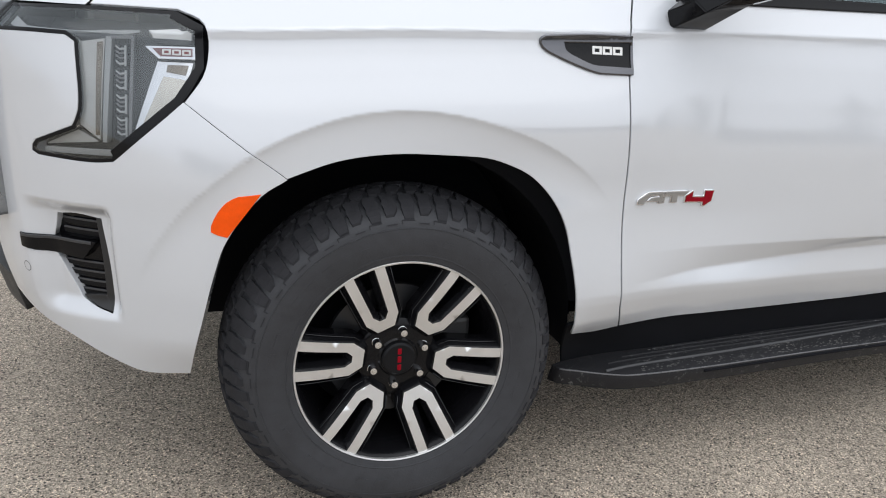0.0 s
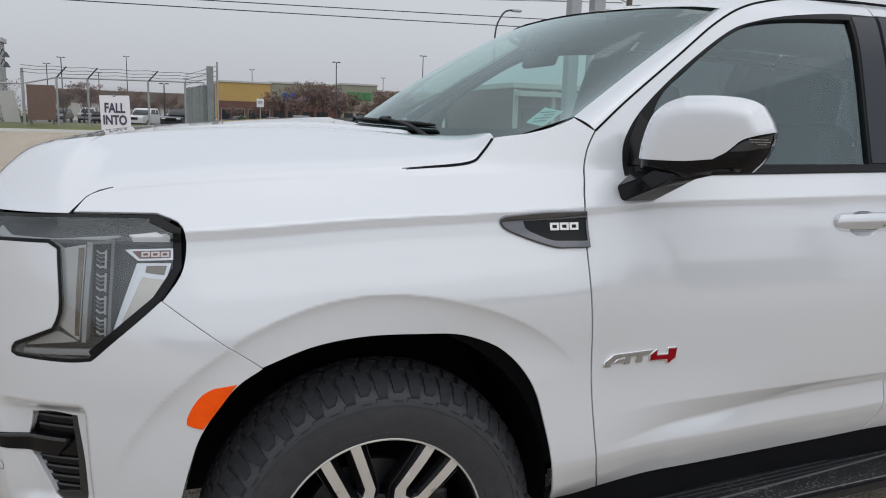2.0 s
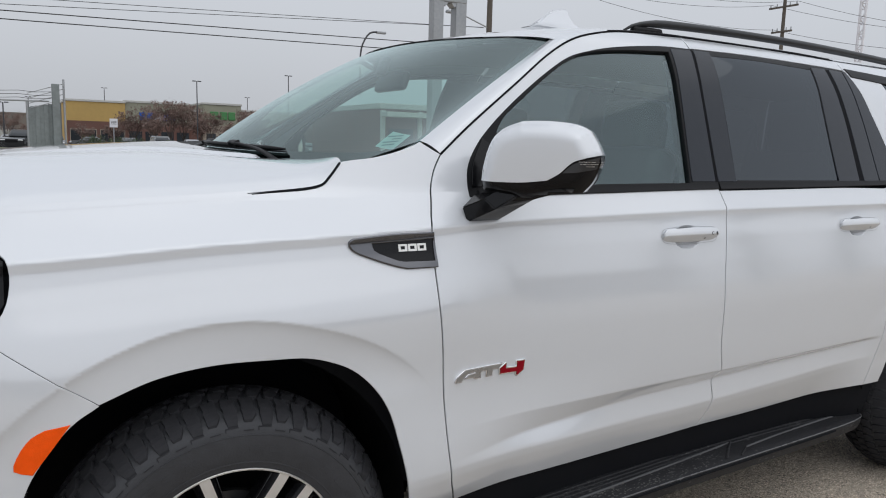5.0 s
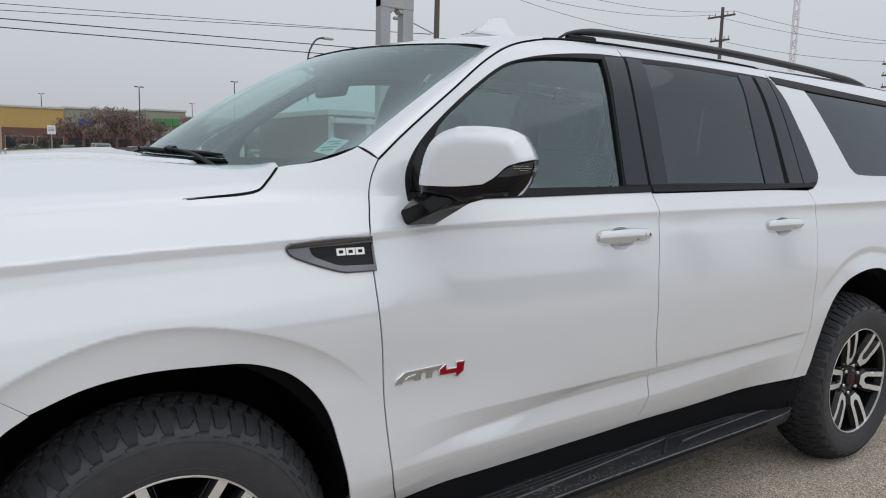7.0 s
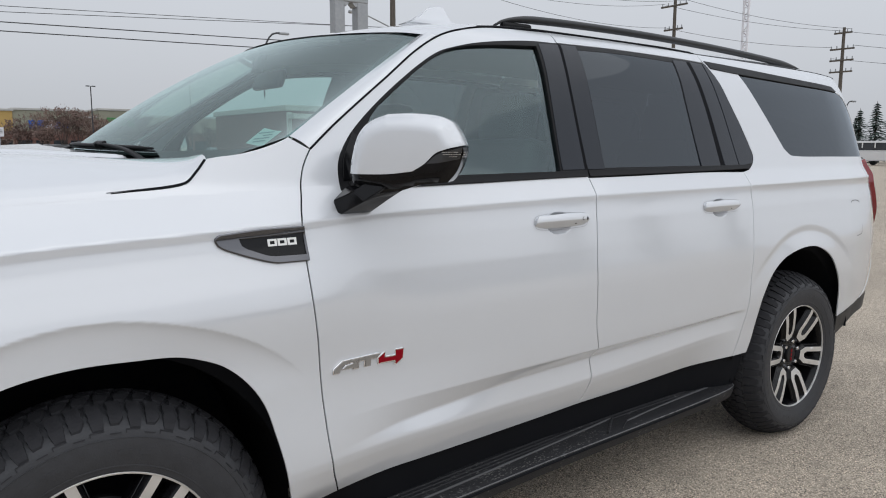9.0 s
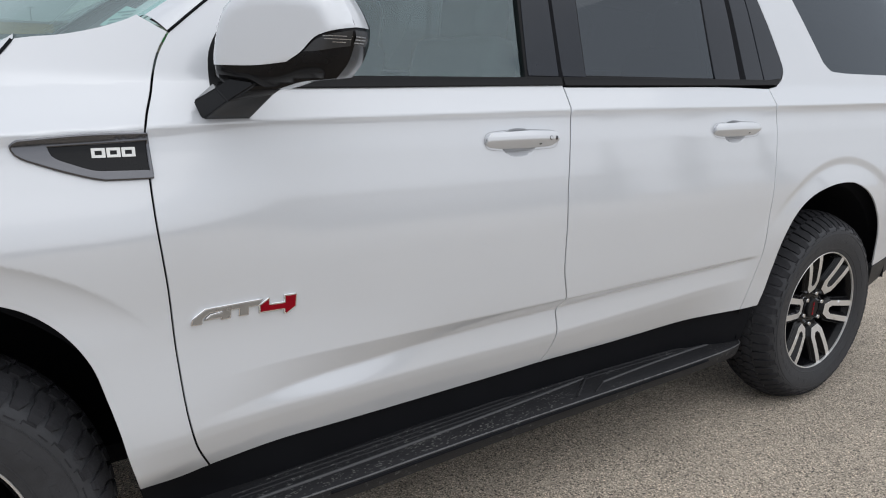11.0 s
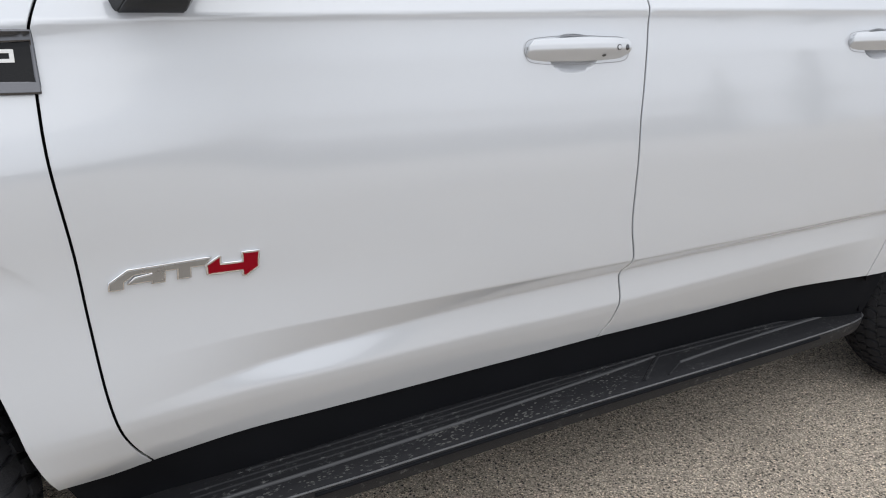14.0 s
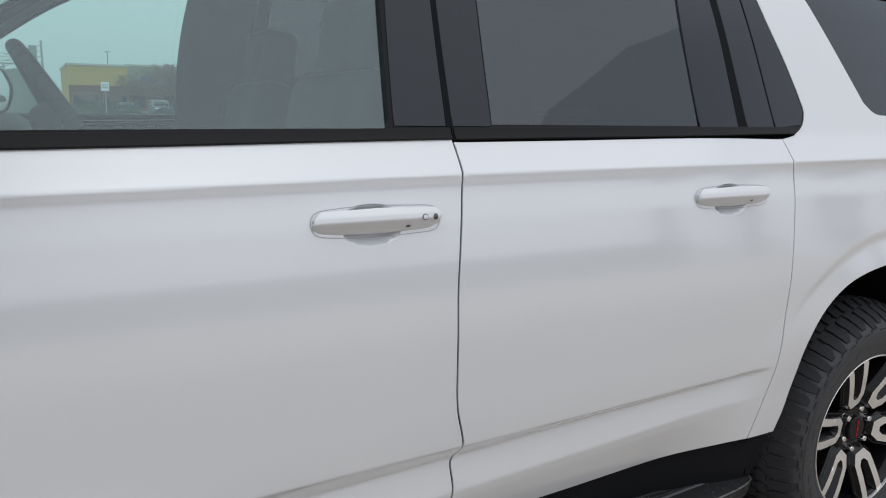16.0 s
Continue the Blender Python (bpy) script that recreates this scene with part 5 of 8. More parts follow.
    box(bm, (0.075, 0.16, 0.05), pose(0.165, 0.0, 0.01, 0, 0, 0), 0.012)
    part("brake_caliper", bm, M_PLASTIC, wheel)


def build_wheel(name):
    wheel = new(name)
    wheel.parent = suv
    build_tyre(wheel)
    build_rim(wheel)
    return wheel


# local x -> car x, local y -> up, local z -> outwards
OUT_LEFT = Matrix(((1, 0, 0), (0, 0, -1), (0, 1, 0))).to_4x4()
OUT_RIGHT = Matrix(((-1, 0, 0), (0, 0, 1), (0, 1, 0))).to_4x4()
# the middle of each tyre; its outer side stands 0.14 further out
wheel_front = build_wheel("front_wheel")
CAMBER = 2.5


def wheel_pose(x, y, z, right, grow, spin=0, camber=0):
    lean = pose(0, 0, 0, camber if right else -camber, 0, 0)
    return Matrix.Translation((x, WIDTH - y if right else y, z)) @ lean @ (OUT_RIGHT if right else OUT_LEFT) @ pose(0, 0, 0, 0, 0, spin) @ Matrix.Diagonal((grow, grow, 1, 1))


wheel_front.matrix_basis = wheel_pose(0.0, 0.100, 0.418, False, 1.055, 0, CAMBER)
for name, x, y, z, right, grow, spin in (("front_wheel", 0.0, 0.100, 0.418, True, 1.055, 20), ("rear_wheel", 3.404, 0.150, 0.399, False, 1.020, -3), ("rear_wheel", 3.404, 0.150, 0.399, True, 1.020, 40)):
    w = copy_thing(wheel_front, Matrix())
    w.matrix_basis = wheel_pose(x, y, z, right, grow, spin, CAMBER if x < 1 else 0)
    w.name = name

# wheel wells
def build_well(x, right):
    bm = bmesh.new()
    prof = [(0.585, 0.04), (0.53, 0.0), (0.53, -0.05), (0.53, -0.42), (0.0001, -0.43)]
    m = Matrix.Translation((x, 0.095, HUB_Z + 0.03)) @ OUT_LEFT
    if right:
        m = Matrix.Translation((x, WIDTH - 0.095, HUB_Z + 0.03)) @ OUT_RIGHT
    for ring, low in ((prof[1:], 0.37 if x < 1 else 0.34), (prof[:2], 0.52 if x < 1 else 0.47)):
        bm = bmesh.new()
        lathe(bm, ring, 48, m)
        bmesh.ops.bisect_plane(bm, geom=bm.verts[:] + bm.edges[:] + bm.faces[:], plane_co=(0, 0, low), plane_no=(0, 0, 1), clear_inner=True)
        part("wheel_liner", bm, M_UNDER, suv, smooth=40)


for wx in (0.0, 3.407):
    build_well(wx, False)
    build_well(wx, True)

# dark inner shell behind the seams, floor pan and bulkheads
def build_shell(s0, s1, z0, z1, right):
    us, vs = np.linspace(s0, s1, 30), np.linspace(z0, z1, 24)
    U, V = np.meshgrid(us, vs, indexing="ij")
    p = (skin(U, V) - skin_normal(U, V) * 0.026).reshape(-1, 3)
    n = len(vs)
    f = [(i * n + k, (i + 1) * n + k, (i + 1) * n + k + 1, i * n + k + 1) for i in range(len(us) - 1) for k in range(n - 1)]
    if right:
        p[:, 1] = WIDTH - p[:, 1]
    mesh_part("inner_shell", p, f, M_UNDER, suv)


for rt in (False, True):
    build_shell(0.53, 2.80, 0.42, 1.365, rt)
    build_shell(2.80, 3.9, 1.0, 1.42, rt)
    build_shell(-0.50, 0.53, 1.0, 1.36, rt)
bm = bmesh.new()
box(bm, (3.6, 1.5, 0.05), pose(1.9, 1.03, 0.42))
part("floor_pan", bm, M_UNDER, suv)
bm = bmesh.new()
box(bm, (0.04, 1.7, 0.85), pose(0.56, 1.03, 0.86))
part("bulkhead", bm, M_UNDER, suv)

# ---- fittings of the flanks ----
def bowl(cup):
    c = cup.mean(0)
    h = (cup.max(0) - cup.min(0)) / 2

    def surf(s, z):
        r2 = np.clip(((s - c[0]) / h[0]) ** 2 + ((z - c[1]) / h[1]) ** 2, 0, 1)
        return skin(s, z) - skin_normal(s, z) * (0.023 * (1 - r2) ** 0.8)[..., None]
    return surf


def build_handle(door, cup, s0, right):
    """A pull handle over its finger cup; s0 is its front end."""
    sf = bowl(cup)
    sheet("handle_cup", [cup], sf, numeric_normal(sf), M_WHITE, door, right=right, du=0.008, dv=0.008, depth=0)
    zc = 1.217 + (0.006 if s0 > 2 else 0)
    rim = outline([(s0 - 0.004, zc), (s0 + 0.004, zc + 0.020), (s0 + 0.06, zc + 0.030), (s0 + 0.20, zc + 0.030), (s0 + 0.268, zc + 0.022), (s0 + 0.276, zc), (s0 + 0.268, zc - 0.020), (s0 + 0.20, zc - 0.028), (s0 + 0.06, zc - 0.028), (s0 + 0.004, zc - 0.018), (s0 - 0.004, zc)], step=0.01)

    def grip_surf(s, z):
        u = np.clip((s - s0) / 0.272, 0, 1)
        out = 0.002 + 0.026 * np.clip(np.sin(np.pi * np.clip(u * 0.90 + 0.05, 0, 1)), 0, 1) ** 0.40
        v = (z - zc) / 0.021
        return skin(s, z) + skin_normal(s, np.full_like(z, zc)) * (out - 0.006 * np.maximum(0, v - 0.55) - 0.024 * np.maximum(0, -v - 0.02))[..., None]
    corners = [(0.002, -0.009), (0.003, 0.008), (0.016, 0.0205), (0.130, 0.0235), (0.262, 0.0205), (0.273, 0.013), (0.272, -0.007), (0.248, -0.0195), (0.140, -0.0225), (0.022, -0.0205)]
    grip = outline(*[[(s0 + p[0], zc + p[1]), (s0 + q[0], zc + q[1])] for p, q in zip(corners, corners[1:] + corners[:1])], step=0.008)
    h = sheet("door_handle", [grip], grip_surf, numeric_normal(grip_surf), M_WHITE, door, right=right, du=0.012, dv=0.005, depth=0.018, soft=0.003)
    side_panel("handle_gasket", [rim, shrink(rim, 0.0013)], M_GASKET, door, right, du=0.02, dv=0.01, lift=0.0008, depth=0)
    slot = np.array([(s0 + 0.196 + 0.006 * math.cos(a), zc - 0.0125 + 0.0022 * math.sin(a)) for a in np.linspace(0, 2 * math.pi, 13)[:-1]])
    gk = lambda s, z: grip_surf(s, z) + np.array((0, -0.0010, 0))
    sheet("handle_slot", [slot], gk, numeric_normal(gk), M_LINER, door, right=right, du=0.01, dv=0.01, depth=0)
    if s0 < 2:
        for ds, r, mat in ((0.232, 0.0062, M_LINER), (0.258, 0.0062, M_DARK_CHROME)):
            loop = np.array([(s0 + ds + r * math.cos(a) * (0.9 if ds > 0.24 else 1.1), zc + 0.003 + r * math.sin(a)) for a in np.linspace(0, 2 * math.pi, 17)[:-1]])
            gs = lambda s, z: grip_surf(s, z) + np.array((0, -0.0012, 0))
            sheet("key_cylinder" if ds > 0.24 else "lock_button", [loop], gs, numeric_normal(gs), mat, door, right=right, du=0.01, dv=0.01, depth=0.001, soft=0.0002)
            if ds < 0.24:
                gw = lambda s, z: grip_surf(s, z) + np.array((0, -0.0018, 0))
                sheet("lock_button_face", [shrink(loop, 0.0014)], gw, numeric_normal(gw), M_WHITE, door, right=right, du=0.01, dv=0.01, depth=0)


def build_vent(fender, right):
    """The dark chrome fender vent with its black insert and a white mark."""
    frame_o = outline([(0.569, 1.263), (0.45, 1.262), (0.33, 1.254)], [(0.33, 1.254), (0.318, 1.246), (0.325, 1.228), (0.345, 1.216)], [(0.345, 1.216), (0.40, 1.195), (0.455, 1.178), (0.48, 1.173)], [(0.48, 1.173), (0.571, 1.172)], step=0.012)
    frame_i = outline([(0.569, 1.250), (0.378, 1.243)], [(0.378, 1.243), (0.384, 1.222), (0.40, 1.211)], [(0.40, 1.211), (0.455, 1.190), (0.475, 1.187)], [(0.475, 1.187), (0.569, 1.185)], step=0.012)
    shift = np.array((-0.0060, 0.0025))
    frame_o, frame_i = frame_o + shift, frame_i + shift
    side_panel("fender_vent", [frame_o, frame_i], M_DARK_CHROME, fender, right, du=0.015, dv=0.006, lift=0.009, depth=0.012, label="dark chrome fender vent frame", soft=0.003)
    side_panel("vent_insert", [shrink(frame_i, -0.001)], M_BLACK_GLOSS, fender, right, du=0.02, dv=0.01, lift=0.003, depth=0.004)
    for k in range(3):
        s0 = 0.4530 + k * 0.029
        side_panel("vent_mark", [outline([(s0, 1.2190), (s0 + 0.026, 1.2190)], [(s0 + 0.026, 1.2380), (s0, 1.2380)], step=0.01),
                                 outline([(s0 + 0.006, 1.2240), (s0 + 0.020, 1.2240)], [(s0 + 0.020, 1.2330), (s0 + 0.006, 1.2330)], step=0.01)], M_LETTER, fender, right, du=0.02, dv=0.01, lift=0.005, depth=0.002, soft=0.0003)


def build_badge(door, right):
    """A raised badge of slanted bright pieces and a red one, outlined in chrome."""
    bright = [(0.620, 0.842), (0.622, 0.856), (0.653, 0.874), (0.796, 0.871), (0.783, 0.858), (0.758, 0.859), (0.757, 0.840), (0.734, 0.841), (0.736, 0.860), (0.714, 0.861), (0.712, 0.841), (0.690, 0.842), (0.691, 0.847), (0.651, 0.848), (0.664, 0.858), (0.692, 0.860), (0.692, 0.863), (0.664, 0.864), (0.645, 0.854), (0.643, 0.841)]
    red = [(0.785, 0.857), (0.809, 0.870), (0.813, 0.870), (0.812, 0.855), (0.852, 0.853), (0.852, 0.871), (0.885, 0.870), (0.882, 0.838), (0.857, 0.823), (0.851, 0.825), (0.851, 0.835), (0.786, 0.838)]
    for name, corners, mat, rim in (("badge_bright", bright, M_BADGE, 0.0016), ("badge_red", red, M_RED, 0.0030)):
        o = outline(*[[p, q] for p, q in zip(corners, corners[1:] + corners[:1])], step=0.01)
        side_panel(name, [o], M_CHROME, door, right, du=0.01, dv=0.01, lift=0.006, depth=0.007, soft=0.0014)
        side_panel(name + "_face", [shrink(o, rim)], mat, door, right, du=0.01, dv=0.01, lift=0.0074, depth=0.001, soft=0.0002)
    for slot in ([(0.651, 0.8475), (0.664, 0.858), (0.692, 0.860)],):
        o = np.array([(x, z + 0.0032) for x, z in slot] + [(x, z + 0.0004) for x, z in slot[::-1]])[::-1]
        side_panel("badge_slot", [o], M_GASKET, door, right, du=0.02, dv=0.01, lift=0.0012, depth=0)


# the mirror's head lies in an upright plane that sweeps back; (a, z) are along and up
MIR_A, MIR_U = np.array((0.76, -0.03, 0.0)), np.array((0.629, -0.777, 0.0))
MIR_N = np.array((-0.777, -0.629, 0.0))
HEAD = outline([(-0.066, 1.409), (-0.062, 1.45), (-0.038, 1.525), (-0.005, 1.556), (0.046, 1.576)], [(0.046, 1.576), (0.12, 1.577), (0.185, 1.571), (0.215, 1.562), (0.231, 1.552)], [(0.231, 1.552), (0.252, 1.52), (0.265, 1.492), (0.262, 1.46), (0.247, 1.42), (0.221, 1.389)], [(0.221, 1.389), (0.141, 1.380), (0.066, 1.360), (0.0, 1.362)], [(0.0, 1.362), (-0.06, 1.380), (-0.066, 1.409)], step=0.012)
CAP = outline([(-0.067, 1.411), (-0.063, 1.45), (-0.039, 1.525), (-0.006, 1.557), (0.046, 1.577)], [(0.046, 1.577), (0.12, 1.578), (0.185, 1.572), (0.215, 1.563), (0.232, 1.553)], [(0.232, 1.553), (0.253, 1.52), (0.266, 1.491)], [(0.266, 1.491), (0.225, 1.480), (0.198, 1.470), (0.165, 1.440), (0.132, 1.420)], [(0.132, 1.420), (0.06, 1.412), (-0.067, 1.411)], step=0.012)
SIGNAL = outline([(0.264, 1.485), (0.225, 1.474), (0.198, 1.464), (0.172, 1.441)], [(0.172, 1.441), (0.21, 1.444), (0.258, 1.454)], [(0.258, 1.454), (0.264, 1.485)], step=0.012)


def head_surf(extra, reach=0.048, dome=0.048):
    def at(a, z):
        q = np.stack([a, z], -1)
        d = np.sqrt(((q[:, None, :] - HEAD[None]) ** 2).sum(-1)).min(1)
        inn = inside(q, HEAD)
        w = np.clip(np.where(inn, d, 0) / reach, 0, 1)
        off = dome * (1 - (1 - w) ** 2.4) + extra
        return MIR_A + a[:, None] * MIR_U + np.stack([0 * a, 0 * a, z], -1) + off[:, None] * MIR_N
    return at


def mirror_wall(name, chain_2d, stops, mat, parent, right, closed=False, label=""):
    """A strip of the mirror's side, swept rearwards; stops are (depth, how far the edge draws in)."""
    bm = bmesh.new()
    pts = np.asarray(chain_2d, float)
    mid = HEAD.mean(0)
    rings = []
    for depth, draw in stops:
        away = pts - mid
        q = pts - away / np.linalg.norm(away, axis=1, keepdims=True) * draw
        w = MIR_A + q[:, :1] * MIR_U + np.stack([0 * q[:, 0], 0 * q[:, 0], q[:, 1]], -1) - depth * MIR_N
        rings.append([bm.verts.new((x, WIDTH - y if right else y, z)) for x, y, z in w])
    n = len(pts)
    for r0, r1 in zip(rings[:-1], rings[1:]):
        for i in range(n if closed else n - 1):
            bm.faces.new((r0[i], r0[(i + 1) % n], r1[(i + 1) % n], r1[i]))
    bmesh.ops.recalc_face_normals(bm, faces=bm.faces)
    return part(name, bm, mat, parent, smooth=50, label=label)


def build_mirror(door, right):
    sb, sw = head_surf(0.0), head_surf(0.004)
    head = sheet("mirror_head", [HEAD], sb, numeric_normal(sb, 4e-3), M_BLACK_GLOSS, door, right=right, du=0.012, dv=0.010, depth=0.003, soft=0.0005, label="gloss black door mirror with a white cap")
    sheet("mirror_cap", [CAP], sw, numeric_normal(sw, 4e-3), M_WHITE, door, right=right, du=0.010, dv=0.008, depth=0)
    ss = head_surf(0.003)
    sheet("turn_signal", [SIGNAL], ss, numeric_normal(ss, 4e-3), M_LAMP_BODY, door, right=right, du=0.012, dv=0.008, depth=0)
    mirror_wall("mirror_frame", HEAD, [(-0.001, 0.0), (0.03, 0.0), (0.078, 0.002), (0.083, 0.004), (0.086, 0.009)], M_BLACK_GLOSS, head, right, closed=True)
    top = CAP[:int(np.argmax(CAP[:, 0])) + 1]
    mirror_wall("mirror_cap_edge", top, [(-0.004, 0.0), (-0.001, -0.0012), (0.004, -0.0022), (0.03, -0.0028), (0.062, -0.001), (0.064, 0.004)], M_WHITE, head, right)
    mirror_wall("signal_lens", chain([(0.2645, 1.4855), (0.2655, 1.470), (0.2585, 1.4545)], 0.006), [(-0.003, 0.0), (0.0, -0.0014), (0.058, -0.0012), (0.060, 0.003)], M_LAMP_BODY, head, right)
    for z, a0 in ((1.4605, 0.222), (1.4665, 0.206), (1.4725, 0.203)):
        sl = head_surf(0.0036)
        a1 = float(np.interp(z, (1.4545, 1.470, 1.4855), (0.2585, 0.2655, 0.2645)))
        sheet("signal_line", [outline([(a0 + 0.012, z - 0.0008), (a1 - 0.003, z - 0.0008)], [(a1 - 0.003, z + 0.0008), (a0 + 0.012, z + 0.0008)], step=0.008)], sl, numeric_normal(sl, 4e-3), M_BADGE, head, right=right, du=0.008, dv=0.01, depth=0)
        mirror_wall("signal_line", [(a1, z - 0.0011), (a1, z + 0.0011)], [(-0.003, -0.0006), (0.0, -0.0022), (0.046, -0.0022)], M_BADGE, head, right)
    back = lambda a, z: head_surf(0.0, dome=0.0)(a, z) - MIR_N * 0.078
    sheet("mirror_glass", [shrink(HEAD, 0.010)[::-1]], back, numeric_normal(back), M_CHROME, door, right=right, du=0.04, dv=0.03, depth=0)
    # the arm: an angular wedge from the door skin up to the head
    base = [(0.673, 0.050, 1.332), (0.690, 0.048, 1.290), (0.800, 0.050, 1.292), (0.83, 0.055, 1.372), (0.722, 0.055, 1.372)]
    topq = [(0.700, -0.020, 1.362), (0.715, -0.055, 1.335), (0.81, -0.075, 1.352), (0.85, -0.060, 1.385), (0.745, -0.020, 1.385)]
    far = [(0.745, -0.050, 1.40), (0.765, -0.085, 1.372), (0.84, -0.110, 1.378), (0.87, -0.09, 1.40), (0.79, -0.045, 1.41)]
    bm = bmesh.new()
    rings = [[bm.verts.new((x, WIDTH - y if right else y, z)) for x, y, z in r] for r in (base, topq, far)]
    for r0, r1 in zip(rings[:-1], rings[1:]):
        for i in range(5):
            bm.faces.new((r0[i], r0[(i + 1) % 5], r1[(i + 1) % 5], r1[i]))
    bm.faces.new(rings[2])
    bmesh.ops.recalc_face_normals(bm, faces=bm.faces)
    bmesh.ops.bevel(bm, geom=[e for e in bm.edges if len(e.link_faces) == 2], offset=0.003, segments=2, affect="EDGES")
    part("mirror_arm", bm, M_BLACK_GLOSS, door, smooth=35)
    # black corner piece of the window frame behind the mirror
    side_panel("mirror_sail", [outline([(0.742, 1.385), (0.755, 1.45), (0.80, 1.53)], [(0.80, 1.53), (0.83, 1.50), (0.838, 1.39)], [(0.838, 1.39), (0.742, 1.385)])], M_BLACK_GLOSS, door, right, du=0.03, dv=0.03, lift=0.006, depth=0.01)


for made, rt in ((left_side, False), (right_side, True)):
    build_handle(made["door"], CUP_1, 1.477, rt)
    build_handle(made["rdoor"], CUP_2, 2.508, rt)
    build_vent(made["fender"], rt)
    build_badge(made["door"], rt)
    build_mirror(made["door"], rt)


# ---- running boards ----
BOARD_EDGE = chain([(0.500, 0.092), (0.511, 0.070), (0.56, 0.046), (0.63, 0.014), (0.692, -0.006), (0.75, -0.010), (0.805, -0.011), (1.017, -0.006), (1.3, 0.008), (1.574, 0.020), (2.219, 0.037), (2.55, 0.048), (2.75, 0.060), (2.86, 0.074), (2.915, 0.094), (2.938, 0.13), (2.944, 0.165)], 0.025)
_board_out = pchip(BOARD_EDGE[:, 0], BOARD_EDGE[:, 1])
_board_in = pchip([0.50, 0.645, 0.774, 1.07, 1.6, 2.4, 2.944], [0.094, 0.118, 0.146, 0.165, 0.190, 0.195, 0.195])


def board_top(x, y):
    """Height of the tread, which climbs from the outer edge to the sill."""
    return 0.312 + 0.010 * float(ease(0.6, 2.8, x)) + 0.21 * max(0.0, y - float(_board_out(x)))


def build_board(right):
    flip = lambda y: WIDTH - y if right else y
    low = -0.060
    v, f = [], []
    for x, y in BOARD_EDGE:
        yi = max(float(_board_in(x)), y + 0.004)
        z = board_top(x, y)
        ring = [(y + (yi - y) * k, board_top(x, y + (yi - y) * k)) for k in (1.0, 0.8, 0.6, 0.4, 0.22)]
        ring += [(y + 0.006, z + 0.0005), (y + 0.0015, z - 0.002), (y, z - 0.007), (y + 0.001, z - 0.018), (y + 0.004, z - 0.034), (y + 0.012, z + low + 0.006), (y + 0.030, z + low), (yi + 0.02, z + low)]
        m = len(ring)
        v += [(x, flip(a), b) for a, b in ring]
    n = len(BOARD_EDGE)
    for i in range(n - 1):
        for k in range(m - 1):
            f.append((i * m + k, (i + 1) * m + k, (i + 1) * m + k + 1, i * m + k + 1))
    f += [tuple(range(m)), tuple((n - 1) * m + k for k in range(m))[::-1]]
    bm = bmesh.new()
    bv = [bm.verts.new(q) for q in v]
    for q in f:
        bm.faces.new([bv[i] for i in q])
    board = part("running_board", bm, M_BOARD, suv, "black ribbed plastic running board, dusty and scuffed", smooth=30)

    def strip(name, line, width, h, mat):
        """A low rounded rib along a line on the tread."""
        pts = chain(line, 0.06)
        bm = bmesh.new()
        rings = []
        for x, y in pts:
            rings.append([bm.verts.new((x, flip(y + a * width), board_top(x, y + a * width) + b)) for a, b in ((-0.62, -0.002), (-0.5, h * 0.55), (-0.3, h), (0.3, h), (0.5, h * 0.55), (0.62, -0.002))])
        for r0, r1 in zip(rings[:-1], rings[1:]):
            for k in range(5):
                bm.faces.new((r0[k], r0[k + 1], r1[k + 1], r1[k]))
        bm.faces.new(rings[0])
        bm.faces.new(rings[-1][::-1])
        part(name, bm, mat, board, smooth=50)
    # two long ribs that part from the edge, broken by a notch, paler to paint their highlights, and finer ribs beside
    # the sill
    strip("rib", [(0.64, 0.024), (0.82, 0.036), (1.03, 0.048), (1.62, 0.094), (2.03, 0.128)], 0.007, 0.0045, M_EDGE_HIGHLIGHT)
    strip("rib", [(2.085, 0.084), (2.28, 0.100), (2.60, 0.118), (2.89, 0.130)], 0.007, 0.0045, M_EDGE_HIGHLIGHT)
    for off, x0, x1 in ((0.024, 0.66, 2.88), (0.040, 0.72, 2.90), (0.056, 0.84, 2.91), (0.072, 1.15, 2.91)):
        line = [(x, min(float(_board_in(x)) - 0.008, 0.040 + 0.0575 * (x - 0.85) * (1 - 0.42 * float(ease(1.6, 2.9, x))) + off)) for x in np.linspace(x0, x1, 9)]
        strip("rib", line, 0.005, 0.0028, M_BOARD)
    # the slanted notch that divides the tread
    for (xa, ya), (xb, yb), w in (((1.925, 0.050), (2.045, 0.132), 0.010), ((2.010, 0.048), (2.083, 0.083), 0.008)):
        bm = bmesh.new()
        vs = []
        for x, y in ((xa, ya), (xb, yb)):
            for dx, h in ((-w, -0.001), (-w * 0.4, 0.0045), (w * 0.4, 0.0045), (w, -0.001)):
                vs.append(bm.verts.new((x + dx, flip(y), board_top(x, y) + h)))
        for k in range(3):
            bm.faces.new((vs[k], vs[k + 1], vs[k + 5], vs[k + 4]))
        part("tread_bar", bm, M_BOARD, board)
    # scattered raised grip patches on the outer half
    rng = random.Random(12)
    bm = bmesh.new()
    for _ in range(260):
        x = rng.choice((rng.uniform(0.75, 1.9), rng.uniform(1.25, 1.85)))
        y0 = float(_board_out(x)) + 0.014
        y = rng.uniform(y0, y0 + 0.018 + 0.05 * float(ease(0.8, 1.8, x)))
        r = rng.uniform(0.0014, 0.0042)
        z = board_top(x, y)
        a0 = rng.uniform(0, 6)
        ring = [bm.verts.new((x + r * rng.uniform(0.8, 2.2) * math.cos(a0 + k * 1.257), flip(y + r * 0.7 * math.sin(a0 + k * 1.257)), z - 0.0004)) for k in range(5)]
        top = bm.verts.new((x, flip(y), z + rng.uniform(0.0008, 0.0018)))
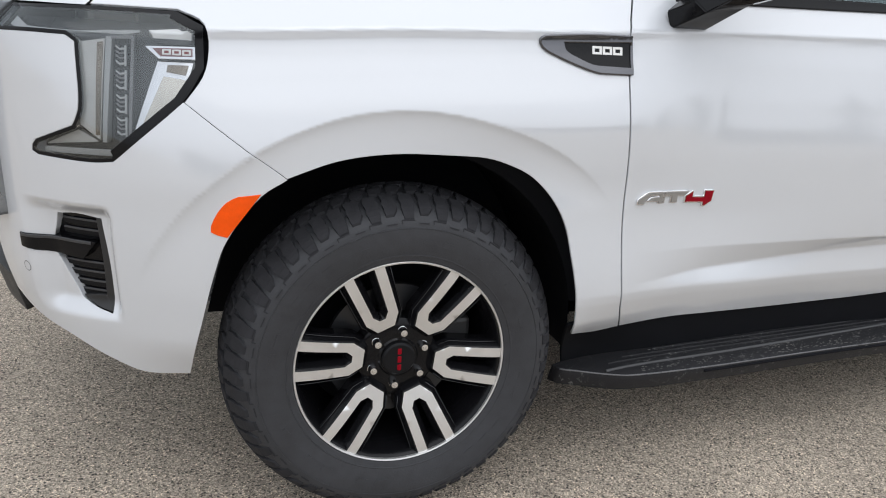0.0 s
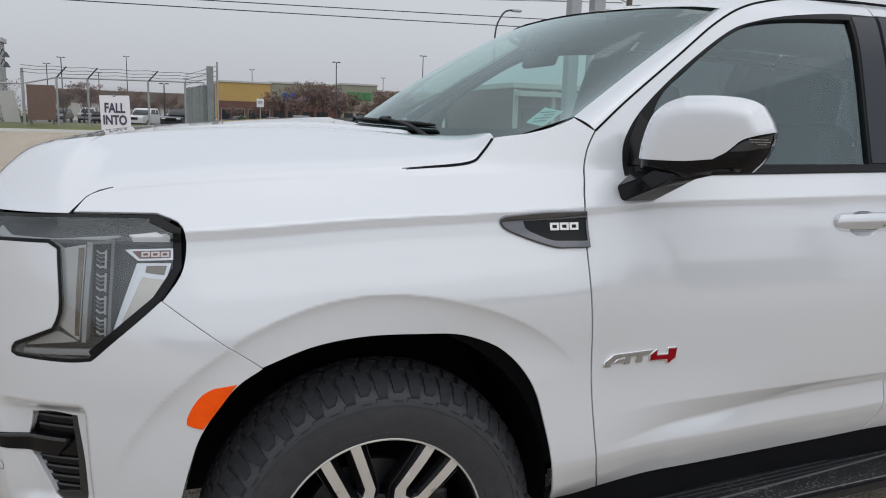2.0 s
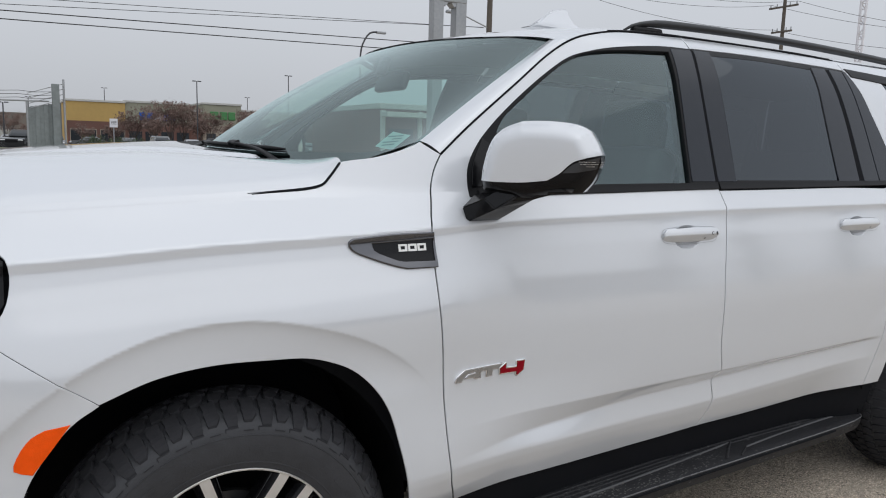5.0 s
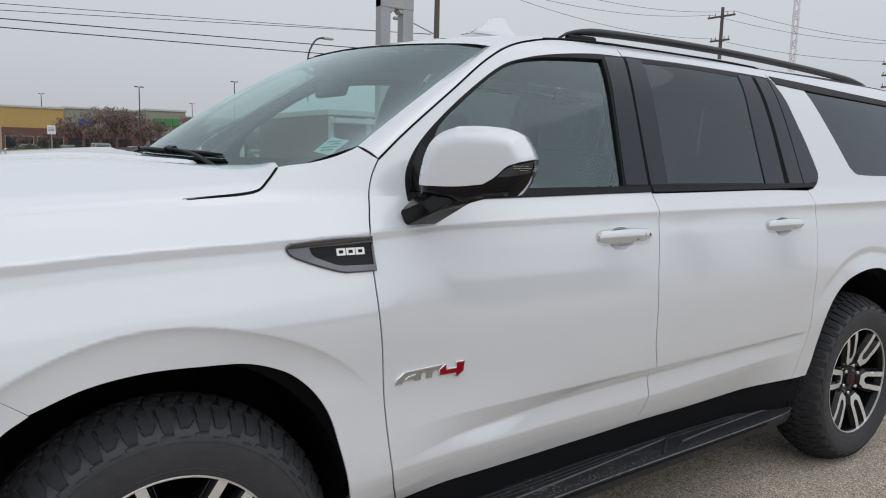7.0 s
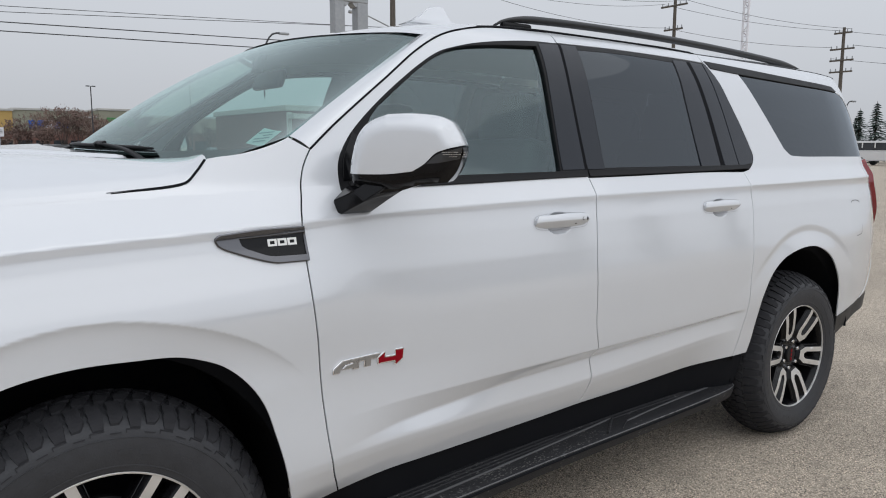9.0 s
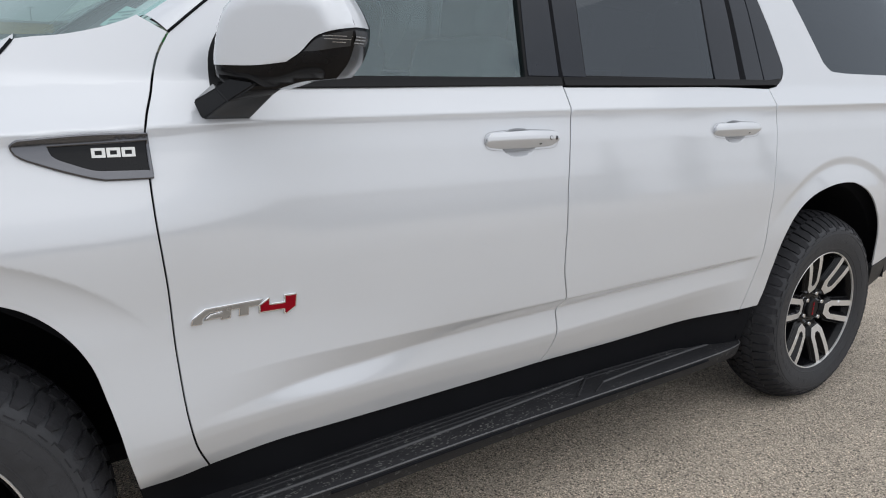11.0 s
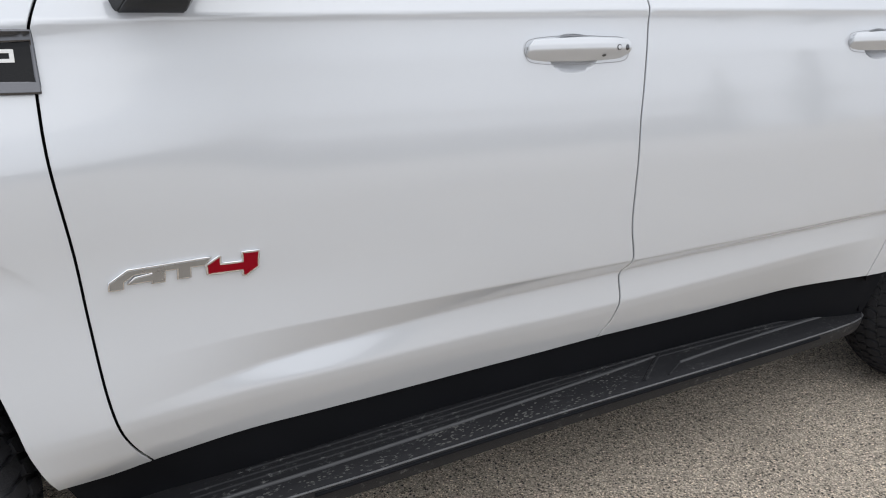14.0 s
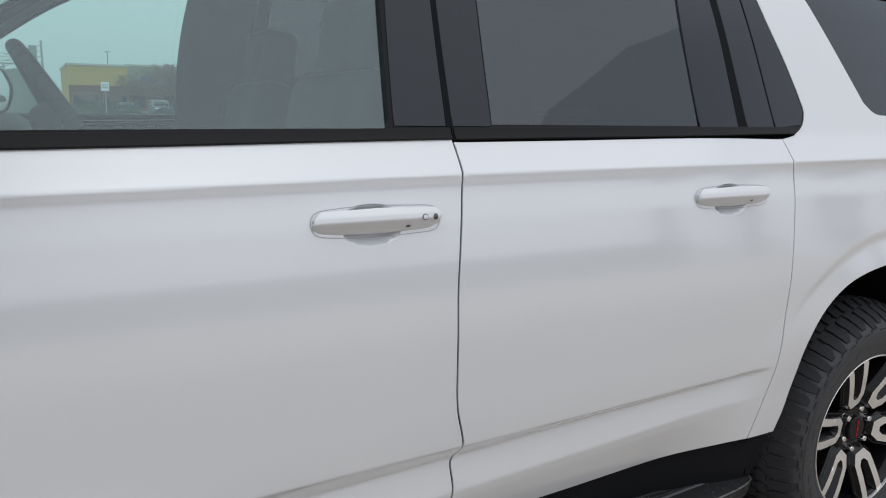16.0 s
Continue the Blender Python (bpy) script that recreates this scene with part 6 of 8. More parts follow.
        for k in range(5):
            bm.faces.new((ring[k], ring[(k + 1) % 5], top))
    tagged(part("dried_mud", bm, M_MUD, board, smooth=70), kind="stuff")
    side = lambda x, y, dz: (x, flip(y), board_top(x, y) + dz)
    # a paler bead follows the outer edge
    tube("edge_bead", [side(x, y + 0.001, -0.001) for x, y in BOARD_EDGE if x > 0.505], 0.0024, M_BEAD, board)
    # a black bar stands for the shade in the outer face's recess
    tube("edge_slot_shade", [side(x, y - 0.0010, -0.012) for x, y in BOARD_EDGE if 0.94 < x < 2.66], 0.0045, M_UNDER, board)
    for x in (0.85, 1.7, 2.55):
        bm = bmesh.new()
        rod(bm, (x, flip(0.15), 0.27), (x, flip(0.45), 0.40), 0.02, seg=8)
        part("bracket", bm, M_UNDER, board)


build_board(False)
build_board(True)

# ---- roof rails, antenna fin, wipers, sticker ----
for rt in (False, True):
    pts = chain([(1.58, 0.395, 1.955), (1.62, 0.397, 1.975), (1.70, 0.398, 1.990), (1.86, 0.40, 1.999), (2.4, 0.405, 2.004), (2.95, 0.405, 1.994), (3.5, 0.40, 1.971), (3.78, 0.395, 1.951), (3.90, 0.39, 1.933), (3.95, 0.388, 1.915)], 0.06)
    if rt:
        pts = pts * np.array((1, -1, 1)) + np.array((0, WIDTH, 0))
    thick = 0.25 + 0.75 * ease(1.56, 1.80, pts[:, 0]) * (1 - 0.8 * ease(3.70, 3.96, pts[:, 0]))
    rail = tube("roof_rail", pts, 0.02, M_RAIL, suv, flat=(0.020, 0.0165), seg=12, taper=thick)
    for x, z in ((1.70, 1.962), (3.84, 1.922)):
        bm = bmesh.new()
        y = WIDTH - 0.40 if rt else 0.40
        box(bm, (0.16, 0.026, 0.040), pose(x, y, z - 0.004), 0.012)
        part("rail_foot", bm, M_TRIM, rail)
    tube("roof_ditch", [skin(np.array(s), np.array(float(_roof_edge(s)) + 0.004)) * (np.array((1, -1, 1)) if rt else 1) + (np.array((0, WIDTH, 0)) if rt else 0) for s in np.linspace(1.45, 2.80, 30)], 0.003, M_TRIM, suv)

# a dark bar on the seam draws the shade of the door-top gap
for rt in (False, True):
    line = chain(DOOR_TOP + [(2.2, 1.952), (2.55, 1.946), (2.81, 1.936)], 0.03)
    pts = skin(line[:, 0], line[:, 1]) + skin_normal(line[:, 0], line[:, 1]) * 0.0005
    if rt:
        pts = pts * np.array((1, -1, 1)) + np.array((0, WIDTH, 0))
    tube("door_gap_shade", pts, 0.0034, M_UNDER, suv, seg=6)

fin_profile = [(1.505, 2.022), (1.535, 2.034), (1.595, 2.052), (1.620, 2.082), (1.650, 2.108), (1.695, 2.120), (1.735, 2.120), (1.741, 2.077), (1.765, 2.052), (1.805, 2.040), (1.835, 2.022)]
bm = bmesh.new()
fin_y = 0.93
fl = [bm.verts.new((x, fin_y - (0.040 if z < 2.052 else 0.014), z)) for x, z in fin_profile]
fr = [bm.verts.new((x, fin_y + (0.040 if z < 2.052 else 0.014), z)) for x, z in fin_profile]
bm.faces.new(fl)
bm.faces.new(fr[::-1])
for i in range(len(fl)):
    j = (i + 1) % len(fl)
    bm.faces.new((fl[i], fl[j], fr[j], fr[i]))
bmesh.ops.bevel(bm, geom=bm.edges[:], offset=0.008, segments=3, affect="EDGES")
part("roof_antenna", bm, M_WHITE, suv, "white shark-fin roof antenna", smooth=50)


def ws_point(u, v, lift):
    e = 1e-3
    p = windscreen(np.array(u), np.array(v))
    n = np.cross(windscreen(np.array(u), np.array(v + e)) - p, windscreen(np.array(u + e), np.array(v)) - p)
    n = n / np.linalg.norm(n)
    n = n if n[2] > 0 else -n
    return p + n * lift


def build_wiper(u0, u1, v0, v1, pivot):
    at = list(zip(np.linspace(u0, u1, 22), np.linspace(v0, v1, 22)))
    blade = tube("wiper_blade", [ws_point(u, v, 0.018) for u, v in at], 0.006, M_TRIM, suv, flat=(0.011, 0.008), taper=np.concatenate([np.linspace(0.45, 1, 4), np.ones(14), np.linspace(1, 0.45, 4)]))
    um, vm = u0 + (u1 - u0) * 0.52, v0 + (v1 - v0) * 0.52
    root = ws_point(pivot, 0.0, 0.015) + np.array((-0.05, 0, -0.012))
    arm = tube("wiper_arm", chain([root, ws_point(pivot + (um - pivot) * 0.5, vm * 0.5, 0.028), ws_point(um, vm, 0.030)], 0.03), 0.006, M_TRIM, blade, flat=(0.013, 0.006))
    bm = bmesh.new()
    box(bm, (0.075, 0.026, 0.020), pose(*root, 0, 0, math.degrees(math.atan2(um - pivot, 0.25)) + 90), 0.006)
    part("arm_hinge", bm, M_TRIM, arm)
    bm = bmesh.new()
    box(bm, (0.022, 0.050, 0.022), pose(*ws_point(um, vm, 0.026), 0, -30, 20), 0.005)
    part("blade_clip", bm, M_TRIM, blade)
    tube("wiper_rubber", [ws_point(u, v, 0.006) for u, v in at], 0.003, M_RUBBER, blade)


build_wiper(1.00, 0.47, 0.085, 0.055, 0.40)
build_wiper(1.66, 1.14, 0.060, 0.085, 1.08)
M_STICKER = material("pale_green_paper", (0.55, 0.80, 0.74), 0.6, 0, vary=0.05, scale=40)
M_INK = material("grey_ink", (0.20, 0.34, 0.33), 0.7, 0, vary=0.05, scale=40)


def sticker_surface(u, v):
    return np.array([ws_point(a, b, -0.008) for a, b in zip(np.ravel(u), np.ravel(v))]).reshape(np.shape(u) + (3,))


us, vs = np.meshgrid(np.linspace(0, 1, 6), np.linspace(0, 1, 5), indexing="ij")
st_u, st_v = 0.110 + 0.080 * us - 0.012 * vs, 0.072 + 0.040 * us + 0.100 * vs
st = sticker_surface(st_u, st_v).reshape(-1, 3)
st_f = [(i * 5 + k, (i + 1) * 5 + k, (i + 1) * 5 + k + 1, i * 5 + k + 1) for i in range(5) for k in range(4)]
sticker = mesh_part("windscreen_sticker", st, st_f, M_STICKER, suv, None, "pale green paper sticker inside the windscreen")
for k, (u0, u1, vv) in enumerate(((0.122, 0.175, 0.168), (0.118, 0.150, 0.148), (0.118, 0.172, 0.128), (0.122, 0.165, 0.108))):
    q = [ws_point(u0, vv, -0.006), ws_point(u1, vv, -0.006), ws_point(u1, vv + 0.008, -0.006), ws_point(u0, vv + 0.008, -0.006)]
    mesh_part("printed_line", q, [(0, 1, 2, 3)], M_INK, sticker)

# ---- front: grille and lower lip ----
def nose_panel(name, s0, z0, s1, z1, mat, lift, depth, cuts=()):
    for rt in (False, True):
        side_panel(name, [outline([(s0, z0), (s1, z0)], [(s1, z1), (s0, z1)])], mat, suv, rt, du=0.04, dv=0.04, lift=lift, depth=depth)


M_GRILLE = material("satin_grey_chrome", (0.34, 0.355, 0.37), 0.28, 0.9, vary=0.06, scale=12)
nose_panel("grille_frame", -1.10, 0.78, -0.985, 1.262, M_GRILLE, 0.03, 0.05)
nose_panel("grille_backing", S_NOSE + 0.002, 0.66, -1.09, 1.25, M_UNDER, -0.03, 0.01)
for zz in (0.80, 0.88, 0.96, 1.04, 1.12, 1.20):
    nose_panel("grille_bar", S_NOSE + 0.002, zz, -1.10, zz + 0.035, M_DARK_CHROME, 0.01, 0.03)
nose_panel("grille_top", S_NOSE + 0.002, 1.228, -1.10, 1.262, M_GRILLE, 0.03, 0.05)
nose_panel("lower_lip", S_NOSE + 0.002, 0.50, -1.05, 0.60, M_PLASTIC, 0.0, 0.04)

# ---- cabin ----
def build_seat(x, y, name, wide=0.50):
    seat = new(name)
    seat.parent = suv
    bm = bmesh.new()
    box(bm, (0.52, wide, 0.16), pose(x - 0.20, y, 0.92, 0, -6, 0), 0.05, 3)
    part("seat_cushion", bm, M_SEAT, seat, smooth=50)
    bm = bmesh.new()
    box(bm, (0.15, wide, 0.66), pose(x + 0.06, y, 1.20, 0, 14, 0), 0.055, 3)
    part("backrest", bm, M_SEAT, seat, smooth=50)
    bm = bmesh.new()
    box(bm, (0.14, 0.27, 0.22), pose(x + 0.165, y, 1.60, 0, 8, 0), 0.045, 3)
    part("headrest", bm, M_SEAT, seat, smooth=50)
    for k in (-0.06, 0.06):
        bm = bmesh.new()
        rod(bm, (x + 0.115, y + k, 1.44), (x + 0.14, y + k, 1.58), 0.007)
        part("headrest_post", bm, M_CHROME, seat)


for y in (0.52, 1.54):
    build_seat(1.61 if y < 1 else 1.68, y, "front_seat")
    build_seat(2.72, y, "rear_seat")
bm = bmesh.new()
box(bm, (0.46, 1.62, 0.30), pose(0.83, 1.03, 1.22, 0, -10, 0), 0.07, 3)
part("dashboard", bm, M_SEAT, suv, smooth=50)
bm = bmesh.new()
box(bm, (0.5, 1.66, 0.02), pose(0.72, 1.03, 1.40, 0, -10, 0), 0.005)
part("dash_top", bm, M_SEAT, suv)
steer = pose(1.108, 0.50, 1.387, 0, 59, 0)
ring = [steer @ Vector((0.185 * math.cos(a), 0.185 * math.sin(a), 0)) for a in np.linspace(0, 2 * math.pi, 41)]
bm = bmesh.new()
for a, b in zip(ring[:-1], ring[1:]):
    rod(bm, a, b, 0.016, seg=10)
for ang in (200, 340, 270):
    rod(bm, steer @ Vector((0, 0, -0.02)), steer @ Vector((0.18 * math.cos(radians(ang)), 0.18 * math.sin(radians(ang)), 0)), 0.018, seg=8)
box(bm, (0.14, 0.13, 0.06), steer @ pose(0, 0, -0.03), 0.02)
part("steering_wheel", bm, M_SEAT, suv, smooth=50)
bm = bmesh.new()
box(bm, (0.03, 0.26, 0.075), pose(0.925, 1.03, 1.755, 0, 20, 0), 0.014, 3)
box(bm, (0.03, 0.07, 0.08), pose(0.885, 1.03, 1.815, 0, 20, 0), 0.01, 2)
part("rear_view_mirror", bm, M_TRIM, suv, smooth=50)
# headliner, pillars' inner faces and door cards
grid_mesh("headliner", lambda u, w: roof_surface(u, 0.10 + w * 0.9) - np.array((0, 0, 0.045)), np.linspace(1.24, 4.36, 32), np.linspace(0, 2, 21), M_LINER, suv)
for rt in (False, True):
    p0 = 0.14 if rt else 0.0
    side_panel("pillar_lining", [outline([(1.69 - p0, 1.36), (1.705 - p0, 1.65), (1.74 - p0, 1.89)], [(1.74 - p0, 1.89), (1.86, 1.89)], [(1.86, 1.89), (1.83, 1.65), (1.82, 1.36)])], M_SEAT, suv, rt, du=0.05, dv=0.05, lift=-0.05, depth=0.02)
    side_panel("pillar_lining", [outline([(2.60, 1.36), (2.60, 1.89)], [(2.60, 1.89), (3.12, 1.87)], [(3.12, 1.87), (3.30, 1.40)])], M_SEAT, suv, rt, du=0.06, dv=0.06, lift=-0.05, depth=0.02)
    side_panel("door_card", [outline([(0.75, 0.55), (2.9, 0.55)], [(2.9, 0.55), (2.9, 1.372)], [(2.9, 1.372), (0.75, 1.362)])], M_SEAT, suv, rt, du=0.1, dv=0.06, lift=-0.06, depth=0.03)

# ---- the lot round the car ----
GROUND = -0.024
M_STEEL = material("galvanised_steel", (0.33, 0.34, 0.35), 0.45, 0.5, vary=0.15, scale=12)
M_DARK_STEEL = material("dark_painted_steel", (0.05, 0.05, 0.055), 0.5, 0.2, vary=0.15, scale=10)
M_WOOD_POLE = material("weathered_pole_wood", (0.10, 0.085, 0.07), 0.9, 0, vary=0.3, scale=8, bump=0.3, bump_scale=30)
M_CONCRETE = material("pale_concrete", (0.48, 0.47, 0.44), 0.85, 0, vary=0.1, scale=5)
M_GREY_WALL = material("grey_stucco", (0.36, 0.36, 0.34), 0.9, 0, vary=0.08, scale=3)
M_YELLOW_WALL = material("ochre_stucco", (0.46, 0.305, 0.105), 0.85, 0, vary=0.08, scale=2)
M_OLIVE_WALL = material("olive_stucco", (0.27, 0.265, 0.20), 0.85, 0, vary=0.08, scale=2)
M_BRICK_WALL = material("dark_red_brick", (0.14, 0.07, 0.055), 0.9, 0, vary=0.25, scale=6)
M_BEIGE_WALL = material("beige_cladding", (0.30, 0.25, 0.20), 0.85, 0, vary=0.1, scale=3)
M_BROWN_WALL = material("brown_cladding", (0.16, 0.14, 0.12), 0.85, 0, vary=0.15, scale=2)
M_SHOP_GLASS = material("dark_shop_glass", (0.03, 0.035, 0.04), 0.1, 0, vary=0.2, scale=1)
M_BLUE = material("blue_sign", (0.02, 0.09, 0.36), 0.5, 0, vary=0.06, scale=5)
M_GREEN = material("green_sign", (0.05, 0.20, 0.06), 0.5, 0, vary=0.06, scale=5)
M_SIGN = material("white_sign_board", (0.74, 0.73, 0.76), 0.6, 0, vary=0.03, scale=5)
M_PURPLE = material("dark_print", (0.06, 0.05, 0.09), 0.6, 0, vary=0.05, scale=10)
M_BROWN = material("brown_board", (0.17, 0.10, 0.075), 0.9, 0, vary=0.2, scale=4)
M_GATE = material("dull_corrugated_steel", (0.200, 0.222, 0.222), 0.5, 0.3, vary=0.25, scale=6)
M_ROAD = material("grey_asphalt", (0.125, 0.122, 0.116), 0.9, 0, vary=0.25, scale=0.8)
M_BARK = material("grey_brown_bark", (0.09, 0.07, 0.06), 0.95, 0, vary=0.3, scale=10)
M_RUST_LEAF = material("rusty_leaves", (0.185, 0.120, 0.098), 0.8, 0, vary=0.55, scale=3)
M_NEEDLE = material("dull_needles", (0.070, 0.100, 0.085), 0.8, 0, vary=0.35, scale=3)
M_SHRUB = material("green_shrub", (0.05, 0.075, 0.03), 0.8, 0, vary=0.35, scale=3)
M_GRASS = material("dull_grass", (0.12, 0.13, 0.045), 0.95, 0, vary=0.35, scale=2)
M_WIRE = material("black_cable", (0.03, 0.03, 0.032), 0.6, 0, vary=0.1, scale=1)
M_CAR_GLASS = material("dark_car_glass", (0.02, 0.023, 0.026), 0.08, 0, vary=0.2, scale=2)
M_SILVER = material("silver_paint", (0.42, 0.43, 0.44), 0.3, 0.5, 0.8, vary=0.03, scale=2)
M_BLACK_PAINT = material("black_paint", (0.015, 0.016, 0.018), 0.25, 0, 0.8, vary=0.1, scale=2)
M_GREY_PAINT = material("grey_paint", (0.12, 0.125, 0.13), 0.3, 0.3, 0.8, vary=0.05, scale=2)
M_WHITE_FAR = material("plain_white_paint", (0.72, 0.72, 0.72), 0.35, 0, 0.6, vary=0.03, scale=2)


def thing(name, label, category, at=(0, 0, 0), group=""):
    e = new(name)
    e.matrix_basis = pose(*at)
    return tagged(e, label, category, group)


def simple(name, mat, parent, items, smooth=None, label=""):
    """One mesh out of boxes ('b', size, centre[, bevel]) and rods ('r', a, b, radius[, radius2])."""
    bm = bmesh.new()
    for it in items:
        if it[0] == "b":
            box(bm, it[1], pose(*it[2]), it[3] if len(it) > 3 else 0)
        else:
            rod(bm, it[1], it[2], it[3], it[4] if len(it) > 4 else None, seg=8)
    return part(name, bm, mat, parent, label, smooth=smooth)


# -- fence with barbed wire, a sheet-metal gate and boards --
fence = thing("chain_link_fence", "galvanised chain-link fence with slanted barbed-wire arms", "fence", (0, 40, GROUND))
FENCE_X = [-24.0, -20.6, -17.2, -13.8, -10.4, -7.2, -5.7, -4.3, -1.47, 0.33]
for x in FENCE_X:
    top = 3.45 if x == -7.2 else 3.12
    simple("post", M_STEEL, fence, [("r", (x, 0, 0), (x, 0, top), 0.07 if x == -7.2 else 0.05)])
    if -7 < x < 0:
        simple("barb_arm", M_DARK_STEEL, fence, [("r", (x, 0, 3.08), (x + 0.5, -0.25, 3.62), 0.035)])
for a, b, za, zb in ((-24.0, -7.2, 2.62, 2.72), (-7.1, -5.7, 2.75, 3.09), (-5.7, 0.33, 3.08, 3.15), (0.33, 1.3, 3.15, 3.16)):
    simple("top_rail", M_STEEL, fence, [("r", (a, 0, za), (b, 0, zb), 0.04)])
for k, z in enumerate((3.30, 3.46, 3.62)):
    pts = [(-7.2 + 8.6 * t, -0.08 - 0.08 * k, z - 0.05 * math.sin(6 * math.pi * t) ** 2) for t in np.linspace(0, 1, 25)]
    tube("barbed_wire", pts, 0.012, M_DARK_STEEL, fence, seg=4)
mesh_v, mesh_f = [], []
for sgn in (1, -1):
    for k in range(-30, 250):
        x0 = -24 + k * 0.13
        a, b = (x0, 0.1), (x0 + sgn * 2.75, 2.75)
        if max(a[0], b[0]) > 0.3 or min(a[0], b[0]) < -24:
            continue
        n = len(mesh_v)
        mesh_v += [(a[0] - 0.003, 0.02, a[1]), (a[0] + 0.003, 0.02, a[1]), (b[0] + 0.003, 0.02, b[1]), (b[0] - 0.003, 0.02, b[1])]
        mesh_f.append((n, n + 1, n + 2, n + 3))
tagged(mesh_part("chain_link", mesh_v, mesh_f, M_STEEL, fence), kind="stuff")
gate = thing("metal_gate", "closed grey sheet-metal gate between tall steel posts", "gate", (0, 40, GROUND))
for k in range(8):
    x = 0.30 + k * 0.19
    simple("sheet_panel", M_GATE, gate, [("b", (0.205, 0.05, 2.86 + 0.035 * k), (x + 0.09, 0.035 * (k % 2), 1.43 + 0.0175 * k), 0.01)])
simple("gate_post", M_GATE, gate, [("b", (0.34, 0.3, 4.02), (1.59, -0.1, 2.01), 0.03)])
simple("gate_post", M_STEEL, gate, [("r", (1.96, -0.1, 0), (1.96, -0.1, 4.26), 0.050)])
for z in (3.3, 3.55, 3.8, 4.05):
    simple("stay_wire", M_STEEL, gate, [("r", (0.35, 0, z - 0.55), (1.96, -0.1, z), 0.018)])
board = thing("brown_panel", "brown weathered plywood panel leaning on the fence", "board", (-6.55, 40.9, GROUND))
simple("sheet", M_BROWN, board, [("b", (1.28, 0.05, 1.75), (0, 0, 1.85), 0.01)])
simple("prop", M_BROWN, board, [("b", (0.08, 0.08, 1.9), (-0.5, 0.06, 0.95)), ("b", (0.08, 0.08, 1.9), (0.5, 0.06, 0.95))])
board = thing("pale_panel", "pale plywood panel leaning behind the fence", "board", (-8.1, 41.8, GROUND))
simple("sheet", M_CONCRETE, board, [("b", (0.75, 0.05, 2.4), (0, 0, 1.2, 0, -8, 0), 0.01)])

# -- sale sign --
sale = thing("sale_sign", "white lawn sign with dark capital lettering on two legs", "sign", (-1.97, 22, GROUND))
simple("sign_board", M_SIGN, sale, [("b", (0.80, 0.03, 1.18), (0.02, 0, 1.38, 0, -1.5, 0), 0.004)])
for x in (-0.3, 0.3):
    simple("leg", M_STEEL, sale, [("r", (x, 0.02, 0), (x, 0.02, 0.9), 0.015)])
simple("clip", M_BLUE, sale, [("b", (0.07, 0.04, 0.025), (0, -0.005, 1.95))])
for k, word in enumerate(("FALL", "INTO", "SAVINGS")):
    cu = bpy.data.curves.new("lettering", "FONT")
    cu.body, cu.align_x, cu.align_y, cu.extrude = word, "CENTER", "CENTER", 0.004
    cu.size = 0.345 if k < 2 else 0.20
    cu.offset = 0.012
    tmp = bpy.data.objects.new("lettering", cu)
    scene.collection.objects.link(tmp)
    me = bpy.data.meshes.new_from_object(tmp.evaluated_get(bpy.context.evaluated_depsgraph_get()))
    bpy.data.objects.remove(tmp)
    me.materials.clear()
    me.materials.append(M_PURPLE)
    ob = new("lettering", me)
    ob.parent = sale
    ob.matrix_basis = pose(0.0, -0.022, 1.60 - 0.345 * k, 90, 0, 0) @ Matrix.Diagonal((0.76 if k < 2 else 0.66, 1.08, 1, 1))

# -- notice board on a post --
notice = thing("notice_sign", "small white notice on a thin steel post", "sign", (6.42, 60, GROUND))
simple("plate", M_SIGN, notice, [("b", (0.56, 0.03, 0.66), (0, 0, 2.55), 0.005)])
simple("post", M_STEEL, notice, [("r", (0, 0.03, 0), (0, 0.03, 2.3), 0.04)])
for z in (2.68, 2.58, 2.48):
    simple("printed_line", M_LINER, notice, [("b", (0.40, 0.006, 0.035), (0, -0.018, z))])


# -- low buildings --
def building(name, label, x0, x1, y, depth, h, wall, base=None, parapet=M_CONCRETE):
    b = thing(name, label, "building", ((x0 + x1) / 2, y, GROUND))
    w = x1 - x0
    simple("wall", wall, b, [("b", (w, depth, h), (0, depth / 2, h / 2))])
    simple("cornice", parapet, b, [("b", (w + 0.3, depth + 0.3, 0.35), (0, depth / 2, h + 0.12), 0.05)])
    if base:
        simple("lower_wall", base, b, [("b", (w + 0.06, 0.2, 3.9), (0, -0.06, 1.95))])
    return b


grey_hall = building("grey_building", "grey stucco building with a cornice and wall lamps", -34.0, -11.7, 60, 1.6, 6.2, M_GREY_WALL)
simple("roof_sign", M_BLUE, grey_hall, [("b", (9.5, 0.5, 0.85), (10.65 - 4.75, 0.8, 6.9), 0.05)])
for x, z in ((11.35, 5.3), (11.35, 4.6)):
    simple("wall_lamp", M_DARK_STEEL, grey_hall, [("r", (x - 0.2, -0.02, z), (x + 0.05, -0.5, z + 0.35), 0.03), ("r", (x + 0.05, -0.5, z + 0.35), (x + 0.22, -0.55, z + 0.1), 0.03), ("r", (x + 0.24, -0.55, z + 0.15), (x + 0.24, -0.55, z - 0.22), 0.05, 0.26)])
shop = building("ochre_shop", "ochre stucco shop with a dark brick base", 7.4, 16.0, 130, 25, 7.0, M_YELLOW_WALL, M_BRICK_WALL)
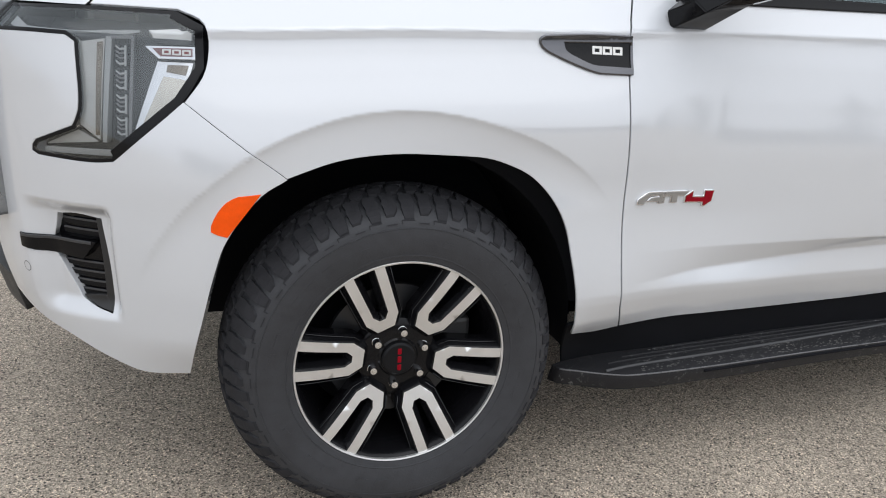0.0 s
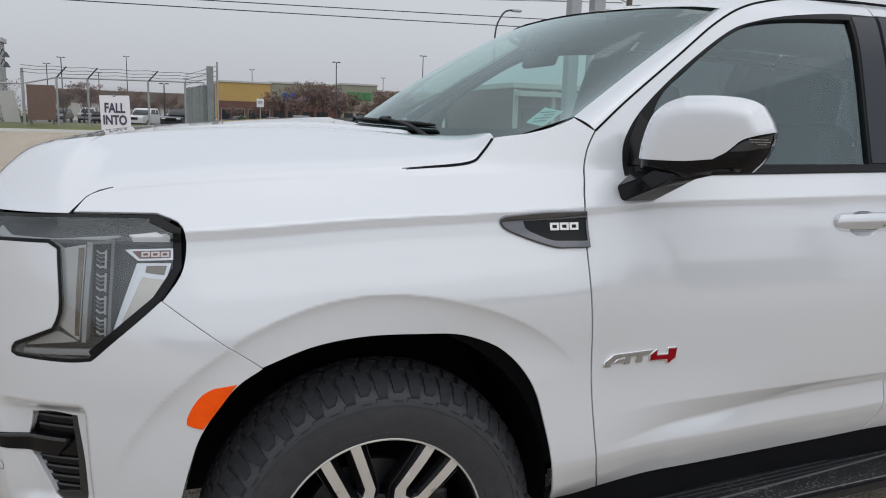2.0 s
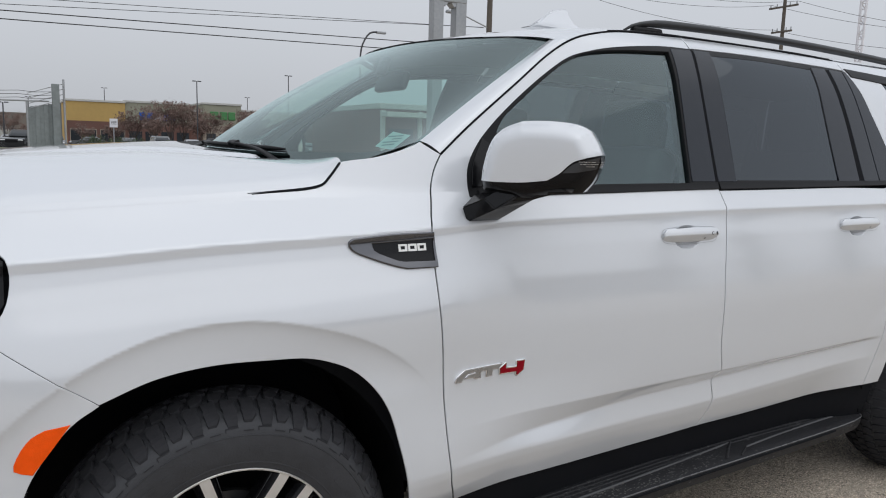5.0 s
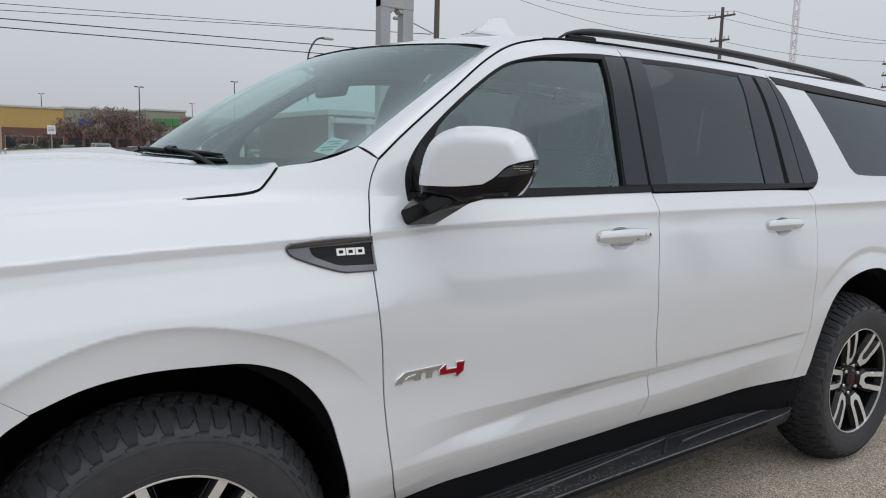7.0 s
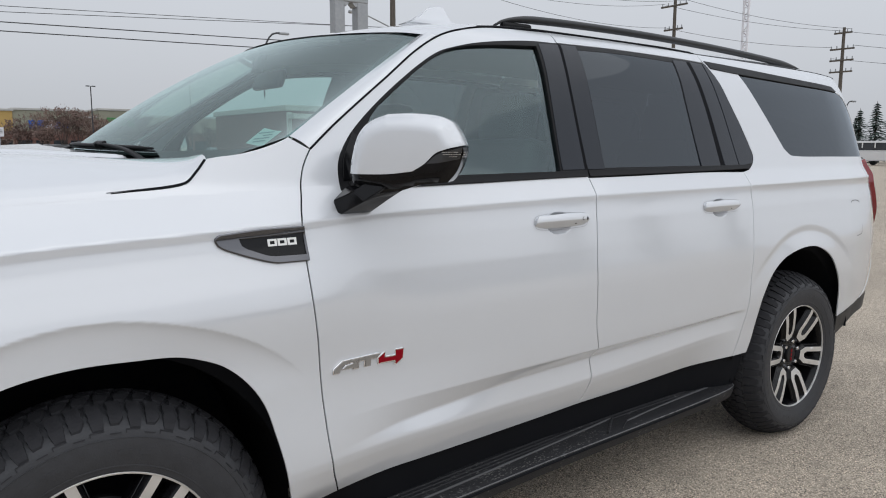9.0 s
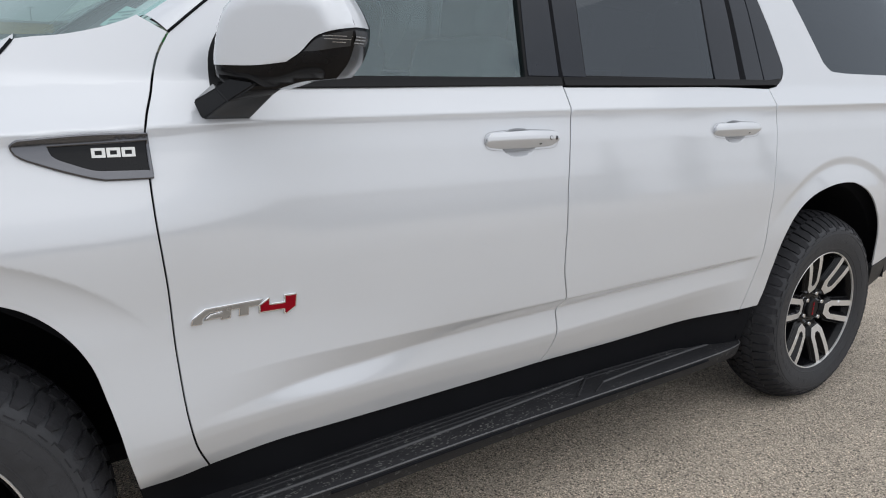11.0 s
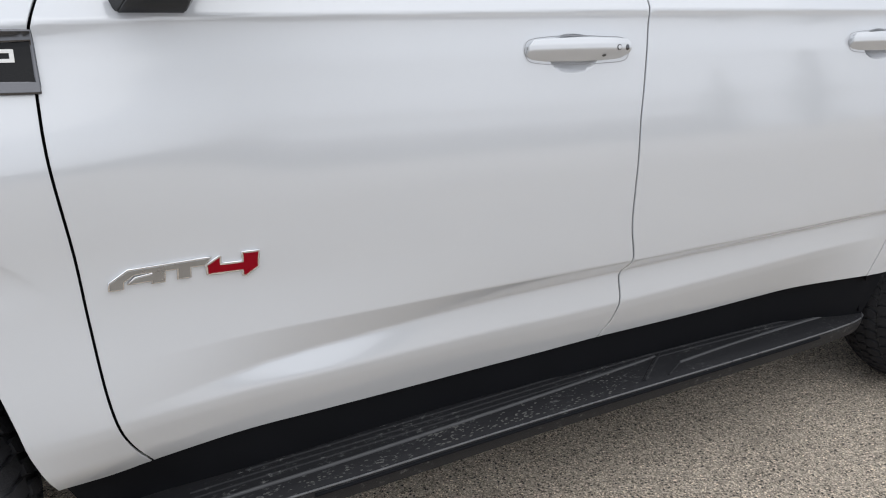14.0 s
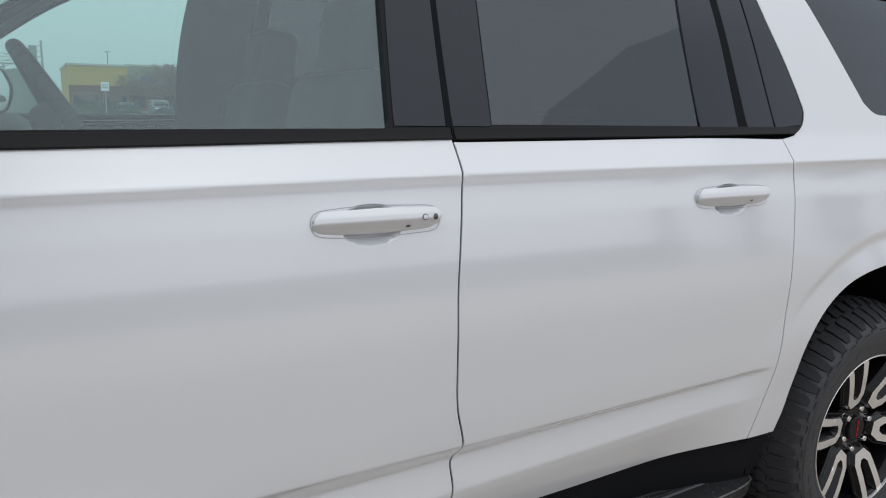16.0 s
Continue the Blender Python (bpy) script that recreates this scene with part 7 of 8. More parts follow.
for x in (-3.1, -0.9, 1.3, 3.3):
    simple("shop_window", M_SHOP_GLASS, shop, [("b", (1.5, 0.1, 2.0), (x, -0.17, 1.5))])
    simple("window_frame", M_BEIGE_WALL, shop, [("b", (1.7, 0.06, 0.15), (x, -0.2, 2.58)), ("b", (0.1, 0.06, 2.1), (x - 0.8, -0.2, 1.5)), ("b", (0.1, 0.06, 2.1), (x + 0.8, -0.2, 1.5))])
shop = building("olive_shop", "olive stucco shop with blue and white sign shapes", 16.05, 26.0, 130.4, 25, 7.2, M_OLIVE_WALL, M_BRICK_WALL)
for k, (x, w) in enumerate(((-3.6, 0.9), (-2.4, 0.9), (-1.1, 1.2), (0.1, 0.8), (1.1, 0.8))):
    simple("sign_shape", M_SIGN if k == 2 else M_BLUE, shop, [("b", (w, 0.25, 1.3), (x + 1.2, -0.13, 5.0), 0.1)])
for x in (-3.5, -1.0, 1.5, 4.0):
    simple("shop_window", M_SHOP_GLASS, shop, [("b", (2.0, 0.1, 2.2), (x, -0.17, 1.4))])
building("beige_shop", "plain beige shop front between taller neighbours", 26.05, 28.4, 131, 24, 6.2, M_BEIGE_WALL, M_BRICK_WALL)
shop = building("green_sign_shop", "olive shop with a green sign", 28.45, 35.0, 130.2, 25, 7.5, M_OLIVE_WALL, M_BEIGE_WALL)
for x, w in ((-1.4, 1.4), (0.2, 1.2), (1.6, 1.2)):
    simple("sign_shape", M_GREEN, shop, [("b", (w, 0.25, 1.4), (x, -0.13, 5.6), 0.1)])
for x in (-2.0, 0.2, 2.2):
    simple("shop_window", M_SHOP_GLASS, shop, [("b", (1.6, 0.1, 2.2), (x, -0.17, 1.4))])
long_shop = building("long_shop", "long beige retail building with dark windows", 35.1, 74.0, 132, 25, 6.6, M_BEIGE_WALL, M_BRICK_WALL)
for k in range(9):
    simple("shop_window", M_SHOP_GLASS, long_shop, [("b", (2.6, 0.1, 2.2), (-17 + k * 4.2, -0.17, 1.4))])
# a plain added block stands in for the hazy band of bushes
far_hall = building("far_hall", "low grey-brown block in place of the hazy bushes far behind the fence", -30, 4, 190, 30, 6.0, M_BROWN_WALL, None, M_BROWN_WALL)
for k in range(6):
    simple("block_panel", M_GREY_WALL, far_hall, [("b", (3.0, 0.1, 3.2), (-13 + k * 5.0, -0.05, 1.6))])
# a brick building behind the car, seen through its windows
brick_hall = building("brick_building", "brown brick building with white pilasters and a canopy", 19.4, 31.0, 40, 12, 3.75, M_BRICK_WALL)
for x in (-5.7, -3.1, -0.4, 2.3, 5.0):
    simple("pilaster", M_CONCRETE, brick_hall, [("b", (0.28, 0.2, 3.6), (x, -0.1, 1.8), 0.02)])
simple("canopy", M_CONCRETE, brick_hall, [("b", (11.7, 1.0, 0.30), (0, -0.5, 3.35), 0.03)])
for x in (-4.4, -1.75, 0.95, 3.65):
    simple("shop_window", M_SHOP_GLASS, brick_hall, [("b", (1.7, 0.08, 1.8), (x, -0.04, 1.6))])


# an unseen building added across the lot, to darken what paint and glass mirror
reflected_hall = building("dealership", "added brown building out of view, with a dark glass front", -40, 70, -76, 14, 5.6, M_BROWN_WALL)
for k in range(24):
    simple("glass_bay", M_SHOP_GLASS, reflected_hall, [("b", (3.7, 0.1, 3.6), (-48.0 + k * 4.15, 14.05, 2.0))])
    simple("mullion", M_GREY_WALL, reflected_hall, [("b", (0.25, 0.16, 3.8), (-45.9 + k * 4.15, 14.06, 2.0))])


# -- lamps, poles and wires --
def lamp_post(x, y, h, arm=0.45, r=0.09):
    p = thing("lamp_post", "slim dark lot lamp with a flat twin head", "street lamp", (x, y, GROUND), "lot lamps")
    simple("pole", M_DARK_STEEL, p, [("r", (0, 0, 0.6), (0, 0, h), r, r * 0.7)])
    simple("footing", M_CONCRETE, p, [("r", (0, 0, 0), (0, 0, 0.7), 0.3)])
    for sg in (-1, 1):
        simple("lamp_head", M_DARK_STEEL, p, [("b", (arm, 0.3, 0.12), (sg * arm * 0.75, 0, h), 0.03)])


for x, y, h in ((21.1, 100, 9.05), (16.0, 160, 11.0), (44.4, 160, 10.7), (-7.7, 150, 11.6), (-15.0, 120, 9.0), (-19.6, 140, 9.1), (36.9, 110, 11.5), (-12.5, 150, 8.5), (3.0, 170, 9.0), (-1.0, 95, 5.0)):
    lamp_post(x, y, h)


def curved_lamp(x, y, z, reach, h0=0.0, mat=M_DARK_STEEL):
    p = thing("curved_street_lamp", "street lamp with a curved arm and a drop head", "street lamp", (x, y, GROUND))
    pts = chain([(0, 0, 0), (0, 0, z * 0.55), (0.0, 0, z - 1.6), (0.15, 0, z - 0.9), (reach * 0.45, 0, z - 0.12), (reach * 0.8, 0, z)], 0.4)
    tube("pole", pts, 0.06, mat, p)
    simple("lamp_head", M_STEEL, p, [("b", (0.7, 0.3, 0.16), (reach * 0.8 + 0.3, 0, z - 0.02), 0.06)])


curved_lamp(20.2, 45, 9.05, 1.5)
curved_lamp(75.0, 32.6, 6.1, 1.8)
pylon = thing("sign_pylon", "grey steel twin-post sign pylon", "sign", (0, 18, GROUND))
simple("post", M_STEEL, pylon, [("b", (0.34, 0.34, 6.3), (10.72, 0, 3.15), 0.03)])
simple("post", M_STEEL, pylon, [("b", (0.38, 0.34, 6.3), (11.50, 0, 3.15), 0.03)])
simple("cross_beam", M_STEEL, pylon, [("b", (1.14, 0.36, 0.6), (11.12, 0, 6.08), 0.03)])
for x, sg in ((10.89, 1), (11.31, -1)):
    simple("gusset", M_STEEL, pylon, [("b", (0.16, 0.30, 0.16), (x + sg * 0.04, 0, 5.76, 0, 45, 0))])


def utility_pole(x, y, h, arms, lean=0.0):
    p = thing("utility_pole", "weathered wooden utility pole with crossarms", "pole", (x, y, GROUND))
    simple("pole", M_WOOD_POLE, p, [("r", (0, 0, 0), (lean, 0, h), 0.19, 0.12)])
    for z, half in arms:
        simple("crossarm", M_WOOD_POLE, p, [("b", (0.12, half * 2, 0.13), (lean * z / h - 0.12, 0, z), 0.01)])
        for k in (-0.9, -0.45, 0.45, 0.9):
            simple("insulator", M_STEEL, p, [("r", (lean * z / h - 0.12, k * half, z + 0.06), (lean * z / h - 0.12, k * half, z + 0.28), 0.05, 0.035)])
    return p


street = utility_pole(20.57, 30, 11.5, [(10.8, 1.1)])
simple("lamp_arm", M_STEEL, street, [("r", (-0.1, 0, 7.45), (-1.9, 0, 8.02), 0.035)])
simple("lamp_head", M_STEEL, street, [("b", (0.62, 0.26, 0.16), (-2.2, 0, 7.98), 0.06)])
utility_pole(50, 34.6, 13.2, [(12.5, 1.2), (10.7, 0.85)], -0.0)
utility_pole(62, 27.15, 11.1, [(10.66, 0.7), (9.40, 0.95), (8.51, 0.93), (7.6, 0.90)], 0.0)
mast = thing("radio_mast", "tall white steel lattice radio mast", "mast", (60, 34.5, GROUND))
for a in range(3):
    dx, dy = 0.26 * math.cos(a * 2.094), 0.26 * math.sin(a * 2.094)
    simple("leg", M_SIGN, mast, [("r", (dx, dy, 0), (dx, dy, 19), 0.10)])
for k in range(46):
    z = 0.3 + k * 0.4
    a = k % 3
    p0 = (0.26 * math.cos(a * 2.094), 0.26 * math.sin(a * 2.094), z)
    p1 = (0.26 * math.cos((a + 1) * 2.094), 0.26 * math.sin((a + 1) * 2.094), z + 0.4)
    simple("brace", M_SIGN, mast, [("r", p0, p1, 0.055), ("r", p0, (p1[0], p1[1], z), 0.05)])


def cable(a, b, sag, r=0.025):
    a, b = np.array(a, float), np.array(b, float)
    pts = [a + (b - a) * t - np.array((0, 0, 4 * sag * t * (1 - t))) for t in np.linspace(0, 1, 30)]
    tagged(tube("overhead_cable", pts, r, M_WIRE, None, seg=5), "thin black overhead cable", "cable", "overhead cables")


for (x0, z0), (x1, z1), r in (((3.49, 8.99), (24.99, 9.96), 0.018), ((-0.58, 8.42), (26.83, 10.03), 0.018), ((-0.59, 8.10), (23.33, 8.65), 0.03), ((-0.61, 7.66), (21.61, 8.04), 0.03)):
    k = (z1 - z0) / (x1 - x0)
    cable((-45, 45, z0 + k * (-45 - x0)), (30, 45, z1 + k * (30 - x1)), 0.12, r)
for z, y0, y1 in ((12.75, 1.1, 0.6), (12.75, -1.1, -0.6), (10.9, 0.8, 0.9)):
    cable((50, 34.6 + y0, z), (62, 27.15 + y1, 10.9 if z > 12 else 9.6), 0.35, 0.015)
    cable((20.57, 30 + y0, 11.0), (50, 34.6 + y0, z), 0.9, 0.013)
for z, y0 in ((10.9, 0.6), (9.6, -0.85), (8.7, 0.85)):
    cable((62, 27.15 + y0, z), (95, 4.0 + y0, z - 0.4), 0.8, 0.016)


# -- plants --
def leafy_tree(name, label, seed, h, spread, leaf_mat, n_leaf, bark=M_BARK, size=0.16):
    rng = random.Random(seed)
    t = thing(name, label, "tree")
    bm = bmesh.new()
    tips = []
    fork = h * rng.uniform(0.16, 0.24)
    rod(bm, (0, 0, 0), (0.05, 0.02, fork), 0.05 * h * 0.35, 0.03 * h * 0.35, seg=8)
    for k in range(9):
        a, up = rng.uniform(0, 6.28), rng.uniform(0.5, 1.0)
        end = Vector((math.cos(a) * spread * rng.uniform(0.5, 0.95), math.sin(a) * spread * rng.uniform(0.5, 0.95), fork + (h - fork) * up))
        mid = Vector((end.x * 0.45, end.y * 0.45, fork + (end.z - fork) * 0.55))
        rod(bm, (0.05, 0.02, fork * 0.95), mid, 0.022 * h * 0.35, 0.014 * h * 0.35, seg=6)
        rod(bm, mid, end, 0.014 * h * 0.35, 0.004 * h * 0.35, seg=5)
        tips += [(mid, 0.5), (end, 0.55)]
        for _ in range(5):
            base = mid.lerp(end, rng.uniform(0.1, 0.9))
            e2 = base + Vector((rng.gauss(0, 1), rng.gauss(0, 1), rng.uniform(0.1, 1.1))) * spread * 0.26
            rod(bm, base, e2, 0.006 * h * 0.35, 0.002 * h * 0.35, seg=4)
            tips.append((e2, 0.35))
    part("trunk", bm, bark, t)
    v, f = [], []
    for _ in range(n_leaf):
        c, r = rng.choice(tips)
        p = c + Vector((rng.gauss(0, 1), rng.gauss(0, 1), rng.gauss(0, 0.8))) * r * spread * 0.30
        if p.z < fork * 0.6:
            continue
        s = size * rng.uniform(0.5, 1.2)
        q = Euler((rng.uniform(0, 6), rng.uniform(0, 6), rng.uniform(0, 6))).to_matrix()
        n = len(v)
        v += [p + q @ Vector(w) * s for w in ((-0.5, 0, 0), (0, -0.28, 0.05), (0.6, 0, 0), (0, 0.28, 0.05))]
        f.append((n, n + 1, n + 2, n + 3))
    tagged(mesh_part("crown", v, f, leaf_mat, t, smooth=False), kind="stuff")
    return t


rng_place = random.Random(8)
tree_a = leafy_tree("autumn_tree", "bare-twigged autumn tree with rusty leaves", 3, 6.6, 2.6, M_RUST_LEAF, 2500, size=0.27)
tree_b = leafy_tree("autumn_tree", "bare-twigged autumn tree with rusty leaves", 9, 5.6, 2.3, M_RUST_LEAF, 2000, size=0.27)
tree_a.matrix_basis, tree_b.matrix_basis = pose(19.4, 110, GROUND), pose(14.8, 112, GROUND)
for tr in (tree_a, tree_b):
    tagged(tr, group="autumn trees")
for k, (x, y, s) in enumerate(((16.9, 108, 0.86), (21.6, 112, 0.95), (23.3, 109, 0.9), (25.6, 113, 0.8), (28.4, 110, 0.82), (31.5, 112, 0.9), (12.6, 116, 0.62), (35.6, 110, 0.85), (40.5, 112, 0.9), (46.0, 110, 0.95), (9.0, 118, 0.55), (-9.8, 95, 0.7), (-6.6, 98, 0.75), (-12.2, 97, 0.6), (-3.0, 104, 0.62), (-0.6, 103, 0.6), (1.8, 101, 0.55), (-5.0, 101, 0.62), (-8.2, 104, 0.7), (52.0, 112, 0.9))):
    c = copy_thing(tree_a if k % 2 else tree_b, pose(x, y, GROUND, 0, 0, rng_place.uniform(0, 360)) @ Matrix.Diagonal((s, s, s, 1)))
near_a = leafy_tree("bare_shrub_tree", "small bare shrub tree with a few leaves by the fence", 21, 2.9, 1.2, M_BARK, 420, size=0.09)
near_a.matrix_basis = pose(-8.6, 43.5, GROUND)
copy_thing(near_a, pose(-10.6, 44.5, GROUND, 0, 0, 80))
copy_thing(near_a, pose(-12.4, 44.0, GROUND, 0, 0, 190))


def shrub(name, label, seed, w, h, mat, n):
    rng = random.Random(seed)
    t = thing(name, label, "shrub")
    bm = bmesh.new()
    for k in range(8):
        a = k * 0.8
        rod(bm, (0.1 * math.cos(a), 0.1 * math.sin(a), 0), (w * 0.4 * math.cos(a), w * 0.4 * math.sin(a), h * 0.8), 0.03, 0.01, seg=5)
    part("stems", bm, M_BARK, t)
    v, f = [], []
    for _ in range(n):
        a, r, z = rng.uniform(0, 6.28), rng.random() ** 0.5, rng.random()
        rr = w * 0.55 * r * (1 - 0.5 * z * z) * (1 + 0.25 * math.sin(3 * a + seed))
        p = Vector((rr * math.cos(a), rr * math.sin(a), h * z * (0.85 + 0.15 * math.sin(5 * a))))
        q = Euler((rng.uniform(0, 6), rng.uniform(0, 6), rng.uniform(0, 6))).to_matrix()
        k = len(v)
        v += [p + q @ Vector(wv) * 0.14 * rng.uniform(0.6, 1.3) for wv in ((-0.5, 0, 0), (0, -0.3, 0), (0.6, 0, 0), (0, 0.3, 0))]
        f.append((k, k + 1, k + 2, k + 3))
    tagged(mesh_part("foliage", v, f, mat, t, smooth=False), kind="stuff")
    return t


sh = shrub("green_shrub", "dull green rounded shrub", 5, 2.2, 1.5, M_SHRUB, 900)
sh.matrix_basis = pose(-8.4, 45.0, GROUND)
for x, y, s in ((-10.2, 45.5, 0.9), (-12.4, 45.2, 1.1), (5.6, 66, 1.1), (7.2, 66, 1.0), (8.9, 66.5, 1.0), (12.4, 70, 0.9), (-6.4, 46, 0.5)):
    copy_thing(sh, pose(x, y, GROUND, 0, 0, x * 40) @ Matrix.Diagonal((s, s, s, 1)))


def conifer(seed, h):
    rng = random.Random(seed)
    t = thing("spruce_tree", "dark green spruce with drooping branches", "tree", group="spruces")
    bm = bmesh.new()
    rod(bm, (0, 0, 0), (0, 0, h), 0.14, 0.02, seg=7)
    part("trunk", bm, M_BARK, t)
    v, f = [], []
    for k in range(24):
        z = h * (0.10 + 0.88 * k / 24)
        r = 0.36 * (h - z) * rng.uniform(0.6, 1.2) + 0.08
        for j in range(7):
            a = j * 0.698 + k * 0.9 + rng.uniform(-0.2, 0.2)
            for m in range(5):
                u = (m + 0.6) / 5
                c = Vector((math.cos(a) * r * u, math.sin(a) * r * u, z - 0.25 * r * u + rng.uniform(-0.05, 0.05)))
                w, l = 0.13 + 0.10 * (1 - u), 0.26
                d, sd = Vector((math.cos(a), math.sin(a), -0.3)), Vector((-math.sin(a), math.cos(a), rng.uniform(-0.4, 0.4)))
                n = len(v)
                v += [c - d * l * 0.5 - sd * w, c - d * l * 0.5 + sd * w, c + d * l]
                f.append((n, n + 1, n + 2))
    tagged(mesh_part("crown", v, f, M_NEEDLE, t, smooth=False), kind="stuff")
    return t


sp = conifer(2, 6.2)
sp.matrix_basis = pose(80, 31.7, GROUND)
for x, y, s in ((80.5, 33.5, 0.9), (79, 29.8, 0.95), (83, 28.4, 1.05), (86, 26.5, 0.9), (84, 35.4, 0.8), (88, 24.0, 1.1)):
    copy_thing(sp, pose(x, y, GROUND, 0, 0, x * 31) @ Matrix.Diagonal((s, s, s, 1)))
# three more spruces added out of view, on the near side of the car
for x, y, s in ((34, -30, 1.3), (38, -27, 1.5), (43, -24, 1.2)):
    copy_thing(sp, pose(x, y, GROUND, 0, 0, x * 31) @ Matrix.Diagonal((s, s, s, 1)))

# -- verge and kerb by the fence --
def bank(name, stations, x0, x1, mat):
    """A strip of ground that runs along x and rises by stations of (y, height); its right end runs out flat."""
    xs = np.linspace(x0, x1, 25)
    v = [(x, y, GROUND + h * (1 - float(ease(x1 - 3.0, x1, x)))) for y, h in stations for x in xs]
    n = len(xs)
    return mesh_part(name, v, [(j * n + i, j * n + i + 1, (j + 1) * n + i + 1, (j + 1) * n + i) for j in range(len(stations) - 1) for i in range(n - 1)], mat)


# the lot rises gently towards the fence
tagged(bank("lot_rise", [(15.0, 0.004)] + [(y, 0.006 + 0.455 * float(ease(12.0, 40.0, y)) / float(ease(12.0, 40.0, 37.3))) for y in np.linspace(16, 37.3, 12)], -60, 3.2, M_ASPHALT), "worn asphalt rising gently to the fence", "ground", kind="structure")
tagged(bank("grass_verge", [(37.45, 0.50), (37.6, 0.56), (39.5, 0.68), (42.0, 0.82), (45.0, 0.80), (47.5, 0.02)], -60, 3.2, M_GRASS), "strip of dull grass along the fence", "grass", kind="structure")
tagged(bank("kerb", [(37.28, 0.30), (37.28, 0.585), (37.31, 0.60), (37.44, 0.60), (37.47, 0.585), (37.47, 0.40)], -60, 3.2, M_CONCRETE), "pale concrete kerb", "kerb", kind="structure")
bm = bmesh.new()
box(bm, (150, 86, 0.02), pose(18, 85.2, GROUND), 0.0)
tagged(part("road", bm, M_ROAD), "grey asphalt of the far shop lot", "road", kind="structure")


# -- parked vehicles --
def parked(kind, paint, words, x, y, turn):
    """A plain vehicle; its nose points along its own -x."""
    shapes = {  # side outline of body and cabin, and wheel places
        "car": ([(-2.25, 0.35), (-2.28, 0.62), (-2.1, 0.78), (-1.0, 0.92), (2.1, 0.98), (2.28, 0.85), (2.25, 0.35)], [(-0.95, 0.92), (-0.25, 1.42), (1.05, 1.45), (1.85, 0.98)], 1.75, (-1.35, 1.35), 0.32),
        "suv": ([(-2.3, 0.4), (-2.34, 0.85), (-2.1, 1.0), (-1.05, 1.10), (2.25, 1.12), (2.34, 0.95), (2.3, 0.4)], [(-1.0, 1.1), (-0.4, 1.72), (1.95, 1.74), (2.22, 1.12)], 1.88, (-1.42, 1.42), 0.37),
        "pickup": ([(-2.85, 0.5), (-2.9, 1.05), (-2.7, 1.18), (-1.35, 1.24), (2.85, 1.22), (2.88, 0.6), (2.85, 0.5)], [(-1.25, 1.22), (-0.65, 1.90), (0.95, 1.92), (1.15, 1.22)], 1.95, (-1.85, 1.75), 0.41),
        "van": ([(-2.5, 0.4), (-2.55, 0.85), (-2.3, 1.05), (-1.7, 1.20), (2.5, 1.22), (2.55, 0.9), (2.5, 0.4)], [(-1.75, 1.18), (-1.2, 2.02), (-0.9, 2.12), (2.42, 2.12), (2.5, 1.2)], 1.95, (-1.55, 1.5), 0.36),
    }
    body, cabin, width, wheels, wr = shapes[kind]
    t = thing("parked_" + kind, words, "van" if kind == "van" else "car", group="parked vehicles")
    t.matrix_basis = pose(x, y, GROUND, 0, 0, turn)

    def prism(name, prof, w, mat, inset_top=0.0, z_top=None):
        bm = bmesh.new()
        zt = max(p[1] for p in prof)
        z0 = min(p[1] for p in prof)
        rows = []
        for sg in (-1, 1):
            rows.append([bm.verts.new((px, sg * (w / 2 - inset_top * (pz - z0) / (zt - z0)), pz)) for px, pz in prof])
        n = len(prof)
        for i in range(n):
            bm.faces.new((rows[0][i], rows[0][(i + 1) % n], rows[1][(i + 1) % n], rows[1][i]))
        bm.faces.new(rows[0][::-1])
        bm.faces.new(rows[1])
        bmesh.ops.recalc_face_normals(bm, faces=bm.faces)
        bmesh.ops.bevel(bm, geom=bm.edges[:], offset=0.06, segments=2, affect="EDGES")
        return part(name, bm, mat, t, smooth=45)
    prism("body", body, width, paint)
    prism("cabin", cabin, width - 0.12, paint, 0.14)
    zc = [p[1] for p in cabin]
    z0, z1 = min(zc) + 0.08, max(zc) - 0.10
    # glass bands a little proud of the cabin
    xs0, xs1 = cabin[0][0], cabin[-1][0]
    mid = [(px * 0.97 + 0.03 * (xs0 + xs1) / 2, min(max(pz, z0), z1)) for px, pz in cabin]
    prism("side_glass", [(a * 0.90 + 0.10 * (xs0 + xs1) / 2, b) for a, b in mid], width - 0.09, M_CAR_GLASS, 0.135)
    prism("windscreen", [(cabin[0][0] + 0.0, z0), (cabin[0][0] - 0.03, z0 + 0.05), (cabin[1][0] - 0.04, z1), (cabin[1][0] + 0.3, z1)], width - 0.36, M_CAR_GLASS, 0.12)
    for wx in wheels:
        for sg in (-1, 1):
            bm = bmesh.new()
            m = Matrix.Translation((wx, sg * (width / 2 - 0.10), wr)) @ (OUT_LEFT if sg < 0 else OUT_RIGHT)
            lathe(bm, [(0.0001, 0.09), (wr * 0.6, 0.10), (wr * 0.66, 0.115), (wr * 0.95, 0.11), (wr, 0.08), (wr, -0.1), (0.0001, -0.1)], 24, m)
            wheel = part("wheel", bm, M_RUBBER, t, smooth=40)
            bm = bmesh.new()
            lathe(bm, [(0.0001, 0.118), (wr * 0.3, 0.112), (wr * 0.6, 0.118)], 18, m)
            part("wheel_disc", bm, M_SILVER, wheel, smooth=40)
    # pillars divide the side glass
    for px in {"car": (0.35,), "suv": (0.15, 1.25), "pickup": (0.15,), "van": (-0.75, 0.35, 1.5)}[kind]:
        for sg in (-1, 1):
            simple("pillar", paint, t, [("b", (0.11, 0.03, z1 - z0 + 0.02), (px, sg * (width / 2 - 0.105), (z0 + z1) / 2), 0.01)])
    nose = body[1][0]
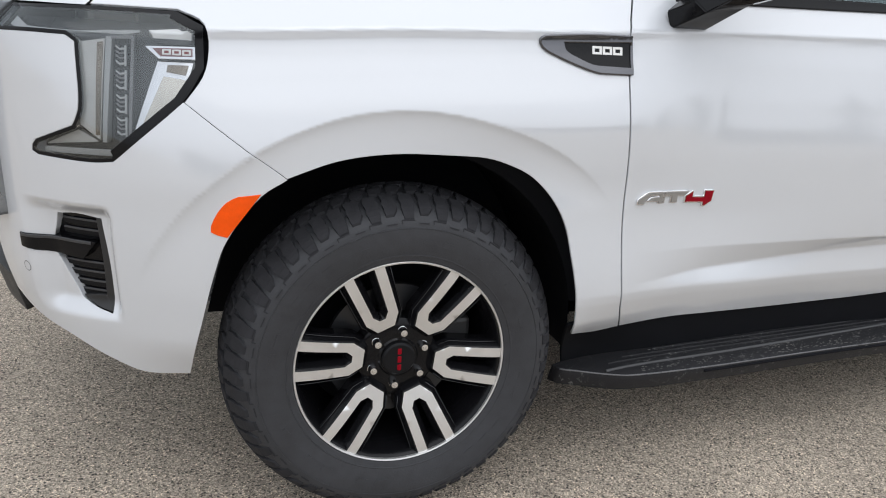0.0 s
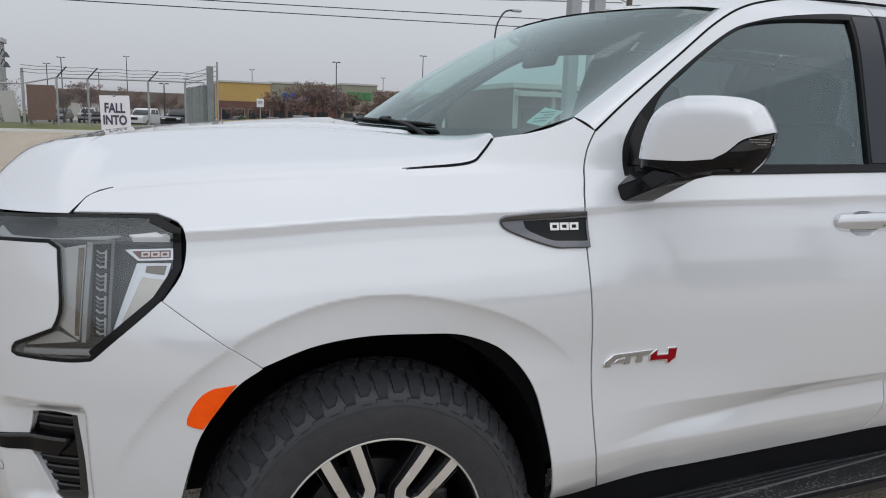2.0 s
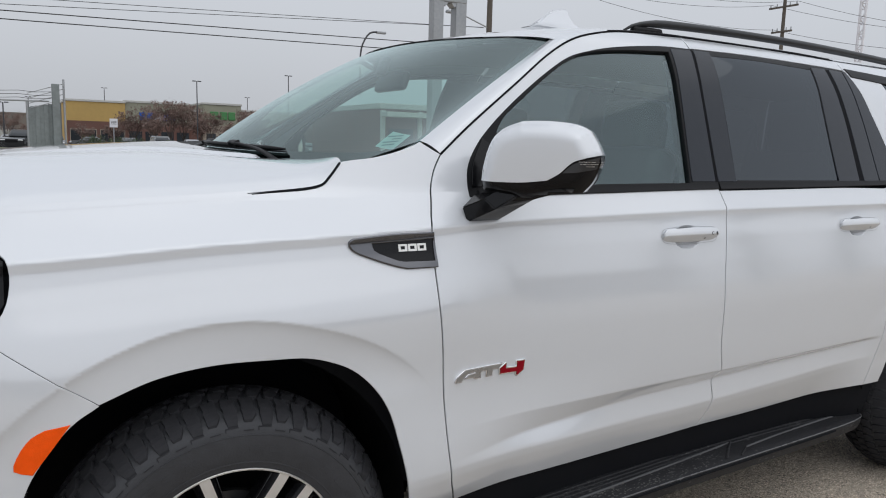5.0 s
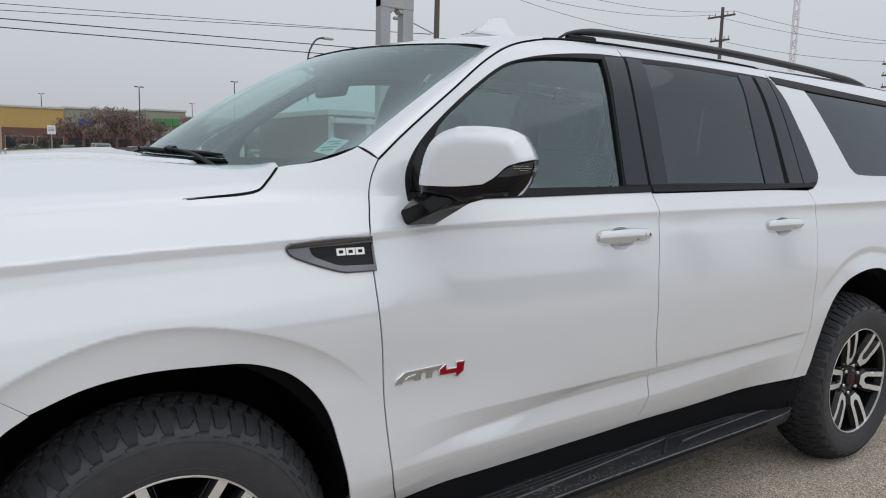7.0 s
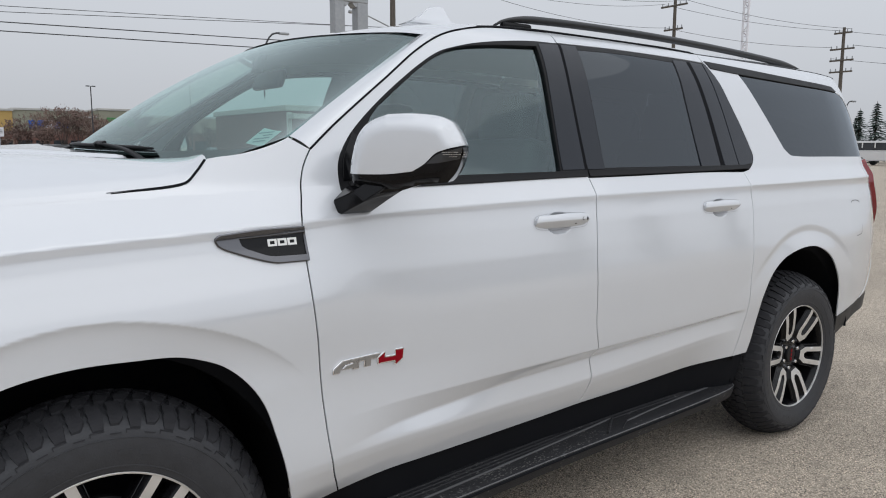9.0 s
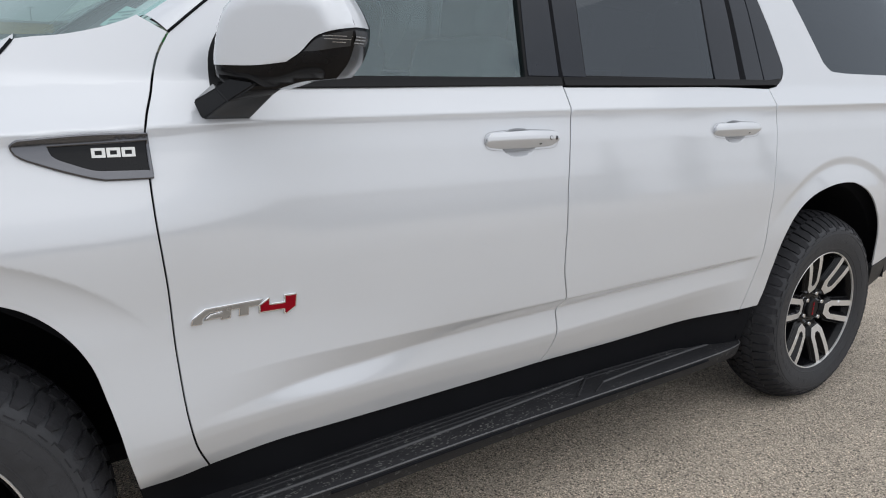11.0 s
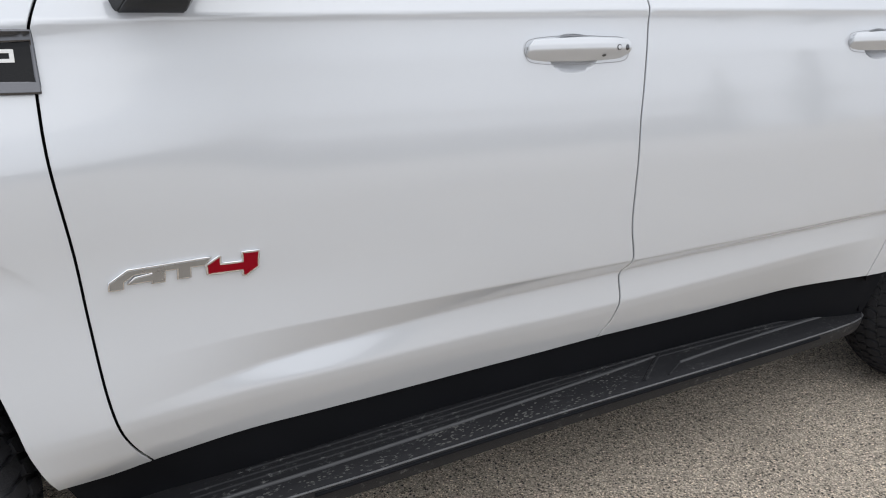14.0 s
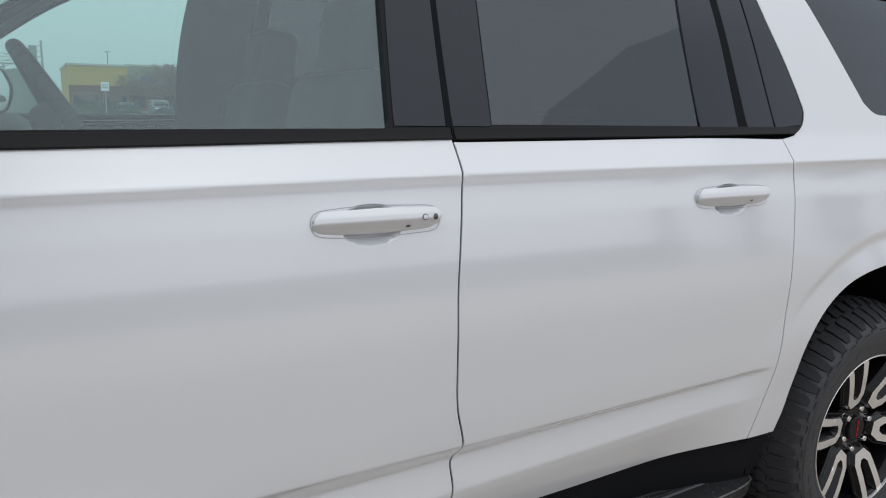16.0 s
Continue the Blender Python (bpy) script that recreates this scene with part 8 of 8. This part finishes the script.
    for sg in (-1, 1):
        simple("headlight", M_LETTER, t, [("b", (0.10, 0.36, 0.14), (nose + 0.06, sg * (width / 2 - 0.30), body[1][1] - 0.05), 0.03)])
        simple("tail_light", M_REDLAMP, t, [("b", (0.08, 0.22, 0.26), (body[-2][0] - 0.03, sg * (width / 2 - 0.22), body[-2][1] - 0.1), 0.02)])
    simple("grille", M_TRIM, t, [("b", (0.08, width * 0.5, 0.22), (nose + 0.03, 0, body[1][1] - 0.12), 0.02)])
    simple("bumper", M_TRIM, t, [("b", (0.14, width * 0.92, 0.18), (nose + 0.04, 0, 0.45), 0.04)])
    return t


parked("pickup", M_WHITE_FAR, "white crew-cab pickup parked nose out", -2.6, 75, 68)
parked("pickup", M_BLACK_PAINT, "black pickup parked behind the fence", 0.6, 72, 70)
parked("suv", M_GREY_PAINT, "dark grey SUV parked behind the fence", 2.9, 76, 95)
parked("suv", M_SILVER, "silver SUV parked behind the fence", -5.4, 88, 80)
parked("car", M_BLACK_PAINT, "black saloon parked in the far lot", -8.0, 92, 85)
for k, (kind, paint, col) in enumerate((("suv", M_GREY_PAINT, "grey"), ("pickup", M_SILVER, "silver"), ("car", M_WHITE_FAR, "white"), ("suv", M_BLACK_PAINT, "black"), ("car", M_SILVER, "silver"), ("pickup", M_WHITE_FAR, "white"))):
    parked(kind, paint, col + " vehicle in the row behind the fence", -13.0 + k * 3.1, 100 + (k % 2) * 1.2, 82 + 5 * (k % 3))
parked("car", M_GREY_PAINT, "dark grey car parked by the ochre shop", 8.8, 112, 5)
for k, (kind, paint, col) in enumerate((("car", M_BLACK_PAINT, "black"), ("suv", M_GREY_PAINT, "dark grey"), ("car", M_SILVER, "silver"), ("pickup", M_BLACK_PAINT, "black"), ("car", M_WHITE_FAR, "white"), ("suv", M_BLACK_PAINT, "black"), ("car", M_GREY_PAINT, "grey"), ("suv", M_WHITE_FAR, "white"), ("car", M_SILVER, "silver"), ("suv", M_GREY_PAINT, "dark grey"))):
    parked(kind, paint, col + " vehicle parked in the row before the shops", 10.5 + k * 3.4, 84 + (k % 3) * 0.5, 86 + 4 * (k % 2))
parked("van", M_WHITE_FAR, "white van parked at the lot's edge", 69.0, 26.2, 80)
parked("van", M_GREY_PAINT, "grey van parked beside a white one", 70.0, 23.4, 82)
parked("van", M_WHITE_FAR, "white van in the row at the lot's edge", 72.0, 20.6, 84)
parked("suv", M_BLACK_PAINT, "black SUV in the row at the lot's edge", 73.0, 17.6, 84)

# ---- ground ----
gm = bpy.data.meshes.new("ground")
gm.from_pydata([(-1500, -1500, GROUND), (1500, -1500, GROUND), (1500, 1500, GROUND), (-1500, 1500, GROUND)], [], [(0, 1, 2, 3)])
gm.materials.append(M_ASPHALT)
tagged(new("ground", gm), "worn brown-grey asphalt lot with exposed stones", "ground", kind="structure")
